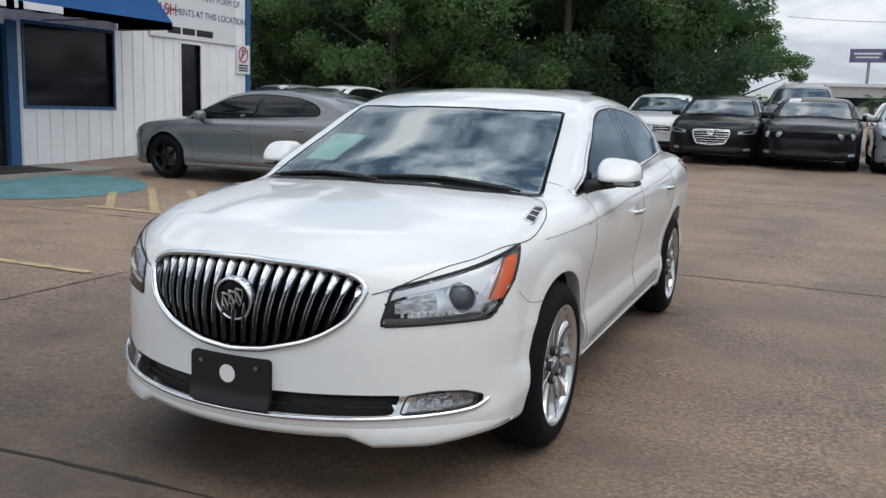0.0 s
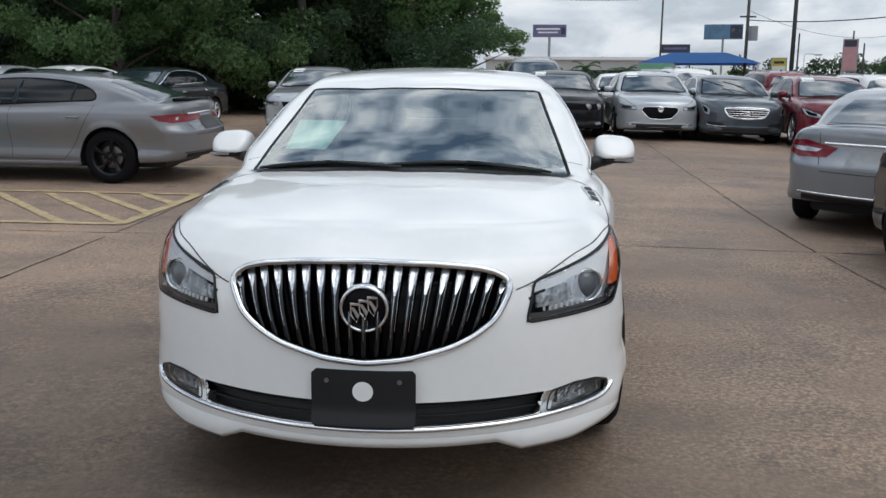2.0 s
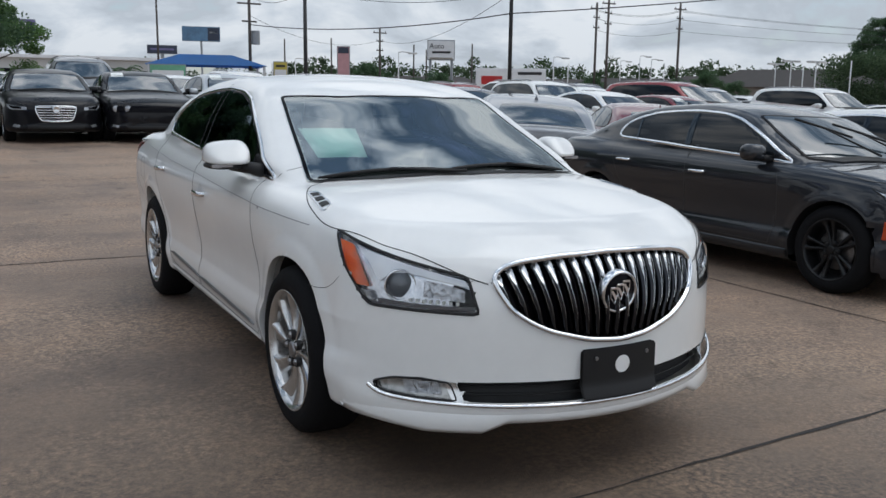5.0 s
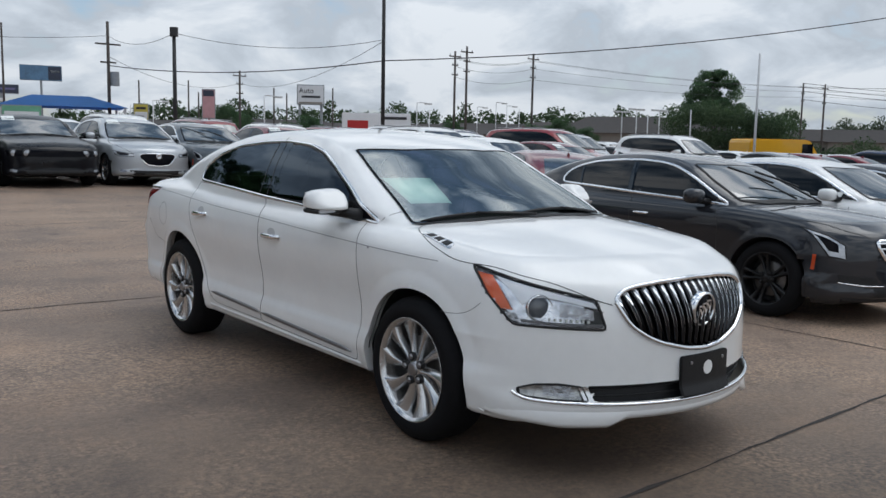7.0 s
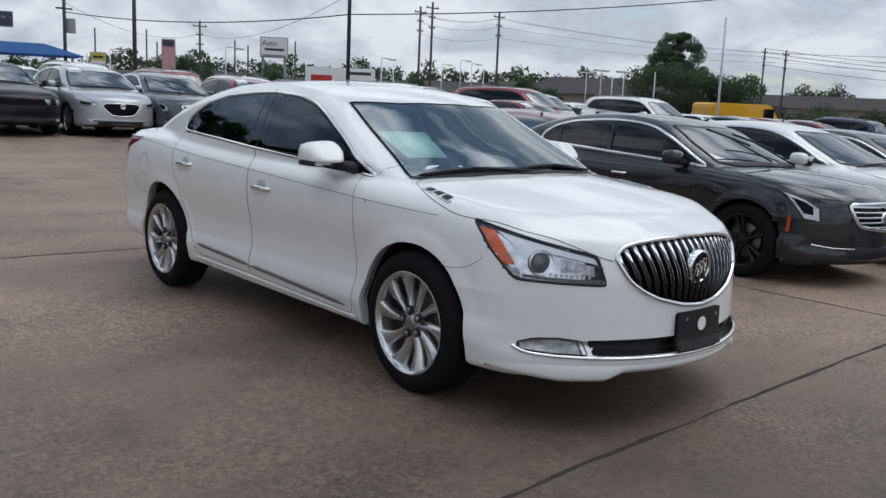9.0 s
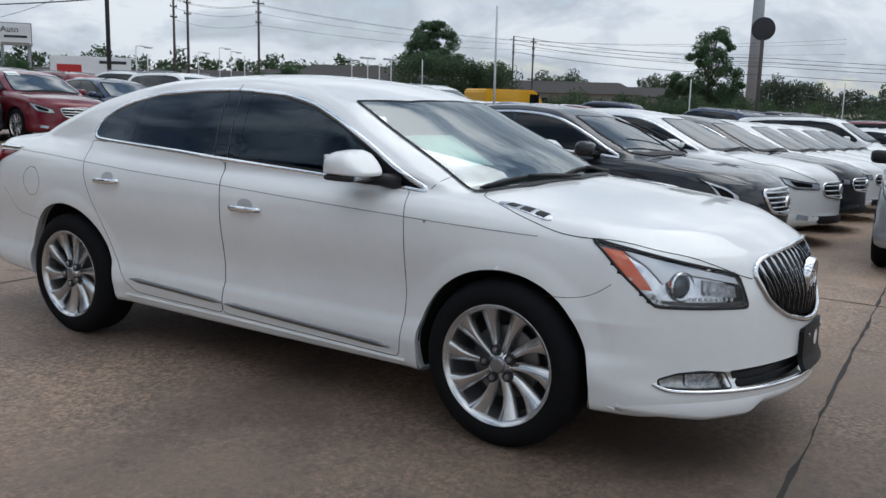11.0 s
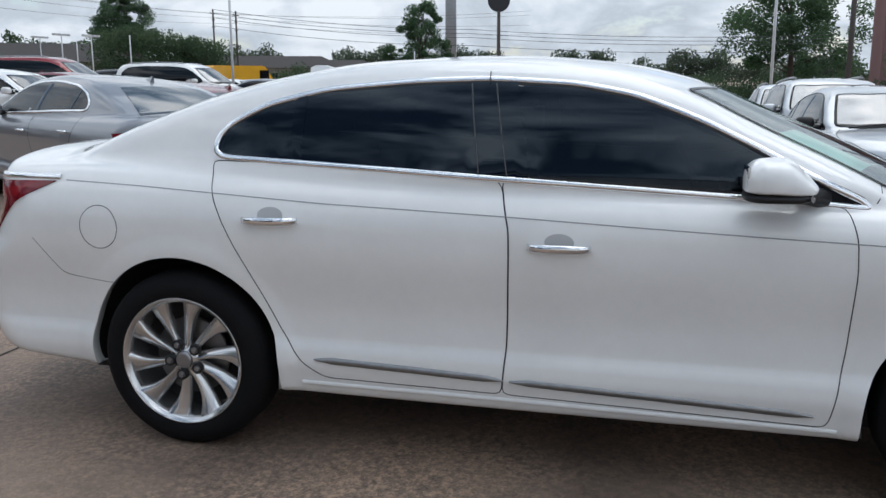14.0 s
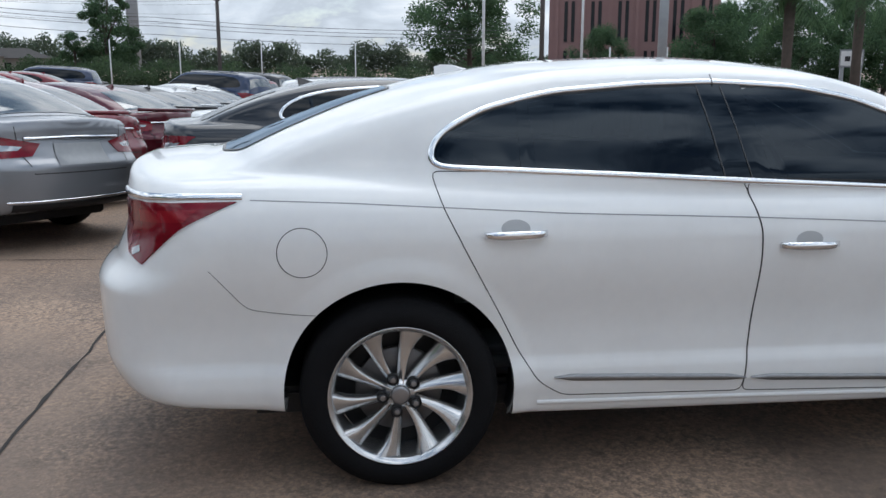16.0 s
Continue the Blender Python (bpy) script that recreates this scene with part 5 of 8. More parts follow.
    mount_wheels(car, build_wheel(0.350, 0.252, 0.230, 10, ALLOY), s, 0.896, (0.333, 0.338))
    return car


build_main_car()

# ---------------------------------------------------------------- the other cars
def scaled(length=4.8, width=1.83, height=1.46, wheelbase=2.78, roof=None, deck=None, arch=0.375, low=0.0, tail=None, square=0.0):
    """A car shape of other measures, drawn from the same family of curves."""
    k = dict(SEDAN_FORM)
    sy, sx, sz = length / 5.0, width / 1.83, height / 1.503
    ym = lambda keys: [(a * sy, b) for a, b in keys]
    zz = lambda keys: [(a * sz, b) for a, b in keys]
    k["width"] = [(a, b * sx) for a, b in zz(k["width"])]
    k["nose"] = [(a, b * sy) for a, b in zz(k["nose"])]
    k["tail"] = [(a, b * sy) for a, b in (tail or zz(k["tail"]))]
    k["plan"] = ym(k["plan"])
    k["deck"] = [(a, b * sz) for a, b in ym(deck or k["deck"])]
    k["cabin_width"] = [(a, b * sx) for a, b in zz(k["cabin_width"])]
    k["cabin_plan"] = ym(k["cabin_plan"])
    k["roof"] = [(a, b * sz) for a, b in ym(roof or k["roof"])]
    k["low"] = [(a, b + low) for a, b in ym(k["low"])]
    k["lean"] = ym(k["lean"])
    k["nose_plan"] = (0.5 - 0.3 * square, 0.22 + 0.2 * square)
    k["axles"] = (-wheelbase / 2, wheelbase / 2)
    k["arch"], k["arch_z"], k["arch_lift"] = arch, arch - 0.045, 0.0
    k["spine"] = (-1.80 * sy, 1.85 * sy)
    s = CarShape(**k)
    s.sx, s.sy, s.sz = sx, sy, sz
    s.length, s.half = length, width / 2
    return s


# roof lines, as (place along the car, height) for a car as long and as high as the white one
COUPE_ROOF = [(-1.5, 0.60), (-1.15, 0.955), (-1.0, 1.045), (-0.5, 1.27), (-0.15, 1.42), (0.15, 1.485), (0.5, 1.50), (0.9, 1.46), (1.3, 1.35), (1.7, 1.20), (2.0, 1.08), (2.3, 0.6)]
SUV_ROOF = [(-1.75, 0.60), (-1.4, 0.955), (-1.28, 1.045), (-0.85, 1.27), (-0.55, 1.41), (-0.3, 1.475), (0.2, 1.503), (1.0, 1.495), (1.7, 1.47), (2.1, 1.43), (2.3, 1.20), (2.48, 0.85), (2.55, 0.6)]
SUV_DECK = [(-2.5, 0.74), (-2.3, 0.82), (-2.0, 0.88), (-1.6, 0.93), (-1.2, 0.97), (-0.9, 1.0), (0, 1.03), (2.4, 1.05), (2.6, 1.0)]
HATCH_ROOF = [(-1.85, 0.60), (-1.5, 0.955), (-1.38, 1.045), (-0.85, 1.28), (-0.5, 1.42), (-0.2, 1.48), (0.3, 1.503), (1.0, 1.47), (1.6, 1.38), (2.05, 1.20), (2.3, 0.95), (2.45, 0.6)]
SUV_TAIL = [(0.2, 2.36), (0.30, 2.44), (0.45, 2.50), (0.70, 2.51), (0.85, 2.47), (1.05, 2.45), (1.2, 2.42)]
SCREENGLASS = shader("screen_glass", (0.020, 0.033, 0.042), rough=0.02, ior=2.8, vary=0.3, scale=1.2)
SIDEGLASS = shader("side_glass", (0.006, 0.008, 0.010), rough=0.02, spec=0.32)
PLATEWHITE = shader("plate_grey", (0.30, 0.31, 0.32), rough=0.5, vary=0.1, scale=20)
_wheels = {}


def wheel_like(radius, rim, spokes, alloy, style, dark, plain):
    key = (radius, rim, spokes, alloy.name, style, plain)
    if key not in _wheels:
        w = build_wheel(radius, rim, 0.215, spokes, alloy, style, dark, plain)
        w.matrix_world = pose(0, 0, -40)
        _wheels[key] = w
    return _wheels[key]


def mirrored(pts):
    return [(-x, z) for x, z in pts]


def parked_car(name, label, shape, colour, detail=1, dlo=None, chrome=False, lamps="slant", grille=None, frame=None, bars=0, intake=None, tail=None, sheet=None,
               alloy=None, spokes=10, style="wide", dark=False, rim=0.235, radius=0.335, doors=4, rails=False, spoiler=False, fin=True, mirror_mat=None, category="car", rear_plate=False, badge=None):
    """A parked car with its panes, lamps, grille, trim, mirrors and wheels."""
    car = tagged(new(name), label, category)
    s = shape
    sx, sy, sz = s.sx, s.sy, s.sz
    front, top, rear = View(s, 0), View(s, "top"), View(s, 180)
    a0, f0, r0 = ((36, 14, 32), (54, 22, 46), (116, 42, 92))[detail]
    st = (0.12, 0.07, 0.05)[detail]
    dlo = [(y * sy, 1.06 * sz + (z - 1.06) * sz) for y, z in (dlo or DLO)]
    cuts = []
    for sign in (1, -1):
        for axle in s.axles:
            cuts.append((None, 90 * sign, [(sign * a, b) for a, b in arch_outline(s, axle, 24)], (lambda q, sg=sign: q[:, 0] * sg > 0.3), ""))
    skin(s, car, colour, a0, f0, r0, cuts, normals=True)
    for sign in (1, -1):
        v = View(s, 90 * sign)
        on = lambda poly: [(sign * a, b) for a, b in poly]
        v.patch("side_glass", on(dlo), SIDEGLASS, car, st, 0.004, smooth=2, label="dark tinted side glass")
        if chrome or detail:
            v.ribbon("window_trim", on(dlo), 0.028 if chrome else 0.02, 0.006, CHROME if chrome else GLOSSBLACK, car, True, 0.003, step=st, smooth=2)
        if detail:
            zb = lambda y: min(p[1] for p in dlo if abs(p[0] - y) < 0.5)
            for y in ((0.2, 0.95) if doors == 4 else (0.35,)):
                tip = max(z for yy, z in dlo)
                v.ribbon("window_post", on([(y * sy + 0.02, zb(y * sy) + 0.02), (y * sy + 0.07, tip - (0.03 if y < 0.5 else 0.09))]), 0.07 if y < 0.5 else 0.03, 0.002, PILLAR, car, False, 0.006, step=st)
            cut = lambda y0, y1: [(y0 * sy, 1.03 * sz), (y0 * sy - 0.02, 0.8 * sz), (y0 * sy, 0.33 * sz), (y1 * sy + 0.05, 0.32 * sz), (y1 * sy, 0.5 * sz), (y1 * sy - 0.02, 0.8 * sz), (y1 * sy + 0.02, 1.0 * sz)]
            v.ribbon("door_gap", on(cut(0.17, -0.93)), 0.007, 0.001, SEAL, car, False, 0.001, step=st)
            if doors == 4:
                v.ribbon("door_gap", on([(1.28 * sy, 1.06 * sz), (1.24 * sy, 0.95 * sz), (1.15 * sy, 0.78 * sz), (1.0 * sy, 0.5 * sz), (0.88 * sy, 0.33 * sz), (0.17 * sy, 0.33 * sz)]), 0.007, 0.001, SEAL, car, False, 0.001, step=st)
            for hy, hz in (((1.03, 0.90), (-0.02, 0.86)) if doors == 4 else ((0.05, 0.86),)):
                b = v.lay(on([(hy * sy, hz * sz)]))[0][0]
                part("door_handle", tube([(b[0], hy * sy - 0.09, hz * sz), (b[0] + sign * 0.03, hy * sy - 0.07, hz * sz), (b[0] + sign * 0.034, hy * sy + 0.07, hz * sz), (b[0], hy * sy + 0.09, hz * sz)], 0.014, 8), CHROME if chrome else colour, car, "", True)
            v.ribbon("sill", on([(s.axles[1] - s.arch - 0.02, 0.27 * sz), (s.axles[0] + s.arch + 0.02, 0.26 * sz)]), 0.07, 0.012, GREYPLASTIC if rails else colour, car, False, 0.001, step=st)
        for axle in s.axles:
            n = 26
            arc = [(axle + s.arch * math.cos(a), s.arch_at(axle) + s.arch * math.sin(a)) for a in np.linspace(-0.25, math.pi + 0.25, n)]
            o = v.lay(on(arc))[0]
            i = o.copy()
            i[:, 0] = sign * 0.5 * s.half / 0.92
            mesh_object("wheel_well", np.vstack([o, i, [[sign * 0.5, axle, s.arch_z]]]), [(k, k + 1, n + k + 1, n + k) for k in range(n - 1)] + [(n + k, n + k + 1, 2 * n) for k in range(n - 1)], BLACK, car)
        # lamps
        v2 = View(s, 42 * sign)
        t3 = lambda pts, vv=v2: vv.flat([(sign * x * sx, y * sy, z * sz) for x, y, z in pts])
        shapes = {
            "slant": [(0.80, -1.84, 0.82), (0.82, -1.95, 0.75), (0.79, -2.08, 0.66), (0.60, -2.22, 0.62), (0.52, -2.28, 0.63), (0.56, -2.24, 0.70), (0.70, -2.07, 0.76)],
            "slim": [(0.80, -1.88, 0.78), (0.82, -1.98, 0.71), (0.78, -2.09, 0.66), (0.50, -2.29, 0.655), (0.50, -2.28, 0.72), (0.70, -2.08, 0.745)],
            "tall": [(0.80, -1.74, 0.86), (0.815, -1.86, 0.81), (0.80, -2.05, 0.62), (0.70, -2.15, 0.60), (0.69, -2.12, 0.72), (0.74, -1.98, 0.795)],
            "round": []}[lamps]
        if shapes:
            lamp = v2.patch("headlight", t3(shapes), LAMPGLASS, car, 0.06 if detail == 0 else 0.04, 0.006, depth=0.02, label="clear headlight")
            c = np.mean(shapes, axis=0)
            v2.patch("lamp_core", t3([tuple(c + (np.array(p) - c) * 0.58) for p in shapes]), GLOSSBLACK, lamp, 0.05, 0.008)
            if detail:
                v2.ribbon("lamp_seal", t3(shapes), 0.012, 0.003, BLACK, lamp, True, 0.006, step=0.05)
        else:
            for x in (0.72, 0.52):
                p = front.lay([(sign * x * sx, 0.70 * sz)], 0.0)[0][0]
                lamp = new("headlight")
                lamp.parent = car
                for nm, prof, mat in (("lamp_ring", [(-0.04, 0.085), (0.012, 0.08), (0.012, 0.066)], BLACK), ("lamp_glass", [(0.004, 0.068), (0.010, 0.04), (0.012, 0)], LAMPGLASS)):
                    bm = lathe(prof, 20)
                    bmesh.ops.transform(bm, matrix=Matrix.Translation(p) @ pose(0, 0, 0, 0, 0, -90), verts=bm.verts)
                    part(nm, bm, mat, lamp, "", True)
        fog = [(0.62, -2.22, 0.36), (0.72, -2.12, 0.38), (0.74, -2.10, 0.33), (0.63, -2.21, 0.31)]
        if lamps != "tall":
            v2.patch("fog_light", t3(fog), LAMPGLASS, car, 0.06, 0.004)
        # tail lights
        v3 = View(s, 130 * sign)
        tl = tail or [(0.82, 2.0, 0.98), (0.80, 2.15, 0.86), (0.76, 2.32, 0.80), (0.55, 2.44, 0.83), (0.52, 2.44, 0.95), (0.72, 2.30, 0.99)]
        tail_ob = v3.patch("tail_light", v3.flat([(sign * x * sx, y * sy, z * sz) for x, y, z in tl]), REDLENS, car, 0.06, 0.006, depth=0.02, label="red tail light")
        if detail:
            c = np.mean(tl, axis=0)
            v3.patch("tail_insert", v3.flat([tuple(np.array([sign * sx, sy, sz]) * (c + (np.array(p) - c) * np.array([0.6, 0.6, 0.3]))) for p in tl]), LAMPGLASS, tail_ob, 0.05, 0.0075)
        # mirrors
        mir = new("door_mirror")
        mir.parent = car
        bm = bmesh.new()
        bmesh.ops.create_uvsphere(bm, u_segments=16, v_segments=10, radius=1)
        f = lambda c, e: math.copysign(abs(c) ** e, c)
        for q in bm.verts:
            x, y, z = q.co
            q.co = (sign * (s.half + 0.045 + 0.095 * f(x, 0.6)), -0.70 * sy + 0.09 * f(y, 0.8), 1.07 * sz + 0.07 * f(z, 0.65))
        part("mirror_shell", bm, mirror_mat or colour, mir, "", True)
        part("mirror_arm", tube([(sign * (s.half - 0.1), -0.78 * sy, 1.02 * sz), (sign * (s.half + 0.02), -0.72 * sy, 1.03 * sz)], 0.03, 8), BLACK, mir, "", True)
    # panes
    yf = lambda z: next(y for y in np.arange(-1.9, 0.5, 0.005) if s.roof(y * sy) >= z * sz)
    yt, yb = yf(1.385), yf(1.05)
    scr = [(0, yt), (0.3, yt + 0.03), (0.575, yt + 0.15), (0.65, (yt + yb) / 2 + 0.20), (0.72, yb + 0.20), (0.5, yb + 0.085), (0.25, yb + 0.02), (0, yb)]
    scr = [(x * sx, y * sy) for x, y in scr]
    scr = scr + [(-x, y) for x, y in scr[-2:0:-1]]
    top.patch("windshield", scr, SCREENGLASS, car, st, 0.004, label="windshield mirroring the sky")
    top.ribbon("screen_border", scr, 0.03, 0.002, GLOSSBLACK, car, True, 0.004, step=st, smooth=1)
    yr = lambda z: next(y for y in np.arange(2.5, 0.3, -0.005) if s.roof(y * sy) >= z * sz)
    rt, rb = yr(1.40), yr(1.14)
    bl = [(0, rt + 0.05), (0.45, rt + 0.02), (0.52, (rt + rb) / 2), (0.58, rb - 0.05), (0, rb)]
    bl = [(x * sx, y * sy) for x, y in bl]
    bl = bl + [(-x, y) for x, y in bl[-2:0:-1]]
    if rb - rt > 0.12:
        top.patch("rear_screen", bl, SCREENGLASS, car, st, 0.004, label="dark rear screen")
    else:
        rear.patch("rear_screen", [(-0.55 * sx, 1.05 * sz), (0.55 * sx, 1.05 * sz), (0.47 * sx, 1.36 * sz), (-0.47 * sx, 1.36 * sz)], SCREENGLASS, car, 0.08, 0.006, label="dark rear screen")
    if sheet:
        x0 = -0.52 if sheet[0] < 0 else 0.30
        top.patch("price_sheet", [(x0 * sx, yt * sy + 0.30), (x0 * sx + 0.24, yt * sy + 0.24), (x0 * sx + 0.22, yt * sy - 0.02), (x0 * sx - 0.02, yt * sy + 0.04)], sheet[1], car, 0.1, 0.006, label="price sheet on the windshield")
    edge = [(0.69 * sx, -1.15 * sy), (0.79 * sx, -1.40 * sy), (0.80 * sx, -1.75 * sy), (0.66 * sx, -2.12 * sy), (0.50 * sx, -2.27 * sy)]
    if detail:
        for sign in (1, -1):
            p = top.lay(resample([(sign * x, y) for x, y in edge], 0.06, False, 2))[0]
            v = View(s, 52 * sign)
            v.ribbon("hood_gap", v.flat(p), 0.007, 0.001, SEAL, car, False, 0.001, step=st)
    top.patch("cowl", [(0, yb * sy - 0.06), (0.5 * sx, yb * sy + 0.03), (0.68 * sx, yb * sy + 0.16), (0.70 * sx, yb * sy + 0.20), (0.5 * sx, yb * sy + 0.10), (0, yb * sy + 0.01), (-0.5 * sx, yb * sy + 0.10), (-0.70 * sx, yb * sy + 0.20), (-0.68 * sx, yb * sy + 0.16), (-0.5 * sx, yb * sy + 0.03)], BLACK, car, st, 0.008)
    if detail and not (lamps == "tall" and detail == 2):
        for x0, x1 in ((-0.62, 0.0), (-0.02, 0.58)):
            p = top.lay([((x0 + (x1 - x0) * t) * sx, yb * sy + 0.09 - 0.07 * math.sin(math.pi * (0.5 + 0.5 * (x0 + (x1 - x0) * t)))) for t in np.linspace(0, 1, 7)], 0.02)[0]
            part("wiper", tube(p, 0.008, 6), BLACK, car, "", True)
    # nose
    sc = lambda poly: [(x * sx, z * sz) for x, z in poly]
    if grille:
        g = sc(grille + mirrored(grille[-2:0:-1]) if grille[0][0] == 0 else grille)
        gr = front.patch("grille", g, GLOSSBLACK, car, 0.06, 0.005)
        if frame:
            front.ribbon("grille_frame", g, frame, 0.012, CHROME, gr, True, 0.006, step=0.05, smooth=1)
        if bars:
            z0, z1 = min(z for _, z in g), max(z for _, z in g)
            ga = np.array(g)
            for k in range(bars):
                z = z0 + (z1 - z0) * (k + 0.7) / (bars + 0.4)
                xx = np.linspace(ga[:, 0].min(), ga[:, 0].max(), 80)
                ok = inside(np.stack([xx, np.full_like(xx, z)], -1), ga)
                if ok.sum() > 4:
                    front.ribbon("grille_bar", [(xx[ok].min() + 0.01, z), (0, z), (xx[ok].max() - 0.01, z)], 0.018, 0.012, CHROME if frame else GREYPLASTIC, gr, False, 0.006, step=0.06)
        if badge:
            bz = badge[1] * sz
            p = front.lay([(0, bz)])[0][0]
            bm = lathe([(0, badge[0]), (0.02, badge[0]), (0.026, badge[0] * 0.8), (0.022, badge[0] * 0.65), (0.022, 0)], 20)
            bmesh.ops.transform(bm, matrix=Matrix.Translation(p) @ pose(0, 0, 0, 0, 0, -90), verts=bm.verts)
            part("badge", bm, CHROME, gr, "plain chrome badge", True)
    if lamps == "tall" and detail == 2:
        marker = shader("orange_marker", (0.45, 0.06, 0.015), rough=0.2, coat=0.6)
        for sign in (1, -1):
            v = View(s, 90 * sign)
            y0 = s.axles[0] - s.arch - 0.045
            v.patch("side_marker", [(sign * a, b) for a, b in ((y0 + 0.02, 0.47), (y0 - 0.008, 0.47), (y0 - 0.018, 0.60), (y0 + 0.010, 0.60))], marker, car, 0.03, 0.004, label="orange side marker")
            front.ribbon("bumper_line", sc([(sign * 0.40, 0.365), (sign * 0.60, 0.370), (sign * 0.76, 0.395)]), 0.012, 0.008, CHROME, car, False, 0.004, step=0.04, label="chrome bumper line")
            front.patch("side_intake", sc([(sign * 0.44, 0.375), (sign * 0.74, 0.40), (sign * 0.76, 0.46), (sign * 0.48, 0.44)]), BLACK, car, 0.05, 0.004)
        for x0 in (-0.05, 0.42):
            b0 = top.lay([(x0 * sx, yb * sy + 0.02)], 0.02)[0][0]
            tip = (b0[0] - 0.44, b0[1] + 0.24, b0[2] + 0.21)
            arm = part("wiper_arm", tube([tuple(b0), tip], [0.010, 0.006], 6), BLACK, car, "black wiper arm swung up off the glass", True)
            part("wiper_blade", tube([(tip[0] - 0.22, tip[1] + 0.10, tip[2] + 0.06), tip, (tip[0] + 0.24, tip[1] - 0.10, tip[2] - 0.07)], 0.010, 6), BLACK, arm, "", True)
    it = sc(intake or [(0.58, 0.36), (0.5, 0.27), (-0.5, 0.27), (-0.58, 0.36)])
    front.patch("lower_intake", it, BLACK, car, 0.08, 0.004)
    front.ribbon("lower_lip", sc([(-0.72, 0.235), (0, 0.235), (0.72, 0.235)]), 0.05, 0.012, GREYPLASTIC if not dark else BLACK, car, False, 0.0, step=0.08)
    # tail
    rear.patch("plate_panel", sc([(-0.28, 0.72), (0.28, 0.72), (0.25, 0.90), (-0.25, 0.90)]), GREYPLASTIC if not rear_plate else PLATEWHITE, car, 0.08, 0.006)
    if detail:
        rear.ribbon("trunk_trim", sc([(-0.5, 0.94), (0, 0.95), (0.5, 0.94)]), 0.03, 0.012, CHROME, car, False, 0.004, step=0.06)
        rear.ribbon("trunk_gap", sc([(-0.56, 1.04), (-0.54, 0.80), (-0.50, 0.66), (0.50, 0.66), (0.54, 0.80), (0.56, 1.04)]), 0.008, 0.001, SEAL, car, False, 0.001, step=0.06)
        rear.ribbon("rear_valance", sc([(-0.66, 0.36), (0, 0.36), (0.66, 0.36)]), 0.10, 0.006, BLACK, car, False, 0.002, step=0.06)
        rear.ribbon("valance_trim", sc([(-0.70, 0.43), (0, 0.43), (0.70, 0.43)]), 0.018, 0.008, CHROME if chrome else GREYPLASTIC, car, False, 0.004, step=0.06)
    if spoiler:
        pts = rear.lay(sc([(x, 1.08) for x in np.linspace(-0.6, 0.6, 13)]))[0]
        part("spoiler", tube([(p[0], p[1] - 0.06, p[2] + 0.05) for p in pts], 0.025, 8), GLOSSBLACK if spoiler == "black" else colour, car, "", True)
    if rails:
        for sign in (1, -1):
            p = top.lay([(sign * 0.50 * sx, y * sy) for y in np.linspace(-0.1, 1.8, 9)], 0.03)[0]
            part("roof_rail", tube(p, 0.018, 8), GREYALLOY, car, "", True)
    if fin:
        p = top.lay([(0, 1.0 * sy), (0, 1.15 * sy)])[0]
        bm = bmesh.new()
        a, b = p[0], p[1]
        vs = [bm.verts.new(q) for q in ((a[0], a[1] - 0.03, a[2] - 0.01), (b[0] - 0.03, b[1], b[2] - 0.01), (b[0] + 0.03, b[1], b[2] - 0.01), (b[0], b[1] + 0.01, b[2] + 0.065))]
        for f in ((0, 1, 3), (0, 3, 2), (1, 2, 3), (0, 2, 1)):
            bm.faces.new([vs[i] for i in f])
        part("roof_fin", bm, colour, car)
    part("underbody", box(-0.62 * sx, 0.62 * sx, -1.85 * sy, 2.1 * sy, 0.2 * sz, 0.34 * sz, 0.02), BLACK, car)
    w = wheel_like(radius, rim, spokes, alloy or ALLOY, style, dark, detail < 2)
    for axle in s.axles:
        for sign in (1, -1):
            c = copy_thing(w, pose(sign * (s.half - 0.03), axle, radius, 17 * axle, 0, 0 if sign > 0 else 180))
            c.parent = car
    return car


COUPE_DLO = [(1.05, 1.14), (1.0, 1.22), (0.8, 1.32), (0.4, 1.40), (0.1, 1.39), (-0.2, 1.31), (-0.45, 1.20), (-0.72, 1.08), (-0.8, 1.04), (0.2, 1.09)]
SUV_DLO = [(2.05, 1.12), (1.98, 1.22), (1.80, 1.36), (1.2, 1.40), (0.3, 1.41), (-0.2, 1.39), (-0.5, 1.30), (-0.85, 1.12), (-0.98, 1.03), (-0.5, 1.04), (0.8, 1.08)]

P_BLACK = paint("black", (0.007, 0.007, 0.009), rough=0.3, coat=0.4)
P_CHAR = paint("charcoal", (0.020, 0.022, 0.027), metal=0.3)
P_GREY = paint("grey", (0.22, 0.225, 0.235), metal=0.5)
P_SILVER = paint("silver", (0.46, 0.48, 0.50), metal=0.55)
P_RED = paint("red", (0.15, 0.009, 0.018), metal=0.2)
P_MAROON = paint("maroon", (0.085, 0.008, 0.016), metal=0.2)
P_ORANGE = paint("ruby", (0.24, 0.02, 0.025), metal=0.1)
P_YELLOW = paint("van_yellow", (0.70, 0.36, 0.02), rough=0.5)
P_BLUE = paint("navy", (0.02, 0.035, 0.08), metal=0.3)


def place(car, x, y, turn):
    car.matrix_world = stand(x, y, turn)
    return car


def recolour(car, x, y, turn, colour, label, name=None):
    """A copy of a parked car in another paint, at another place."""
    c = copy_thing(car, stand(x, y, turn))
    c["label"] = label
    if name:
        c.name = name
    old = next(o for o in car.children if o.name.startswith("body")).data.materials[0]
    for o in c.children_recursive:
        if o.type == "MESH" and o.data.materials and o.data.materials[0] == old:
            o.material_slots[0].link = "OBJECT"
            o.material_slots[0].material = colour
    return c


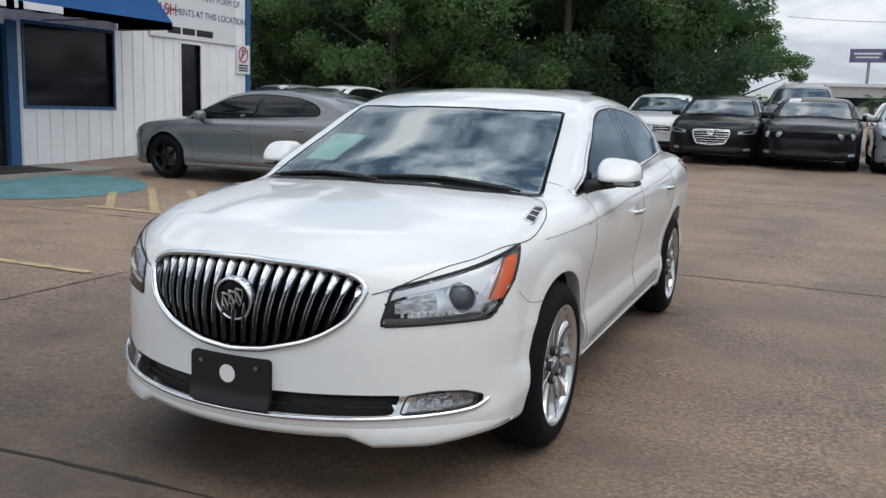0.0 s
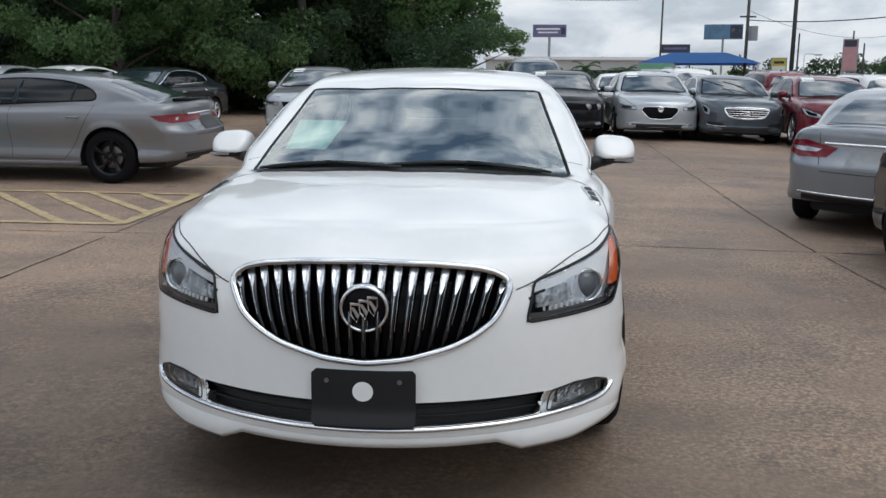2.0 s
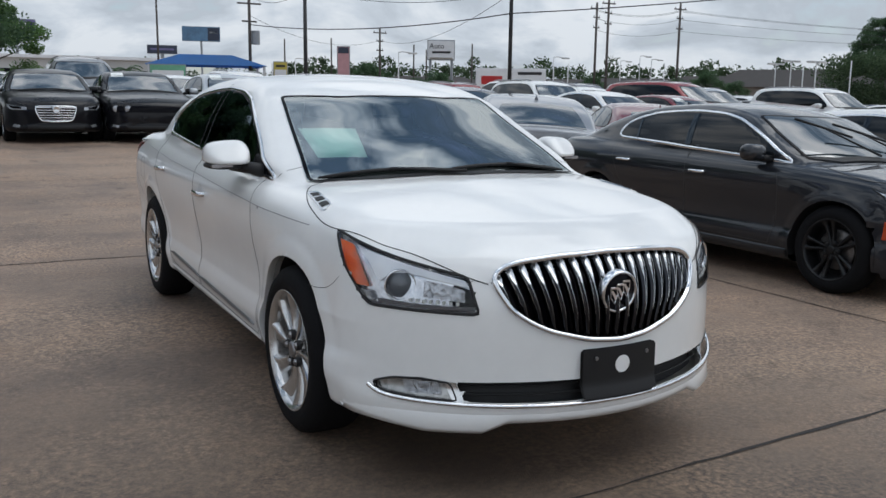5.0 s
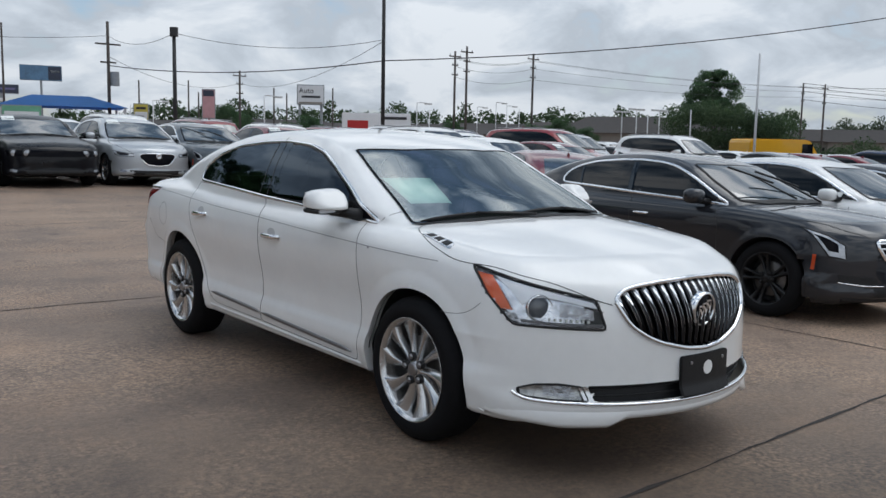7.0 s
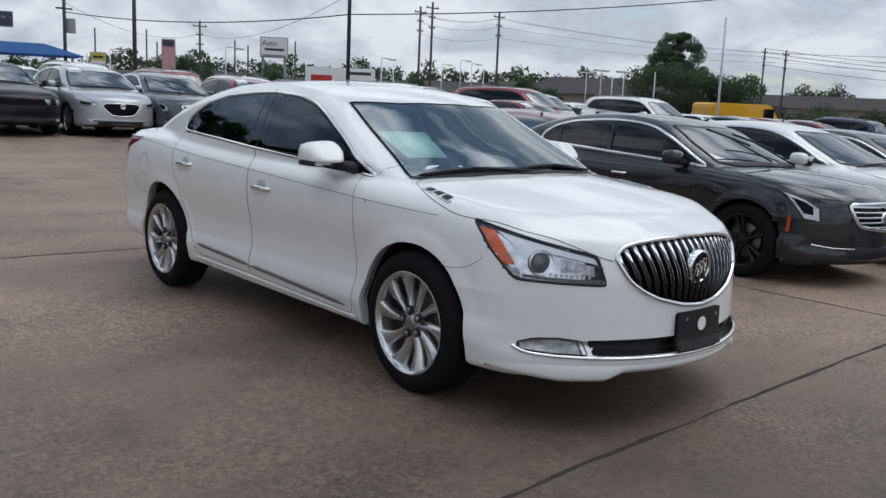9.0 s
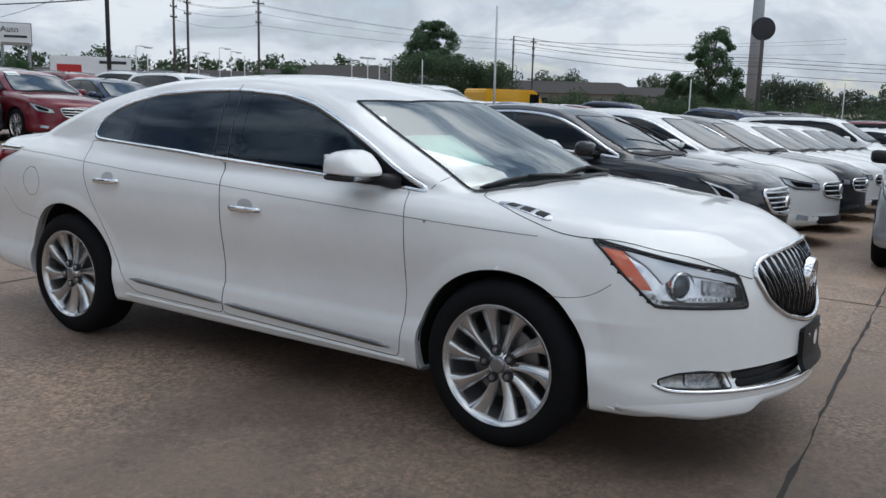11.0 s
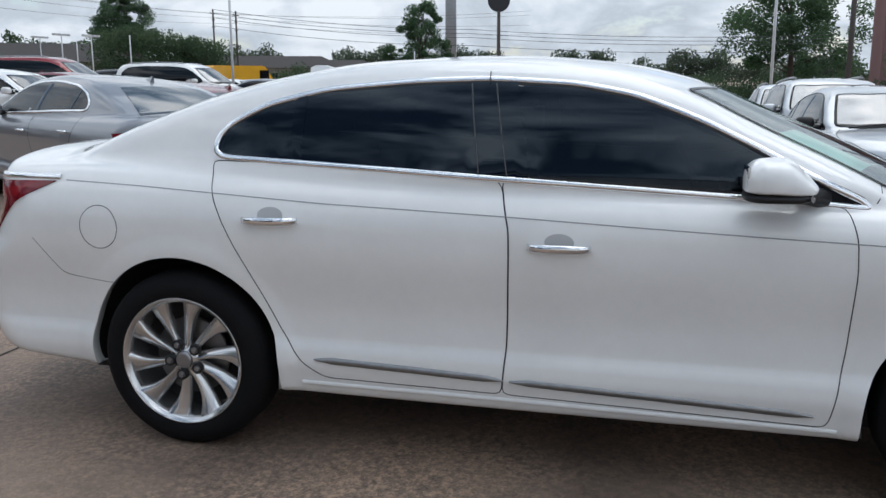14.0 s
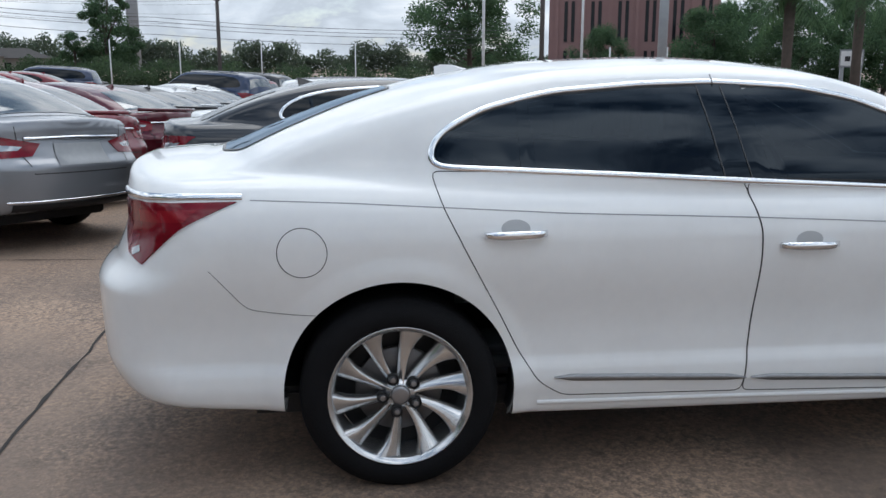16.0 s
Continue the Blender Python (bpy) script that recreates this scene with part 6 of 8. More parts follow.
def build_cars():
    wide = [(0, 0.74), (0.40, 0.73), (0.46, 0.68), (0.42, 0.58), (0, 0.55)]
    tall = [(0, 0.74), (0.36, 0.73), (0.34, 0.60), (0.27, 0.45), (0, 0.43)]
    sport_shape = scaled(4.64, 1.81, 1.43, 2.78, arch=0.375, low=-0.04, square=0.35)
    sport_face = dict(lamps="tall", grille=[(0, 0.775), (0.47, 0.765), (0.45, 0.70), (0.36, 0.57), (0, 0.53)], frame=0.034, bars=5, chrome=True)
    a = place(parked_car("sedan", "dark grey sports sedan with black wheels and chrome window trim", sport_shape, P_CHAR, 2, alloy=DARKALLOY, dark=True, spokes=10, style="pair", mirror_mat=P_CHAR, badge=(0.05, 0.65), **sport_face), 4.50, 0.90, 0.5)
    mid = scaled(4.87, 1.83, 1.48, 2.80, arch=0.375)
    mid_car = parked_car("sedan", "white sedan with chrome window line beside the dark sedan", mid, WHITE, 1, lamps="slim", grille=wide, frame=0.02, bars=3, chrome=True, sheet=(1, WHITEPAPER), badge=(0.06, 0.66))
    place(mid_car, 6.98, 0.95, 0)
    recolour(mid_car, 9.05, 0.95, 0, P_CHAR, "charcoal sedan parked in a tight row")
    suv = parked_car("suv", "white compact suv with roof rails in the row", scaled(4.65, 1.84, 1.70, 2.70, roof=SUV_ROOF, deck=SUV_DECK, tail=SUV_TAIL, arch=0.40, low=0.03), WHITE, 1, dlo=SUV_DLO, lamps="slant", grille=wide, frame=0.025, bars=3, rails=True, radius=0.36, rim=0.24, category="suv")
    place(suv, 19.2, 0.95, 0)
    recolour(mid_car, 11.2, 0.95, 0, WHITE, "white sedan further along the row")
    recolour(mid_car, 13.3, 1.0, 0, WHITE, "white sedan further along the row")
    recolour(mid_car, 15.4, 1.0, 0, WHITE, "white sedan further along the row")
    recolour(mid_car, 17.3, 1.0, 0, P_SILVER, "silver sedan further along the row")
    recolour(mid_car, 21.4, 1.1, 0, P_SILVER, "silver sedan at the end of the row")
    # row with tails towards the white sedan
    steel_car = parked_car("sedan", "silver-grey sedan seen from behind with dark red lamps", scaled(4.89, 1.85, 1.465, 2.776, arch=0.375), paint("steel", (0.26, 0.272, 0.295), metal=0.5), 2, lamps="slim", grille=wide, frame=0.03, bars=2, chrome=True, rear_plate=True, spokes=10, style="pair", alloy=ALLOY,
                     tail=[(0.83, 1.98, 0.93), (0.82, 2.12, 0.82), (0.76, 2.33, 0.78), (0.50, 2.46, 0.80), (0.44, 2.47, 0.90), (0.70, 2.32, 0.96)])
    place(steel_car, 5.18, 5.9, 150)
    sporty = parked_car("sedan", "dark red sedan with sloping tail", scaled(4.75, 1.85, 1.43, 2.78, arch=0.375), P_RED, 1, lamps="slim", grille=wide, bars=3, frame=0.02, spoiler=True, spokes=5)
    place(sporty, 7.65, 6.25, 150)
    recolour(sporty, 10.8, 6.0, 150, P_MAROON, "maroon sedan with sloping tail")
    recolour(sporty, 13.5, 6.0, 150, P_BLACK, "black sedan seen from behind")
    recolour(sporty, 16.2, 6.0, 150, P_SILVER, "silver sedan seen from behind")
    recolour(sporty, 18.9, 6.0, 150, P_CHAR, "charcoal sedan seen from behind")
    recolour(sporty, 21.6, 6.0, 150, WHITE, "white sedan seen from behind")
    # cars facing the walk, south of the row
    comp = parked_car("sedan", "silver compact sedan with large clear headlights", scaled(4.55, 1.78, 1.47, 2.70, arch=0.365), P_SILVER, 2, lamps="slant", grille=wide, frame=0.018, bars=2, mirror_mat=BLACK, spokes=10)
    place(comp, 6.95, -2.78, -87)
    recolour(suv, 11.6, -3.0, -88, P_SILVER, "silver suv facing the aisle with price sheet")
    recolour(mid_car, 24.5, -1.6, 92, WHITE, "white sedan seen from behind at the end of the aisle")
    recolour(suv, 16.2, -3.1, -90, P_SILVER, "silver suv behind another suv")
    # grey muscle sedan beside the office
    long_shape = scaled(5.26, 1.90, 1.48, 3.10, arch=0.405, square=0.6)
    long_kw = dict(lamps="slim", grille=[(0, 0.74), (0.46, 0.73), (0.40, 0.60), (0, 0.58)], spoiler="black", intake=[(0.62, 0.46), (0.5, 0.28), (-0.5, 0.28), (-0.62, 0.46)], radius=0.36, rim=0.245)
    grey_car = place(parked_car("sedan", "grey muscle sedan with black wheels parked beside the office", long_shape, paint("gunmetal", (0.21, 0.214, 0.226), metal=0.5), 2, alloy=DARKALLOY, dark=True, spokes=5,
                tail=[(0.86, 2.02, 0.93), (0.85, 2.14, 0.86), (0.80, 2.34, 0.83), (0.55, 2.47, 0.84), (0.30, 2.50, 0.86), (0.30, 2.50, 0.93), (0.70, 2.36, 0.95)], **long_kw), -6.42, 7.35, -92)
    # the row to the north, noses towards the walk
    far_grey_car = place(parked_car("sedan", "silver muscle sedan with black grille facing the lot", long_shape, P_SILVER, 1, alloy=GREYALLOY, spokes=10, sheet=(-1, WHITEPAPER), **long_kw), -3.95, 15.4, 4)
    row_car = recolour(mid_car, -2.05, 18.4, 2, WHITE, "white sedan with chrome grille bars and black bracket")
    black_car = place(parked_car("sedan", "black sedan with large chrome-framed grille", scaled(4.93, 1.87, 1.46, 2.91, arch=0.38), P_BLACK, 1, lamps="slim", grille=tall, frame=0.03, bars=6, chrome=True, spokes=10, badge=(0.07, 0.68)), -0.35, 16.2, 0)
    coupe_car = place(parked_car("coupe", "black muscle coupe with round lamps facing the lot", scaled(5.02, 1.92, 1.46, 2.95, roof=COUPE_ROOF, arch=0.405, square=1.0), P_BLACK, 1, dlo=COUPE_DLO, doors=2, lamps="round", grille=[(0, 0.76), (0.84, 0.75), (0.82, 0.64), (0, 0.63)], alloy=DARKALLOY, dark=True, spokes=5, sheet=(-1, WHITEPAPER), radius=0.36, rim=0.25), 1.55, 16.1, -1)
    hatch_car = place(parked_car("hatchback", "silver hatchback with dark five-point grille facing the lot", scaled(4.47, 1.80, 1.46, 2.70, roof=HATCH_ROOF, arch=0.37), P_SILVER, 1, lamps="slim", grille=[(0, 0.73), (0.34, 0.72), (0.40, 0.66), (0.24, 0.48), (0, 0.46)], frame=0.02, bars=0, sheet=(-1, WHITEPAPER), spokes=10, badge=(0.06, 0.67)), 3.55, 15.9, 0)
    cg = recolour(a, 5.3, 15.9, 0, paint("slate", (0.07, 0.085, 0.10), metal=0.4), "slate grey sedan with chrome grille bars")
    hy = place(parked_car("sedan", "red sedan with large chrome barred grille", scaled(4.85, 1.86, 1.47, 2.80, arch=0.375), P_RED, 1, lamps="slant", grille=[(0, 0.75), (0.44, 0.72), (0.36, 0.55), (0, 0.53)], frame=0.02, bars=4, sheet=(-1, WHITEPAPER), spokes=10), 7.2, 15.1, -3)
    coupe2 = recolour(black_car, -8.6, 16.9, -12, paint("ink", (0.02, 0.024, 0.03), metal=0.3), "dark sedan parked under the trees")
    recolour(mid_car, -11.0, 17.2, -10, WHITE, "white sedan parked under the trees")
    recolour(mid_car, -13.2, 17.6, -10, P_SILVER, "pale sedan parked under the trees")
    recolour(sporty, 10.0, 15.8, -3, P_BLUE, "dark blue sedan in the far row")
    recolour(suv, 12.3, 15.6, -3, WHITE, "white suv in the far row")
    # one white sports sedan, red sedan and red suv across the drive
    recolour(mid_car, 12.7, 13.3, 0, WHITE, "white sedan with dark grille across the drive", "sedan")
    recolour(hy, 15.0, 13.2, 0, P_RED, "red sedan across the drive")
    van = parked_car("suv", "boxy suv behind the sedans", scaled(5.1, 1.98, 1.88, 2.95, roof=SUV_ROOF, deck=SUV_DECK, tail=SUV_TAIL, arch=0.42, low=0.05, square=0.6), P_ORANGE, 0, dlo=SUV_DLO, lamps="slant", grille=wide, bars=2, rails=True, radius=0.38, rim=0.25, category="suv")
    place(van, 17.0, 15.4, 12)
    recolour(van, 22.0, 14.2, 0, WHITE, "white boxy suv across the drive")
    # far rows
    plain_sedan = place(parked_car("sedan", "white sedan in the far rows", scaled(4.8, 1.83, 1.47, 2.78), WHITE, 0, lamps="slim", grille=wide, bars=0), 20.0, 20.2, 0)
    plain_suv = place(parked_car("suv", "white suv in the far rows", scaled(4.7, 1.86, 1.70, 2.70, roof=SUV_ROOF, deck=SUV_DECK, tail=SUV_TAIL, arch=0.40, low=0.03), WHITE, 0, dlo=SUV_DLO, grille=wide, rails=True, radius=0.36, rim=0.24, category="suv"), 17.2, 20.0, 0)
    far = [("sedan", plain_sedan), ("sedan", plain_sedan), ("suv", plain_suv), ("suv", van)]
    paints = [(WHITE, "white"), (P_SILVER, "silver"), (P_CHAR, "charcoal"), (P_BLACK, "black"), (WHITE, "white"), (P_RED, "red"), (P_BLUE, "navy blue"), (P_GREY, "grey"), (P_SILVER, "silver")]
    rnd = random.Random(11)
    rows = [(23.0, 20, 2.7, 10, 0), (24.3, 6.0, 2.7, 8, 150), (29, 26, 2.6, 8, 0), (26, 0.5, 2.6, 6, 0), (6.0, 24.0, 2.6, 6, 180), (-1.5, 22.5, 2.6, 3, 0), (27, 14.0, 2.6, 5, 180)]
    for x0, y0, dx, n, turn in rows:
        for k in range(n):
            kind, src = far[rnd.randrange(len(far))]
            col, word = paints[rnd.randrange(len(paints))]
            c = recolour(src, x0 + dx * k + rnd.uniform(-0.2, 0.2), y0 + rnd.uniform(-0.5, 0.5), turn + rnd.uniform(-3, 3), col, word + " " + kind + " parked in a far row", kind)
            c["group"] = "cars in the far rows"


build_cars()
for w in _wheels.values():
    for o in (*w.children_recursive, w):
        bpy.data.objects.remove(o)

# ---------------------------------------------------------------- office, trees and distance
def toward(az, dist, eye=(-3.4, -4.7)):
    a = radians(az)
    return eye[0] + dist * math.sin(a), eye[1] + dist * math.cos(a)


def lettering(text, size, material, parent, m, name="lettering"):
    c = bpy.data.curves.new(name, "FONT")
    c.body, c.size, c.extrude, c.align_x, c.align_y = text, size, 0.002, "CENTER", "CENTER"
    c.materials.append(material)
    ob = new(name, c)
    ob.parent = parent
    ob.matrix_local = m
    return ob


SIDING = shader("white_siding", (0.88, 0.89, 0.90), rough=0.55, vary=0.06, scale=1.5, bump=0.05, bump_scale=40)
BLUETRIM = shader("blue_trim", (0.035, 0.11, 0.24), rough=0.5, vary=0.12, scale=6)
AWNING = shader("blue_canvas", (0.028, 0.15, 0.42), rough=0.7, vary=0.12, scale=5, bump=0.1, bump_scale=200)
SIGNWHITE = shader("sign_white", (0.74, 0.75, 0.77), rough=0.5, vary=0.05, scale=4)
SIGNBLACK = shader("sign_black", (0.02, 0.02, 0.025), rough=0.5)
SIGNRED = shader("sign_red", (0.45, 0.02, 0.02), rough=0.5)
NAVY = shader("sign_navy", (0.03, 0.04, 0.16), rough=0.5)
WINDOWDARK = shader("office_window", (0.012, 0.013, 0.016), rough=0.08, spec=0.25)
KERB = shader("kerb_concrete", (0.30, 0.28, 0.25), rough=0.85, vary=0.2, scale=4, bump=0.2, bump_scale=60)


def build_office():
    x, y0, y1, h, zb = -11.2, -4.0, 13.15, 5.2, 0.10
    wall = tagged(new("wall_office"), "white ribbed metal office wall with blue trim", "wall", kind="structure")
    openings = [(6.60, 8.70, 1.18, 2.60), (10.70, 11.36, 0.95, 2.57), (4.9, 6.25, zb, 2.55)]
    ys = sorted({y0, y1, *(a for o in openings for a in o[:2])})
    zs = sorted({0.0, h, *(b for o in openings for b in o[2:])})
    for ya, yb in zip(ys, ys[1:]):
        za = 0.0
        holes = sorted((o[2], o[3]) for o in openings if o[0] <= ya + 1e-6 and o[1] >= yb - 1e-6)
        for lo, hi in holes + [(h, h)]:
            if lo - za > 0.02:
                part("wall_panel", box(x - 0.2, x, ya, yb, za, lo), SIDING, wall)
            za = hi
    k = y0 + 0.15
    while k < y1 - 0.1:
        spans, za = [], 0.12
        for o in sorted((o for o in openings if o[0] - 0.05 < k < o[1] + 0.05), key=lambda o: o[2]):
            spans.append((za, o[2] - 0.06))
            za = o[3] + 0.06
        spans.append((za, h))
        for a, b in spans:
            if b - a > 0.1:
                part("rib", box(x, x + 0.022, k - 0.018, k + 0.018, a, b, 0.006), SIDING, wall)
        k += 0.305
    back = part("wall_side", box(x - 9, x - 0.2, y1 - 0.2, y1, 0, h), SIDING, wall)
    part("wall_back", box(x - 9.2, x - 9, y0, y1, 0, h), SIDING, wall)
    part("wall_south", box(x - 9, x - 0.2, y0, y0 + 0.2, 0, h), SIDING, wall)
    part("roof", box(x - 9.4, x + 0.15, y0 - 0.15, y1 + 0.12, h, h + 0.25), BLUETRIM, wall, "blue metal roof edge")
    part("corner_trim", box(x - 0.05, x + 0.045, y1 - 0.12, y1 + 0.045, 0, h, 0.01), BLUETRIM, wall, "blue corner trim")
    part("base_trim", box(x, x + 0.03, y0, y1, 0.0, 0.13), KERB, wall)
    for nm, (a, b, lo, hi) in (("window_1", openings[0]), ("window_2", openings[1])):
        w = tagged(new(nm), "dark office window in a blue frame" if nm == "window_1" else "narrow dark window", "window", kind="structure")
        part("pane", box(x - 0.09, x - 0.07, a, b, lo, hi), WINDOWDARK, w, "dark tinted pane")
        t = 0.055
        for bx in ((a - t, b + t, hi, hi + t), (a - t, b + t, lo - t, lo), (a - t, a, lo, hi), (b, b + t, lo, hi)):
            part("window_frame", box(x - 0.1, x + 0.03, bx[0], bx[1], bx[2], bx[3], 0.006), BLUETRIM if nm == "window_1" else SIDING, w, "blue painted frame" if nm == "window_1" else "")
    d = tagged(new("door_1"), "dark glass office door in a blue frame", "door", kind="structure")
    part("door_leaf", box(x - 0.10, x - 0.06, 4.95, 6.20, zb, 2.50), WINDOWDARK, d)
    part("door_frame", box(x - 0.1, x + 0.05, 6.22, 6.44, 0.0, 2.62, 0.006), BLUETRIM, d, "blue painted frame")
    part("door_frame", box(x - 0.1, x + 0.05, 4.75, 4.93, 0.0, 2.62, 0.006), BLUETRIM, d, "blue painted frame")
    part("door_handle", tube([(x - 0.03, 5.05, 1.0), (x + 0.02, 5.05, 1.02), (x + 0.02, 5.05, 1.35), (x - 0.03, 5.05, 1.37)], 0.012), CHROME, d)
    walk_ = tagged(part("pavement", box(x, x + 1.5, y0, 9.4, 0.0, 0.125, 0.02), KERB), "raised concrete walk along the office", "pavement", kind="structure")
    mat_ = tagged(part("door_mat", box(x + 0.15, x + 1.35, 4.9, 6.3, 0.125, 0.14), shader("mat_rubber", (0.02, 0.02, 0.022), rough=0.9, vary=0.3, scale=30)), "black rubber door mat on the walk", "mat")
    # awning
    aw = tagged(new("awning"), "blue canvas awning with white lettering over the window", "awning")
    ya, yb, out = 1.5, 8.84, 1.38
    bm = bmesh.new()
    top0, edge, low = 4.45, 2.80, 2.66
    prof = [(x + 0.03, top0), (x + out, edge), (x + out, low)]
    n = 40
    rows = [[bm.verts.new((px, ya + (yb - ya) * i / n, pz + (0.012 * math.sin(i * 2.1) if pz == low else 0))) for px, pz in prof] for i in range(n + 1)]
    for a, b in zip(rows, rows[1:]):
        for j in range(2):
            bm.faces.new((a[j], b[j], b[j + 1], a[j + 1]))
    for r in (rows[0], rows[-1]):
        bm.faces.new((r[0], r[1], r[2], bm.verts.new((x + 0.03, r[0].co.y, low))))
    bmesh.ops.solidify(bm, geom=bm.faces[:], thickness=0.012)
    part("canvas", bm, AWNING, aw, "blue canvas")
    for yy in np.linspace(ya + 0.03, yb - 0.03, 5):
        part("awning_bar", tube([(x + 0.03, yy, top0 - 0.03), (x + out - 0.02, yy, edge - 0.03), (x + out - 0.02, yy, low + 0.02), (x + 0.03, yy, low + 0.02)], 0.014, 6), GREYALLOY, aw)
    for k, (a, b) in enumerate(((4.6, 5.1), (5.25, 5.32), (5.42, 6.2))):
        part("unreadable_writing", box(x + out + 0.004, x + out + 0.010, a, b, 2.685, 2.80), SIGNWHITE, aw)
    slope = math.degrees(math.atan2(top0 - edge, out))
    m = pose(x + 0.86, 6.3, 3.42, 0, 0, 90) @ pose(0, 0, 0, 90 - (90 - slope) + 0, 0, 0)
    lettering("CO.", 0.50, SIGNWHITE, aw, m @ pose(1.0, 0, 0.012))
    part("unreadable_writing", box(-1.6, 0.3, -0.16, 0.16, 0.008, 0.014), SIGNWHITE, aw).matrix_local = m
    # wall sign
    sg = tagged(new("sign"), "white wall sign with blue and red payment notice", "sign")
    part("sign_panel", box(x + 0.022, x + 0.05, 9.72, 12.60, 2.66, 4.6, 0.006), SIGNWHITE, sg)
    face = lambda y, z: pose(x + 0.053, y, z, 90, 0, 90)
    lettering("WE DO NOT ACCEPT ANY FORM OF", 0.205, NAVY, sg, face(11.05, 3.60))
    lettering("CASH", 0.34, SIGNRED, sg, face(10.12, 3.23))
    lettering("PAYMENTS AT THIS LOCATION", 0.20, NAVY, sg, face(11.55, 3.22))
    for a, b in ((10.25, 10.66), (10.72, 11.13), (11.19, 11.75)):
        part("unreadable_writing", box(x + 0.05, x + 0.054, a, b, 2.76, 2.90), SIGNBLACK, sg)
    # no parking plate
    npk = tagged(new("no_parking_sign"), "white no-parking plate with a red ring on the corner", "sign")
    part("plate", box(x + 0.046, x + 0.056, 12.62, 13.14, 2.02, 2.70, 0.004), SIGNWHITE, npk)
    ring = lathe([(0, 0.19), (0.006, 0.19), (0.006, 0.155), (0, 0.155)], 32)
    bmesh.ops.translate(ring, verts=ring.verts, vec=(x + 0.057, 12.88, 2.47))
    part("ring", ring, SIGNRED, npk)
    lettering("P", 0.32, SIGNBLACK, npk, pose(x + 0.059, 12.88, 2.47, 90, 0, 90))
    part("slash", tube([(x + 0.060, 12.76, 2.36), (x + 0.060, 13.0, 2.58)], 0.014, 6), SIGNRED, npk)
    for z in (2.22, 2.16, 2.10):
        part("unreadable_writing", box(x + 0.056, x + 0.059, 12.70, 13.06, z - 0.018, z + 0.018), SIGNBLACK, npk)


build_office()


def leaf_shader(name, colour, spread=0.5):
    m = bpy.data.materials.new(name)
    m.use_nodes = True
    nt = m.node_tree
    n, link = nt.nodes.new, nt.links.new
    b = nt.nodes["Principled BSDF"]
    b.inputs["Roughness"].default_value, b.inputs["Specular IOR Level"].default_value = 0.9, 0.08
    b.inputs["Subsurface Weight"].default_value = 0.0
    geo, co, no = n("ShaderNodeNewGeometry"), n("ShaderNodeTexCoord"), n("ShaderNodeTexNoise")
    no.inputs["Scale"].default_value = 0.7
    link(co.outputs["Object"], no.inputs["Vector"])
    mad = n("ShaderNodeMath")
    mad.operation = "MULTIPLY_ADD"
    link(geo.outputs["Random Per Island"], mad.inputs[0])
    mad.inputs[1].default_value = 0.6
    link(no.outputs["Fac"], mad.inputs[2])
    r = n("ShaderNodeValToRGB")
    e = r.color_ramp.elements
    e[0].position, e[0].color = 0.35, (*(c * (1 - spread) for c in colour), 1)
    e[1].position, e[1].color = 1.0, (colour[0] * (1 + spread) * 1.15, colour[1] * (1 + spread), colour[2] * (1 + spread * 0.5), 1)
    link(mad.outputs[0], r.inputs["Fac"]), link(r.outputs["Color"], b.inputs["Base Color"])
    thin, mix, out = n("ShaderNodeBsdfTranslucent"), n("ShaderNodeMixShader"), nt.nodes["Material Output"]
    warm = n("ShaderNodeVectorMath")
    warm.operation = "MULTIPLY"
    warm.inputs[1].default_value = (1.1, 1.38, 0.95)
    link(r.outputs["Color"], warm.inputs[0]), link(warm.outputs[0], thin.inputs["Color"])
    mix.inputs["Fac"].default_value = 0.42
    link(b.outputs[0], mix.inputs[1]), link(thin.outputs[0], mix.inputs[2]), link(mix.outputs[0], out.inputs["Surface"])
    return m


LEAF = leaf_shader("dark_leaves", (0.062, 0.106, 0.076), 0.40)
LEAF2 = leaf_shader("green_leaves", (0.100, 0.170, 0.092), 0.45)
HEDGE = leaf_shader("hedge_leaves", (0.056, 0.084, 0.060), 0.3)
BARK = shader("bark", (0.075, 0.06, 0.05), rough=0.9, vary=0.35, scale=6, bump=0.5, bump_scale=25)
WOODPOLE = shader("pole_wood", (0.075, 0.065, 0.06), rough=0.85, vary=0.25, scale=5)
DARKPOLE = shader("pole_dark", (0.025, 0.025, 0.027), rough=0.6, vary=0.15, scale=4)
WHITEPOLE = shader("pole_white", (0.55, 0.56, 0.57), rough=0.5, vary=0.1, scale=4)
GALV = shader("galvanised_steel", (0.30, 0.32, 0.34), rough=0.5, metal=0.3, vary=0.15, scale=3)
WIRE = shader("wire", (0.06, 0.06, 0.065), rough=0.7)


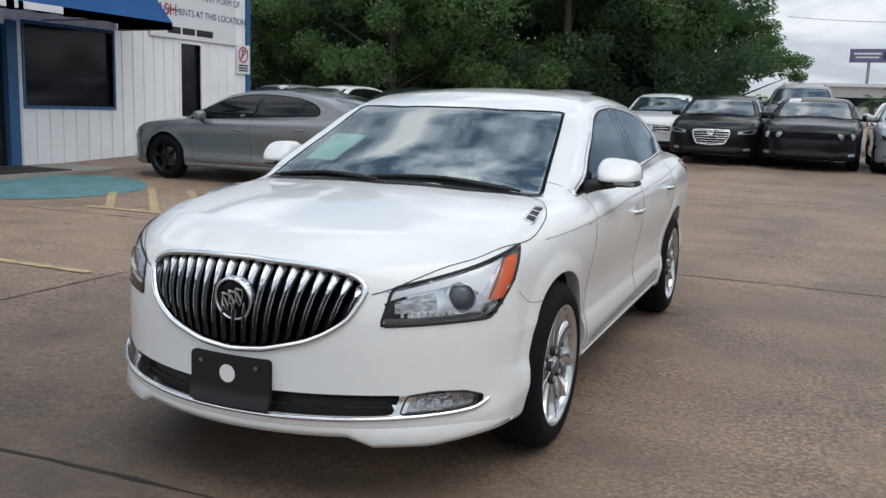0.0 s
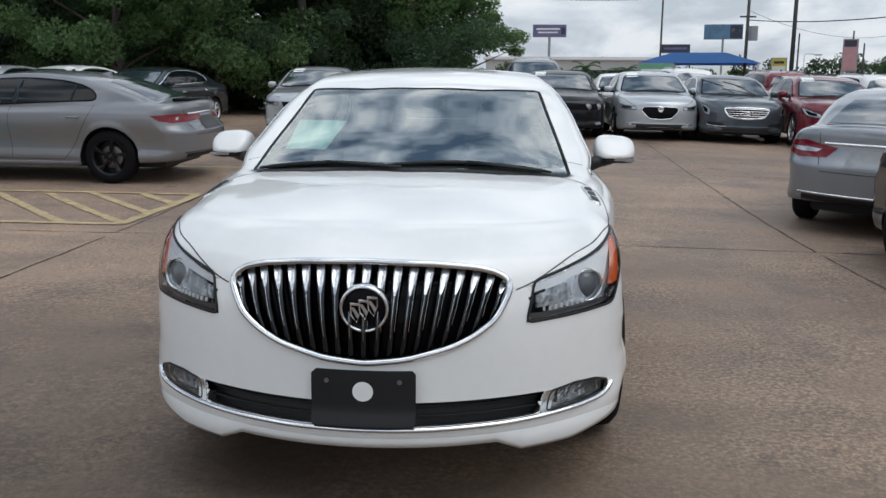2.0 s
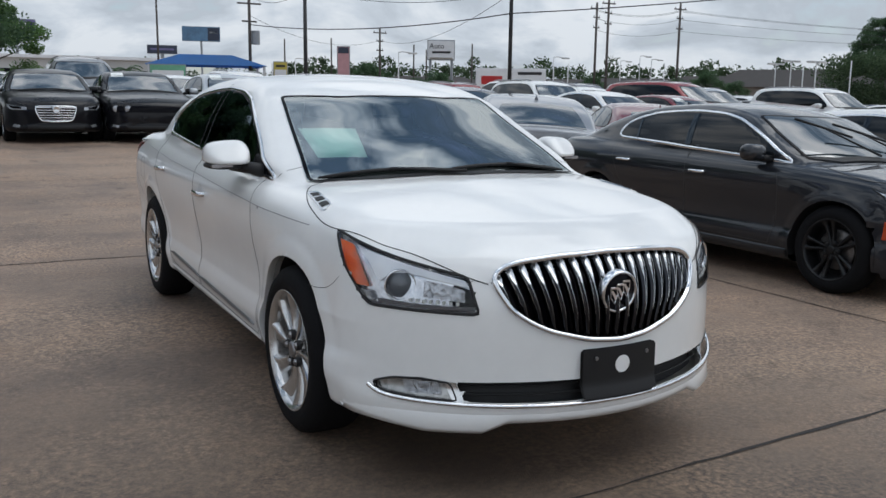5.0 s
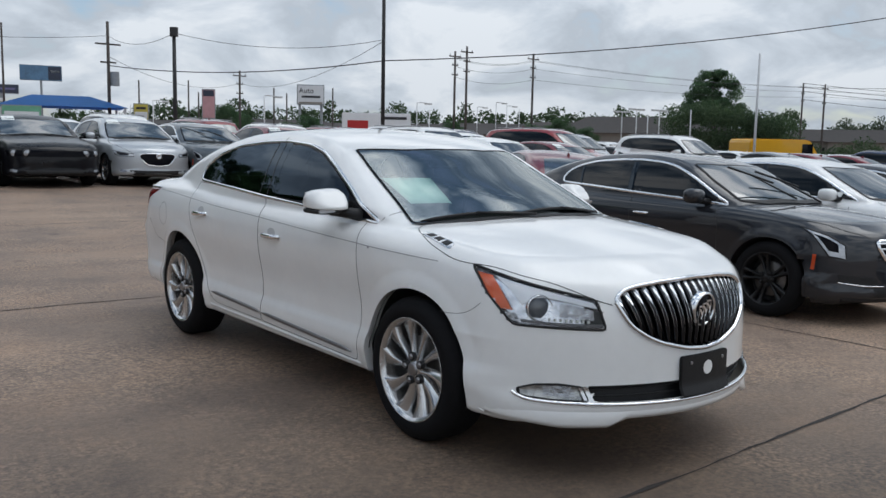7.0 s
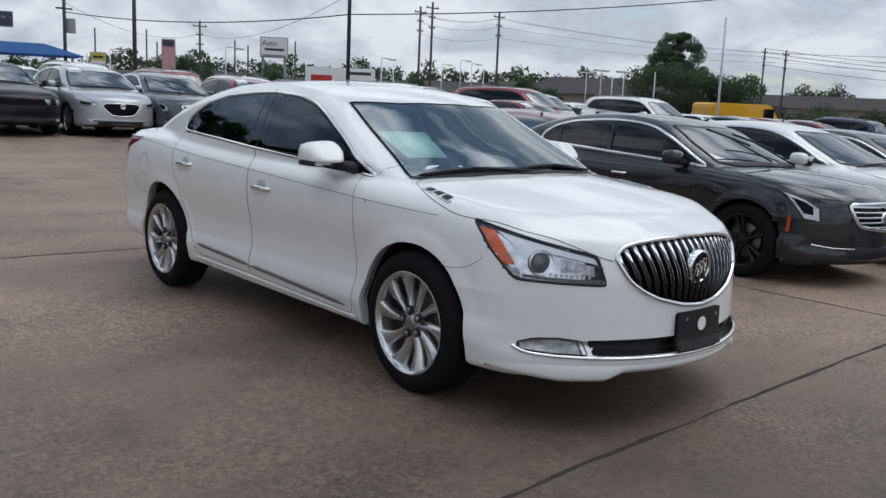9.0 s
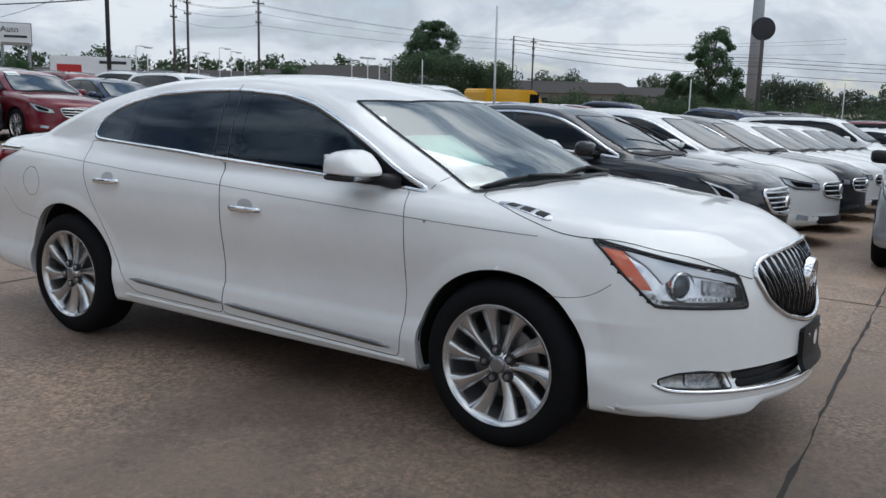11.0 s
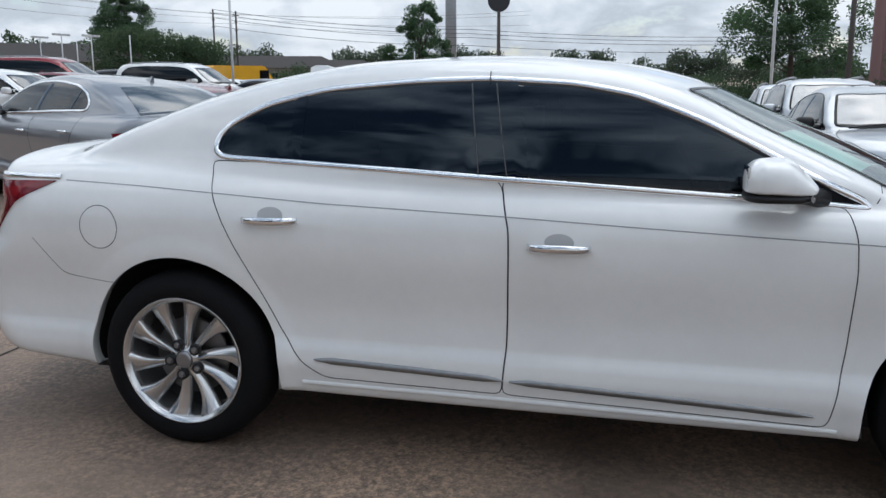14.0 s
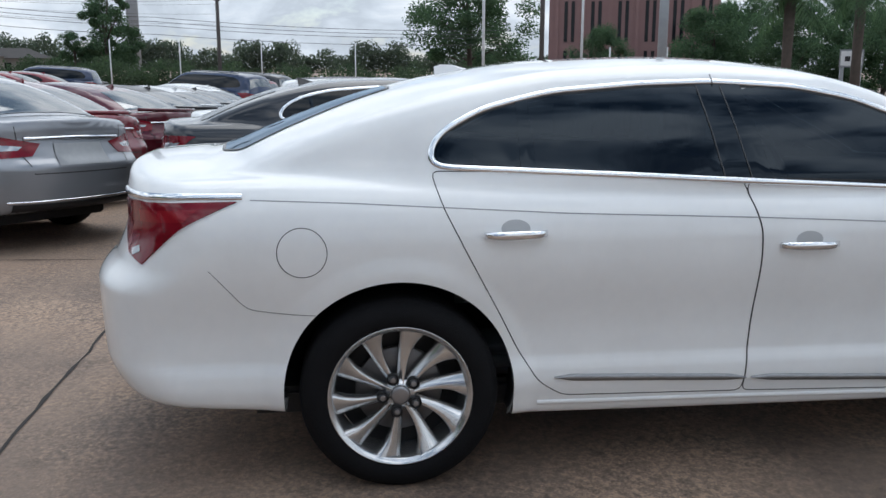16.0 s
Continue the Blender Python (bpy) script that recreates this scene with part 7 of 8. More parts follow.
def leaf_mesh(rnd, clumps, per, size, spread):
    """Small leaf blades in clumps: places and faces."""
    v, f = [], []
    for cx, cy, cz, r in clumps:
        g = rnd.normal(0, 1, (per, 3))
        g = g / np.linalg.norm(g, axis=1, keepdims=True) * (rnd.random((per, 1)) ** 0.45) * r
        p = g * np.array([1, 1, 0.8]) + np.array([cx, cy, cz])
        a = rnd.normal(0, 1, (per, 3))
        a /= np.linalg.norm(a, axis=1, keepdims=True)
        b = np.cross(a, rnd.normal(0, 1, (per, 3)))
        b /= np.linalg.norm(b, axis=1, keepdims=True)
        s = size * rnd.uniform(1 - spread, 1 + spread, (per, 1))
        quad = np.stack([p - a * s, p + b * s * 0.45, p + a * s, p - b * s * 0.45], 1)
        k = len(v) * 4
        base = sum(len(q) for q in v)
        v.append(quad.reshape(-1, 3))
        f += [(base + 4 * i, base + 4 * i + 1, base + 4 * i + 2, base + 4 * i + 3) for i in range(per)]
    return np.vstack(v), f


def build_tree(seed, height, width, trunk_h, leaf, clumps=46, per=170, size=0.16, label="tall leafy tree", low=0.25, airy=1.0):
    rnd = np.random.default_rng(seed)
    tree = tagged(new("tree"), label, "tree")
    lean = rnd.uniform(-0.3, 0.3, 2)
    spine = [(lean[0] * t * t, lean[1] * t * t, height * 0.85 * t) for t in np.linspace(0, 1, 8)]
    part("trunk", tube(spine, [0.16 * height / 7 * (1 - 0.85 * t) + 0.015 for t in np.linspace(0, 1, 8)], 8), BARK, tree, "", True)
    cl = []
    for i in range(clumps):
        t = rnd.uniform(low, 1.0)
        w = width * (0.35 + 0.65 * math.sin(math.pi * min(1, (t - low) / (1 - low) * 0.8 + 0.18))) * rnd.uniform(0.25, 1.0)
        a = rnd.uniform(0, 2 * math.pi)
        cl.append((w * math.cos(a), w * math.sin(a), height * t, rnd.uniform(0.45, 1.0) * width * 0.30 * airy))
    for c in cl[::7]:
        z0 = max(trunk_h * 0.7, c[2] * 0.6)
        part("limb", tube([(0, 0, z0), (c[0] * 0.5, c[1] * 0.5, (z0 + c[2]) / 2 + 0.1), (c[0] * 0.9, c[1] * 0.9, c[2])], [0.06, 0.04, 0.012], 5), BARK, tree, "", True)
    v, f = leaf_mesh(rnd, cl, per, size, 0.4)
    mesh_object("crown", v, f, leaf, tree, "dense dark green crown", smooth=False)
    return tree


def build_trees():
    rnd = random.Random(3)
    kinds = [build_tree(1, 9.0, 3.4, 1.6, LEAF2, 78, 640, 0.074, "tall dense tree behind the lot", 0.10), build_tree(2, 10.5, 3.2, 2.0, LEAF, 74, 640, 0.074, "tall dark tree behind the lot", 0.08), build_tree(3, 8.2, 3.0, 1.4, LEAF2, 70, 640, 0.072, "dense dark tree behind the lot", 0.08)]
    spots = [(-17.5, 22.5), (-14.6, 23.5), (-11.8, 22.0), (-9.2, 24.0), (-6.6, 25.0), (-4.6, 27.5), (-13.0, 28), (-10.0, 28.5), (-7.3, 29.5), (-4.0, 29.0), (-4.2, 32), (-20.5, 24), (-16, 28.5), (-3.2, 26.6), (-1.7, 30.5)]
    for i, (x, y) in enumerate(spots):
        if i < 3:
            kinds[i].matrix_world = pose(x, y, float(rise(x, y)), 0, 0, rnd.uniform(0, 360))
        else:
            s = rnd.uniform(0.85, 1.1)
            c = copy_thing(kinds[i % 3], pose(x, y, float(rise(x, y)) - 0.05, 0, 0, rnd.uniform(0, 360)))
            c.scale = (s, s, s * (0.72 if x > -3 else 1.0))
    # undergrowth closing the wood
    r = np.random.default_rng(7)
    cl = [(x, 24.5 + 0.18 * (x + 20) + r.uniform(-1, 1), r.uniform(0.6, 2.8), r.uniform(0.7, 1.3)) for x in np.linspace(-22, -1.6, 60)]
    v, f = leaf_mesh(r, cl, 700, 0.075, 0.4)
    v[:, 2] += 0.4
    tagged(mesh_object("undergrowth", v, f, LEAF, None, smooth=False), "dark undergrowth below the trees", "bushes", kind="stuff")
    mass = [(x, 27.5 + 0.2 * (x + 20) + r.uniform(-1, 1), z, 1.6) for x in np.linspace(-22, -3.2, 22) for z in (1.2, 3.2, 5.2)]
    v, f = leaf_mesh(r, mass, 150, 0.28, 0.4)
    tagged(mesh_object("wood_depth", v, f, LEAF, None, smooth=False), "dark foliage deeper in the wood", "bushes", kind="stuff")
    # single trees to the east
    t1 = build_tree(11, 8.6, 3.3, 2.0, LEAF, 90, 420, 0.085, "round oak behind the far hedge", 0.42, 0.85)
    t1.matrix_world = pose(96.1, 64.4, -0.4)
    t1.scale = (1.38, 1.38, 1.36)
    t2 = build_tree(12, 7.2, 2.5, 1.5, LEAF, 56, 480, 0.08, "dark tree beside the steel pole", 0.22)
    t2.matrix_world = pose(78.5, 21.6, -0.6)
    t2.scale = (1.22, 1.22, 1.2)
    c = copy_thing(t2, pose(*toward(72.6, 84, (-3.8, -1.3)), -0.6, 0, 0, 80))
    c.scale = (0.72, 0.72, 0.66)
    t3 = build_tree(13, 6.2, 3.4, 1.2, LEAF, 60, 420, 0.08, "leafy tree beside the masts", 0.15)
    t3.matrix_world = pose(*toward(98.2, 140, (-3.78, 0.8)), -1.0)
    t3.scale = (3.2, 3.2, 2.75)
    c = copy_thing(t3, pose(*toward(106.7, 60, (-3.75, 1.5)), -0.6, 0, 0, 40))
    c.scale = (0.62, 0.62, 0.72)
    for az, d, s in ((29.6, 50, 0.42), (28.6, 52, 0.36), (46.0, 82, 0.62), (44.2, 84, 0.52), (47.6, 84, 0.5), (24.5, 95, 0.7), (25.6, 98, 0.6), (38.8, 85, 0.55), (113.6, 62, 1.0), (115.5, 66, 1.1), (118, 60, 1.0), (120.5, 64, 1.1), (123, 60, 1.0), (126, 62, 1.0)):
        x, y = toward(az, d, (-3.4, -4.7) if az < 60 else (-3.75, 1.5))
        c = copy_thing(t3, pose(x, y, float(rise(x, y)) - 0.2, 0, 0, rnd.uniform(0, 360)))
        c.scale = (s, s, s)
        c["label"] = "leafy tree beyond the rows of cars"
    # hedge and far wood
    r = np.random.default_rng(9)
    cl = []
    for az in np.linspace(52.6, 59.6, 30):
        x, y = toward(az + r.uniform(-0.2, 0.2), 78 + r.uniform(-3, 3))
        for z in (0.7, 2.2, 3.9 + 0.5 * math.sin((az - 53) * 0.8)):
            cl.append((x, y, z, r.uniform(1.0, 1.6)))
    v, f = leaf_mesh(r, cl, 330, 0.115, 0.4)
    tagged(mesh_object("hedge", v, f, HEDGE, None, smooth=False), "tall dark hedge beyond the cars", "hedge", kind="stuff")
    cl = []
    for az in np.linspace(60, 112, 190):
        x, y = toward(az + r.uniform(-0.1, 0.1), 300 + r.uniform(-12, 12), (-3.8, 0))
        hh = 7.4 + 2.0 * math.sin(az * 0.9) + 1.4 * math.sin(az * 2.7) - max(0, az - 78) * 0.10
        for z in np.arange(1.0, hh, 2.2):
            cl.append((x, y, z, r.uniform(2.2, 3.4)))
    v, f = leaf_mesh(r, cl, 120, 0.50, 0.4)
    # distance haze is mixed into this leaf colour: greyer, with less contrast
    tagged(mesh_object("far_wood", v, f, leaf_shader("hazed_leaves", (0.080, 0.102, 0.092), 0.25), None, smooth=False), "long grey-green line of woods far away", "woods", kind="stuff")
    cl = []
    for az in np.linspace(4, 60, 150):
        x, y = toward(az + r.uniform(-0.15, 0.15), 170 + r.uniform(-10, 10), (-2.0, -5.0))
        hh = (5.6 if az < 19 else 7.2) + 0.7 * math.sin(az * 1.3) + 0.5 * math.sin(az * 3.1)
        for z in np.arange(1.2, hh, 1.7):
            cl.append((x, y, z, r.uniform(1.2, 2.0)))
    v, f = leaf_mesh(r, cl, 80, 0.36, 0.4)
    tagged(mesh_object("tree_belt", v, f, HEDGE, None, smooth=False), "low belt of dark trees beyond the lots", "woods", kind="stuff")
    # scrub between the rows of cars and the far woods
    cl = []
    for az in np.linspace(61, 112, 150):
        d = 66 + r.uniform(-4, 4)
        x, y = toward(az + r.uniform(-0.2, 0.2), d, (-3.8, 0))
        base = float(rise(x, y))
        for z in (0.4, 1.0, 1.5 + 0.35 * math.sin(az * 1.7) + 0.2 * math.sin(az * 4.3)):
            cl.append((x, y, base + z, r.uniform(0.7, 1.1)))
    v, f = leaf_mesh(r, cl, 190, 0.10, 0.4)
    tagged(mesh_object("scrub", v, f, HEDGE, None, smooth=False), "low green scrub behind the rows of cars", "bushes", kind="stuff")
    # palms
    def palm(x, y, h, n, ln, seed):
        rr = np.random.default_rng(seed)
        p = tagged(new("palm_tree"), "shaggy palm with drooping fronds", "palm")
        part("trunk", tube([(0, 0, 0), (0.05, 0, h * 0.5), (0, 0.05, h)], [0.22, 0.17, 0.2], 10), BARK, p, "", True)
        for i in range(n):
            a, up = 2.4 * i, rr.uniform(-0.5, 1.1)
            bm = bmesh.new()
            pts = [Vector((math.cos(a) * ln * t, math.sin(a) * ln * t, h + up * ln * t - 0.75 * ln * t * t)) for t in np.linspace(0, 1, 7)]
            side = Vector((-math.sin(a), math.cos(a), 0))
            for k in range(1, 7):
                for sg in (1, -1):
                    for j in range(3):
                        q = pts[k - 1].lerp(pts[k], j / 3)
                        tip = q + side * sg * ln * 0.30 * math.sin(math.pi * min(1, k / 7 + 0.1)) + (pts[k] - pts[k - 1]) * 0.8 + Vector((0, 0, -0.12 * ln))
                        w = (pts[k] - pts[k - 1]).normalized() * 0.035
                        bm.faces.new([bm.verts.new(q - w), bm.verts.new(q + w), bm.verts.new(tip)])
            part("frond", bm, LEAF, p)
        p.matrix_world = pose(x, y, float(rise(x, y)) - 0.1)
        return p
    palm(*toward(117.7, 33, (-3.75, 1.54)), 4.6, 30, 1.6, 5)
    palm(*toward(121.5, 36, (-3.75, 1.54)), 5.0, 26, 1.6, 6)
    for k, az in enumerate((3.6, 5.0, 6.1, 7.6)):
        palm(*toward(az, 74, (0.0, -5.0)), 2.0 + 0.5 * (k % 2), 14, 1.3, 20 + k)


build_trees()


def standing_pole(name, label, x, y, h, r, material, top=None, category="pole"):
    p = tagged(new(name), label, category)
    r *= 0.72 if r < 0.21 else 1.0
    part("shaft", tube([(0, 0, -0.3), (0, 0, h * 0.5), (0, 0, h)], [r, r * 0.92, r * 0.8], 10), material, p, "", True)
    if top == "arms":
        for z in (h - 0.5, h - 1.3, h - 2.2):
            part("cross_arm", box(-0.7 if z > h - 1 else -0.35, 0.7 if z > h - 1 else 0.35, -0.05, 0.05, z - 0.05, z + 0.05), material, p)
            for xx in (-0.6, 0.6) if z > h - 1 else (-0.3, 0.3):
                part("insulator", tube([(xx, 0, z + 0.05), (xx, 0, z + 0.2)], 0.04, 6), GALV, p)
    if top == "can":
        part("pole_cap", lathe([(-0.22, 0.0), (-0.22, r * 1.9), (0.22, r * 1.9), (0.22, 0)], 12), material, p).matrix_local = pose(0, 0, h - 0.15, 0, -90, 0)
    if top == "transformer":
        part("transformer", lathe([(-0.45, 0.0), (-0.45, 0.28), (0.45, 0.28), (0.45, 0)], 14), GALV, p).matrix_local = pose(0.4, 0, h * 0.56, 0, -90, 0)
        part("cross_arm", box(-0.8, 0.8, -0.05, 0.05, h * 0.82, h * 0.82 + 0.1), material, p)
        part("cross_arm", box(-0.5, 0.5, -0.05, 0.05, h * 0.68, h * 0.68 + 0.1), material, p)
    if top == "lamp":
        part("lamp_arm", tube([(0, 0, h), (0.3, 0, h + 0.05), (1.0, 0, h)], 0.04, 6), material, p)
        part("lamp_head", box(0.8, 1.4, -0.15, 0.15, h - 0.10, h + 0.02, 0.03), material, p)
    if top == "twin":
        part("lamp_head", box(-0.9, -0.1, -0.15, 0.15, h - 0.02, h + 0.12, 0.03), material, p)
        part("lamp_head", box(0.1, 0.9, -0.15, 0.15, h - 0.02, h + 0.12, 0.03), material, p)
    p.matrix_world = pose(x, y, float(rise(x, y)))
    return p


def cable(points, sag, r=0.014):
    pts = []
    for (a, b) in zip(points, points[1:]):
        a, b = Vector(a), Vector(b)
        pts += [a.lerp(b, t) - Vector((0, 0, sag * 4 * t * (1 - t))) for t in np.linspace(0, 1, 14)]
    ob = part("overhead_wire", tube(pts, r, 5, None, False), WIRE, None, "", True)
    return tagged(ob, "thin overhead wire between poles", "wire")


def build_poles():
    e7 = (-3.34, -4.74)
    def z_at(el, d, eye=1.4):
        return eye + d * math.tan(radians(el))
    ends = {}
    def pole(key, az, d, el, r, mat, top, label, eye=e7, name="utility_pole"):
        x, y = toward(az, d, eye)
        h = z_at(el, d) - float(rise(x, y))
        standing_pole(name, label, x, y, h, r, mat, top)
        ends[key] = (x, y, z_at(el, d))
        return x, y, h
    pole("A", 21.5, 46, 6.65, 0.15, DARKPOLE, "can", "dark pole with a thick cap")
    pole("B", 34.4, 44, 12.5, 0.14, DARKPOLE, None, "tall dark wooden pole with wires")
    pole("U", 17.7, 62, 6.85, 0.16, WOODPOLE, "transformer", "utility pole with cross arms and transformer")
    pole("C", 39.0, 84, 5.9, 0.17, WOODPOLE, "arms", "wooden utility pole with cross arms")
    pole("D", 39.75, 80, 6.2, 0.17, WOODPOLE, "arms", "wooden utility pole with cross arms")
    pole("E", 44.0, 84, 5.8, 0.17, WOODPOLE, "arms", "wooden utility pole with cross arms")
    pole("F", 25.4, 90, 4.3, 0.16, WOODPOLE, "arms", "distant wooden utility pole")
    pole("G", 60.3, 120, 4.0, 0.17, WOODPOLE, "arms", "distant wooden utility pole")
    pole("H", 61.5, 112, 3.92, 0.17, WOODPOLE, "arms", "distant wooden utility pole")
    pole("I", 12.0, 78, 6.4, 0.13, WOODPOLE, None, "thin mast beside the billboard")
    for az, el in ((19.4, 3.5), (22.3, 3.6), (27.5, 3.3), (28.3, 3.0), (22.9, 2.9), (31.2, 3.4)):
        pole("x", az, 96, el, 0.13, WOODPOLE, None, "distant thin utility pole")
    # white lamp masts of the car lots
    x, y = 33.0, 18.2
    standing_pole("flag_mast", "tall white steel mast among the cars", x, y, z_at(6.05, 41) - float(rise(x, y)), 0.085, WHITEPOLE)
    for az, d, el, top in ((52.0, 70, 2.3, "twin"), (50.6, 74, 2.35, "twin"), (49.7, 80, 2.2, "twin"), (51.3, 72, 2.1, None), (53.9, 66, 2.4, None), (41.7, 90, 2.7, "lamp"), (42.4, 92, 2.5, "lamp"), (40.5, 95, 2.4, "lamp"), (43.2, 90, 2.3, None), (36.6, 70, 2.6, "lamp"), (37.4, 80, 2.2, None), (20.2, 80, 2.3, "lamp"), (26.9, 64, 2.8, "lamp"), (18.9, 70, 2.0, None)):
        x, y = toward(az, d, e7)
        standing_pole("lamp_post", "white lot lamp post in the distance", x, y, z_at(el, d) - float(rise(x, y)), 0.07, WHITEPOLE, top, "lamp post")
    eye = (-3.75, 1.0)
    for x, y in ((36.9, -5.1), (39.7, -10.5)):
        standing_pole("lamp_post", "tall white steel mast among the cars", x, y, 8.0, 0.10, WHITEPOLE, None, "lamp post")
    for az, d, el, r in ((75.9, 60, 1.6, 0.07), (79.9, 60, 1.55, 0.07), (84.8, 60, 1.5, 0.06), (90.6, 55, 1.45, 0.06), (106.5, 40, 1.3, 0.06), (110.0, 40, 1.3, 0.06)):
        x, y = toward(az, d, eye)
        standing_pole("lamp_post", "white steel mast among the cars", x, y, z_at(el, d) - float(rise(x, y)), r, WHITEPOLE, None, "lamp post")
    standing_pole("steel_pole", "thick galvanised sign pole", 120.0, 28.2, 24.0, 0.85, GALV)
    x, y = 32.9, -12.1
    standing_pole("steel_pole", "thick galvanised pole in front of the brick building", x, y, 9.0, 0.215, GALV)
    x, y = 45.4, -9.8
    standing_pole("utility_pole", "dark wooden pole beside the brick building", x, y, 9.0, 0.20, WOODPOLE)
    x, y = 35.1, 6.5
    standing_pole("utility_pole", "dark pole carrying a round sign", x, y, 4.2 - float(rise(x, y)), 0.13, WOODPOLE)
    d = tagged(part("round_sign", lathe([(-0.06, 0.0), (-0.06, 0.48), (0.06, 0.48), (0.065, 0.44), (0.065, 0)], 28), SIGNBLACK, None, "", True), "round dark sign board on a pole", "sign")
    d.matrix_world = pose(x, y, 4.62, 0, 0, 180 + 12)
    # wires
    a, b, u, c, dd, ee, ff = (ends[k] for k in "ABUCDEF")
    zb = lambda p, k: (p[0], p[1], p[2] - k)
    west = (toward(2, 62, e7)[0], toward(2, 62, e7)[1], z_at(6.0, 62))
    cable([west, zb(u, 0.9), zb(a, 0.2), (b[0], b[1], z_at(6.5, 44))], 0.55)
    cable([(b[0], b[1], z_at(6.4, 44)), zb(ff, 1.2), zb(u, 2.2)], 1.1)
    far_e = toward(66, 60, e7)
    cable([zb(u, 2.8), (b[0], b[1], z_at(5.2, 44)), (far_e[0], far_e[1], z_at(7.8, 60))], 0.5, 0.03)
    for k, el in ((0.6, 4.4), (1.4, 3.7), (2.4, 3.0), (0.7, 4.7)):
        p, q = toward(47, 95, e7), toward(80, 125, e7)
        cable([zb(c, k), zb(ee, k), (ends["H"][0], ends["H"][1], ends["H"][2] - k * 0.6), (q[0], q[1], z_at(el * 0.85, 125))], 0.5)
    for k in (0.0, 0.5, 1.0, 2.0):
        p, q = toward(60, 120, (-3.77, -0.9)), toward(100, 120, (-3.77, -0.9))
        cable([(ends["G"][0], ends["G"][1], ends["G"][2] - k), (toward(78, 115, (-3.77, -0.9))[0], toward(78, 115, (-3.77, -0.9))[1], z_at(2.9, 115) - k), (q[0], q[1], z_at(2.3, 120) - k * 0.9)], 0.6, 0.03)


build_poles()


def build_signs():
    def board(name, label, x, y, w, h, zc, turn, mats, posts=1, depth=0.3, bars=()):
        b = tagged(new(name), label, "sign")
        part("panel", box(-w / 2, w / 2, -depth / 2, depth / 2, -h / 2, h / 2, 0.02), mats[0], b)
        part("panel_edge", box(-w / 2 - 0.05, w / 2 + 0.05, -depth / 2 + 0.04, depth / 2 + 0.04, -h / 2 - 0.06, h / 2 + 0.06), GALV, b)
        for x0, x1, z0, z1, mat in bars:
            part("unreadable_writing" if mat in (SIGNBLACK, SIGNRED, NAVY) else "picture_field", box(x0 * w / 2, x1 * w / 2, -depth / 2 - 0.012, -depth / 2 - 0.004, z0 * h / 2, z1 * h / 2), mat, b)
        zg = float(rise(x, y))
        for k in range(posts):
            xx = 0 if posts == 1 else (-0.42 + 0.84 * k) * w
            part("post", tube([(xx, 0.1, -zc + zg - 0.2), (xx, 0.1, -h / 2)], 0.08 if w < 3 else 0.22, 8), GALV, b)
        b.matrix_world = pose(x, y, zc, 0, 0, turn)
        return b
    skyblue = shader("poster_blue", (0.10, 0.20, 0.33), rough=0.4, vary=0.5, scale=0.6)
    dark = shader("poster_dark", (0.03, 0.04, 0.07), rough=0.4, vary=0.4, scale=1.0)
    violet = shader("poster_violet", (0.14, 0.13, 0.26), rough=0.4, vary=0.3, scale=0.6)
    x, y = toward(13.0, 195, (0.04, -5.0))
    board("billboard", "large billboard with a blue picture on a steel post", x, y, 7.6, 2.9, 1.33 + 195 * math.tan(radians(3.70)), -13, (skyblue,), 1, 0.5, ((0.35, 0.97, -0.9, 0.9, dark), (0.45, 0.9, 0.1, 0.4, SIGNWHITE)))
    x, y = toward(2.5, 150, (0.04, -5.0))
    board("billboard", "violet billboard on a steel post", x, y, 5.4, 1.9, 1.33 + 150 * math.tan(radians(3.80)), -2, (violet,), 1, 0.5, ((-0.8, 0.6, 0.15, 0.45, SIGNWHITE), (-0.7, 0.5, -0.4, -0.15, SIGNWHITE), (0.7, 0.95, -0.6, 0.6, dark)))
    x, y = toward(10.3, 120, (0.04, -5.0))
    board("billboard", "low dark billboard behind the canopy", x, y, 3.6, 1.0, 1.33 + 120 * math.tan(radians(2.72)), -10, (dark,), 1, 0.4, ((-0.8, 0.8, -0.2, 0.3, violet),))
    x, y = toward(29.8, 53, (-3.34, -4.74))
    s = board("lot_sign", "white pylon sign with dark lettering", x, y, 1.5, 1.05, 1.4 + 53 * math.tan(radians(2.95)), -30, (SIGNWHITE,), 2, 0.2, ((-0.7, 0.75, -0.35, -0.12, SIGNBLACK), (-0.9, 0.9, -0.98, -0.80, KERB)))
    lettering("Auto", 0.42, SIGNBLACK, s, pose(-0.25, -0.115, 0.22, 90, 0, 0))
    x, y = toward(23.5, 60, (-3.34, -4.74))
    pink = shader("banner_pink", (0.50, 0.28, 0.30), rough=0.6, vary=0.15, scale=3)
    board("banner", "tall pink banner sign with a dark head", x, y, 0.75, 1.8, 1.4 + 60 * math.tan(radians(2.2)), -24, (pink,), 2, 0.15, ((-0.9, 0.9, 0.55, 0.98, dark),))
    x, y = toward(19.5, 64, (-3.34, -4.74))
    board("lot_sign", "small yellow and white lot sign", x, y, 0.9, 1.0, 1.4 + 64 * math.tan(radians(1.6)), -20, (shader("sign_yellow", (0.55, 0.45, 0.08), rough=0.5, vary=0.1, scale=3),), 2, 0.15, ((-0.9, 0.9, -0.9, 0.0, SIGNWHITE), (-0.7, 0.7, 0.35, 0.65, SIGNBLACK)))
    x, y = toward(12.9, 56, (-3.34, -4.74))
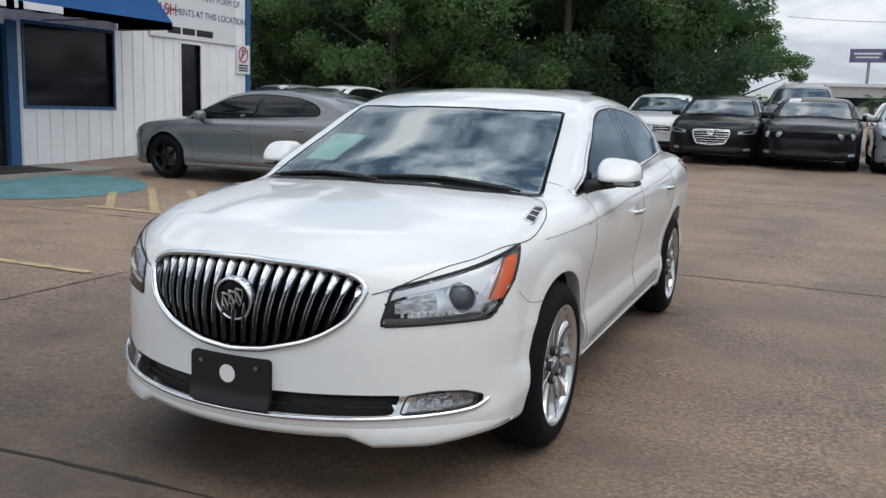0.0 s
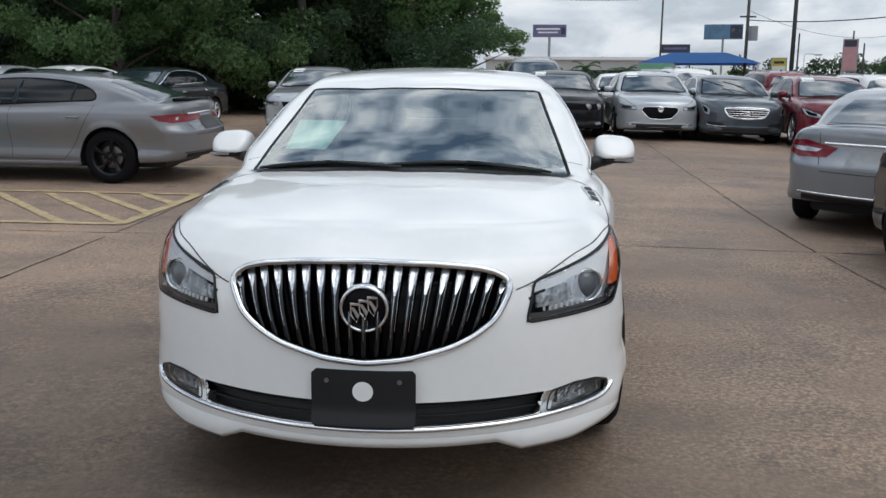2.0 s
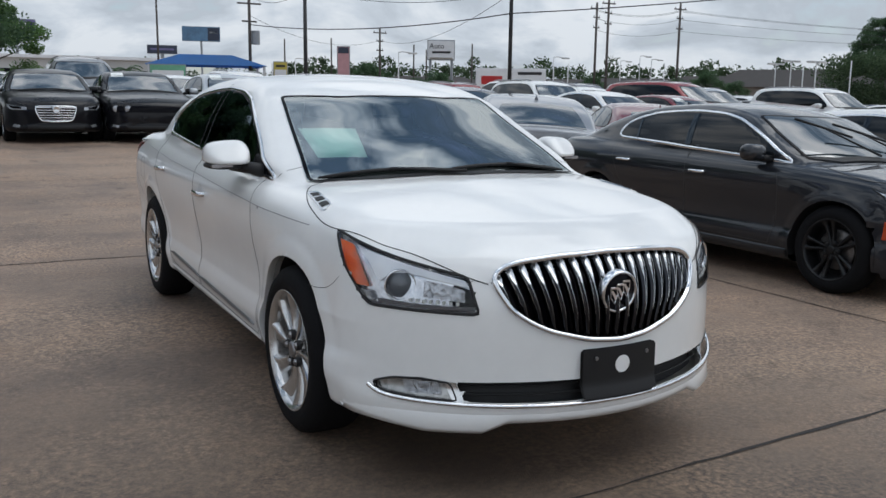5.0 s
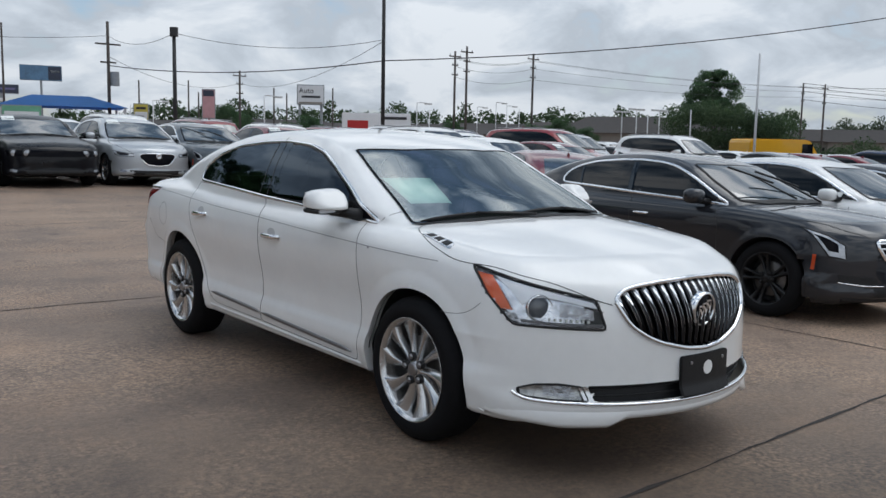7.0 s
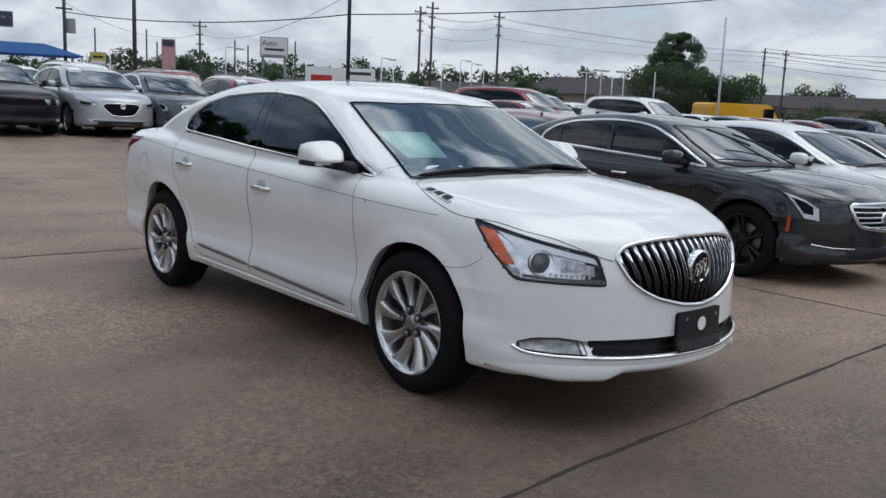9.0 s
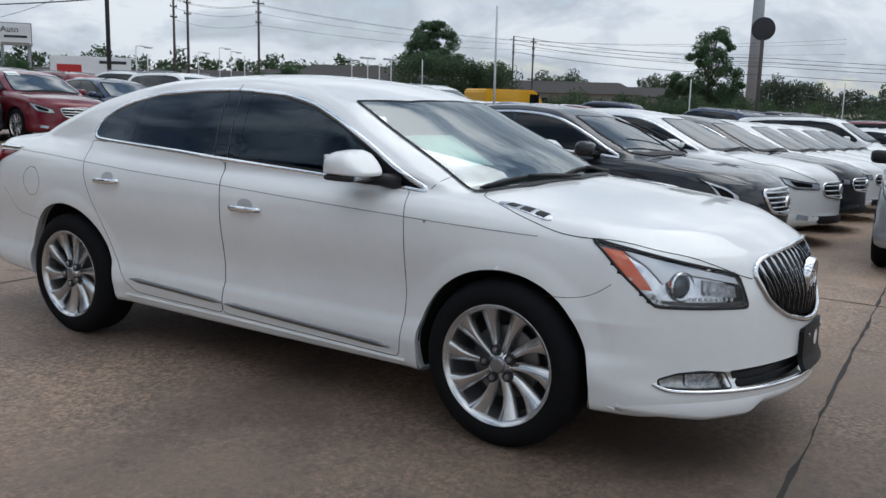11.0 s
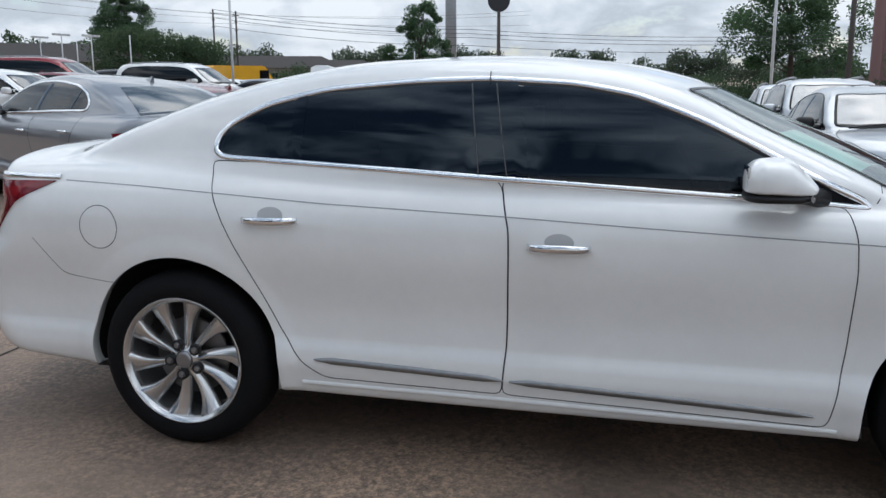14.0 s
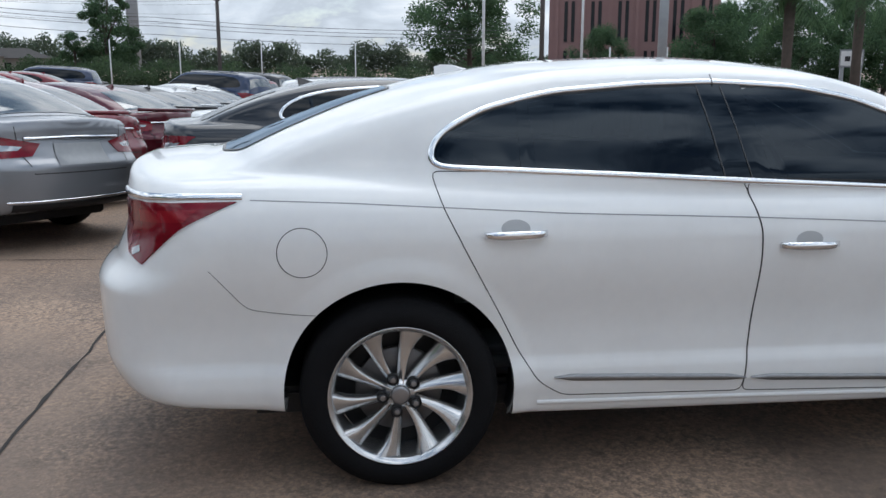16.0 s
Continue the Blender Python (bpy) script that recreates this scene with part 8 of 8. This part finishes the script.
    board("lot_sign", "green and white banner under the canopy", x, y, 2.0, 0.75, 1.4 + 56 * math.tan(radians(1.35)), -14, (shader("banner_green", (0.16, 0.40, 0.26), rough=0.6, vary=0.3, scale=2),), 2, 0.1, ((-0.9, 0.9, -0.6, 0.2, SIGNWHITE),))
    x, y = toward(121.2, 38, (-3.75, 1.54))
    board("lot_sign", "white sign board on two posts", x, y, 0.75, 0.55, 1.5 + 38 * math.tan(radians(0.45)), 238, (SIGNWHITE,), 2, 0.1, ((-0.6, -0.1, -0.4, 0.3, SIGNBLACK), (0.15, 0.45, -0.4, 0.5, SIGNBLACK)))
    # blue canopy
    cx, cy = toward(11.9, 61, (0.04, -5.0))
    t = tagged(new("canopy"), "blue fabric shade canopy on posts", "canopy")
    bm = bmesh.new()
    hw, hd, ze, za = 3.75, 2.6, 3.25, 4.0
    corners = [(-hw, -hd, ze), (hw, -hd, ze), (hw, hd, ze), (-hw, hd, ze)]
    ridge = [(-hw * 0.45, 0, za), (hw * 0.45, 0, za)]
    v = [bm.verts.new(p) for p in corners + ridge]
    for f in ((0, 1, 5, 4), (2, 3, 4, 5), (1, 2, 5), (3, 0, 4)):
        bm.faces.new([v[i] for i in f])
    bmesh.ops.solidify(bm, geom=bm.faces[:], thickness=0.06)
    part("fabric", bm, shader("canopy_blue", (0.035, 0.17, 0.46), rough=0.6, vary=0.12, scale=1.0), t, "blue fabric roof")
    for px, py, _ in corners:
        part("post", tube([(px * 0.95, py * 0.95, -0.5), (px * 0.95, py * 0.95, ze)], 0.08, 8), WHITEPOLE, t)
    t.matrix_world = pose(cx, cy, 0, 0, 0, -12)
    # white trailer with red lettering bars
    x, y = toward(34.0, 66, (-3.34, -4.74))
    tr = tagged(new("box_truck"), "white box truck with red lettering bars", "truck")
    part("box_body", box(-2.5, 2.5, -1.2, 1.2, 0.9, 3.30, 0.05), SIGNWHITE, tr)
    part("cab", box(2.55, 4.2, -1.1, 1.1, 0.6, 2.2, 0.2), SIGNWHITE, tr)
    part("cab_window", box(3.6, 4.22, -0.95, 0.95, 1.45, 2.0, 0.05), SIDEGLASS, tr)
    part("unreadable_writing", box(-2.1, -0.6, -1.215, -1.205, 2.15, 2.75), SIGNRED, tr)
    part("unreadable_writing", box(0.5, 2.2, -1.215, -1.205, 2.85, 3.05), SIGNBLACK, tr)
    for wx in (-1.6, 3.2):
        for sg in (1, -1):
            part("wheel", lathe([(-0.12, 0.2), (-0.12, 0.45), (0.12, 0.45), (0.12, 0.2)], 20), RUBBER, tr).matrix_local = pose(wx, sg * 1.05, 0.45, 0, 0, 90)
    tr.matrix_world = pose(x, y, float(rise(x, y)), 0, 0, -34)
    # yellow van
    x, y = toward(64.0, 52, (-3.8, 0.2))
    van = tagged(new("van"), "yellow cargo van beyond the red sedans", "van")
    prof = [(-2.6, 0.35), (-2.6, 2.05), (-2.45, 2.2), (1.2, 2.2), (1.5, 2.1), (2.1, 1.3), (2.9, 1.12), (3.0, 0.9), (3.0, 0.35)]
    bm = bmesh.new()
    a = [bm.verts.new((px, -0.98, pz)) for px, pz in prof]
    b = [bm.verts.new((px, 0.98, pz)) for px, pz in prof]
    bm.faces.new(a), bm.faces.new(b[::-1])
    for i in range(len(prof)):
        bm.faces.new((a[i], b[i], b[(i + 1) % len(prof)], a[(i + 1) % len(prof)]))
    bmesh.ops.recalc_face_normals(bm, faces=bm.faces)
    bmesh.ops.bevel(bm, geom=bm.edges[:], offset=0.06, segments=2, affect="EDGES")
    part("body", bm, P_YELLOW, van, "yellow painted body")
    part("side_window", box(0.85, 1.65, -0.995, 0.995, 1.35, 1.98, 0.03), SIDEGLASS, van)
    bm = box(-0.02, 0.02, -0.85, 0.85, -0.45, 0.45, 0.01)
    part("windshield", bm, SCREENGLASS, van).matrix_local = pose(1.84, 0, 1.70, 0, -37, 0)
    for wx in (-1.6, 2.1):
        for sg in (1, -1):
            part("wheel", lathe([(-0.12, 0.2), (-0.12, 0.36), (0.12, 0.36), (0.12, 0.2)], 20), RUBBER, van).matrix_local = pose(wx, sg * 0.88, 0.36, 0, 0, 90)
    van.matrix_world = pose(x, y, float(rise(x, y)), 0, 0, -20)
    # pink brick building with slit windows
    PINK = shader("pink_brick", (0.255, 0.150, 0.143), rough=0.8, vary=0.10, scale=1.2, bump=0.2, bump_scale=30)
    bl = tagged(new("brick_building"), "pinkish brick building with tall slit windows", "building")
    w, dp, h = 13.0, 12.0, 10.5
    part("wall", box(-w / 2, w / 2, 0, dp, -1, h), PINK, bl)
    part("parapet", box(-w / 2 - 0.1, w / 2 + 0.1, -0.1, dp + 0.1, h, h + 0.4), PINK, bl)
    for cx0 in np.linspace(-w / 2 + 1.2, w / 2 - 1.4, 6):
        for dx in (0, 0.55):
            for z0, z1 in ((0.4, 3.2), (3.9, 7.0), (7.6, 10.0)):
                win = part("window", box(cx0 + dx, cx0 + dx + 0.26, -0.06, 0.08, z0, z1), WINDOWDARK, bl)
        part("pier", box(cx0 - 0.75, cx0 - 0.45, -0.14, 0, -1, h), PINK, bl)
    mx, my = toward(108.6, 72, (-3.75, 1.54))
    bl.matrix_world = pose(mx, my, -0.5, 0, 0, -108.6)
    # dark roofed houses
    ROOF = shader("dark_shingles", (0.055, 0.050, 0.048), rough=0.9, vary=0.25, scale=1.5)
    WALL = shader("house_wall", (0.22, 0.20, 0.18), rough=0.9, vary=0.15, scale=1.0)
    def house(az, d, w, zr, ze, eye=(-3.4, -4.7), turn=0):
        zr, ze = zr * 0.82, ze * 0.85
        hs = tagged(new("house"), "low house with a dark hipped roof far behind", "house")
        part("wall", box(-w / 2, w / 2, -4, 4, -1.5, ze), WALL, hs)
        bm = bmesh.new()
        c = [bm.verts.new(p) for p in ((-w / 2 - 0.6, -4.6, ze), (w / 2 + 0.6, -4.6, ze), (w / 2 + 0.6, 4.6, ze), (-w / 2 - 0.6, 4.6, ze), (-w / 2 + 3.2, 0, zr), (w / 2 - 3.2, 0, zr))]
        for f in ((0, 1, 5, 4), (2, 3, 4, 5), (1, 2, 5), (3, 0, 4), (3, 2, 1, 0)):
            bm.faces.new([c[i] for i in f])
        part("roof", bm, ROOF, hs, "dark shingle roof")
        for k in range(4):
            part("window", box(-w / 2 + 1.5 + k * (w - 4) / 3, -w / 2 + 2.5 + k * (w - 4) / 3, -4.04, -3.9, 0.8, 2.0), WINDOWDARK, hs)
        x, y = toward(az, d, eye)
        hs.matrix_world = pose(x, y, 0, 0, 0, -az + turn)
    for az, d, w, zr, ze in ((50.6, 110, 18, 6.2, 3.6), (53.5, 125, 16, 6.0, 3.4), (46.6, 120, 16, 5.6, 3.4), (42.0, 120, 22, 5.2, 3.2), (37.6, 118, 18, 4.9, 3.2), (62.5, 165, 20, 6.2, 3.6), (65.2, 160, 18, 6.0, 3.4), (68.0, 170, 18, 5.4, 3.2), (27.2, 115, 20, 5.0, 3.0), (32.0, 112, 22, 4.6, 3.0), (22.2, 118, 18, 4.6, 3.0)):
        house(az, d, w, zr, ze)
    # pale low building beyond the north row
    lo = tagged(new("warehouse"), "long pale warehouse with a dark window band far behind", "building")
    part("wall", box(-9, 9, 0, 10, -1, 3.4), shader("warehouse_wall", (0.5, 0.5, 0.49), rough=0.8, vary=0.1, scale=0.5), lo)
    part("window_band", box(-8, 8, -0.05, 0.05, 1.6, 2.4), WINDOWDARK, lo)
    part("roof", box(-9.3, 9.3, -0.3, 10.3, 3.4, 3.7), SIGNWHITE, lo)
    x, y = toward(3.6, 92, (1.0, -5.0))
    lo.matrix_world = pose(x, y, float(rise(x, y)), 0, 0, -3)


build_signs()
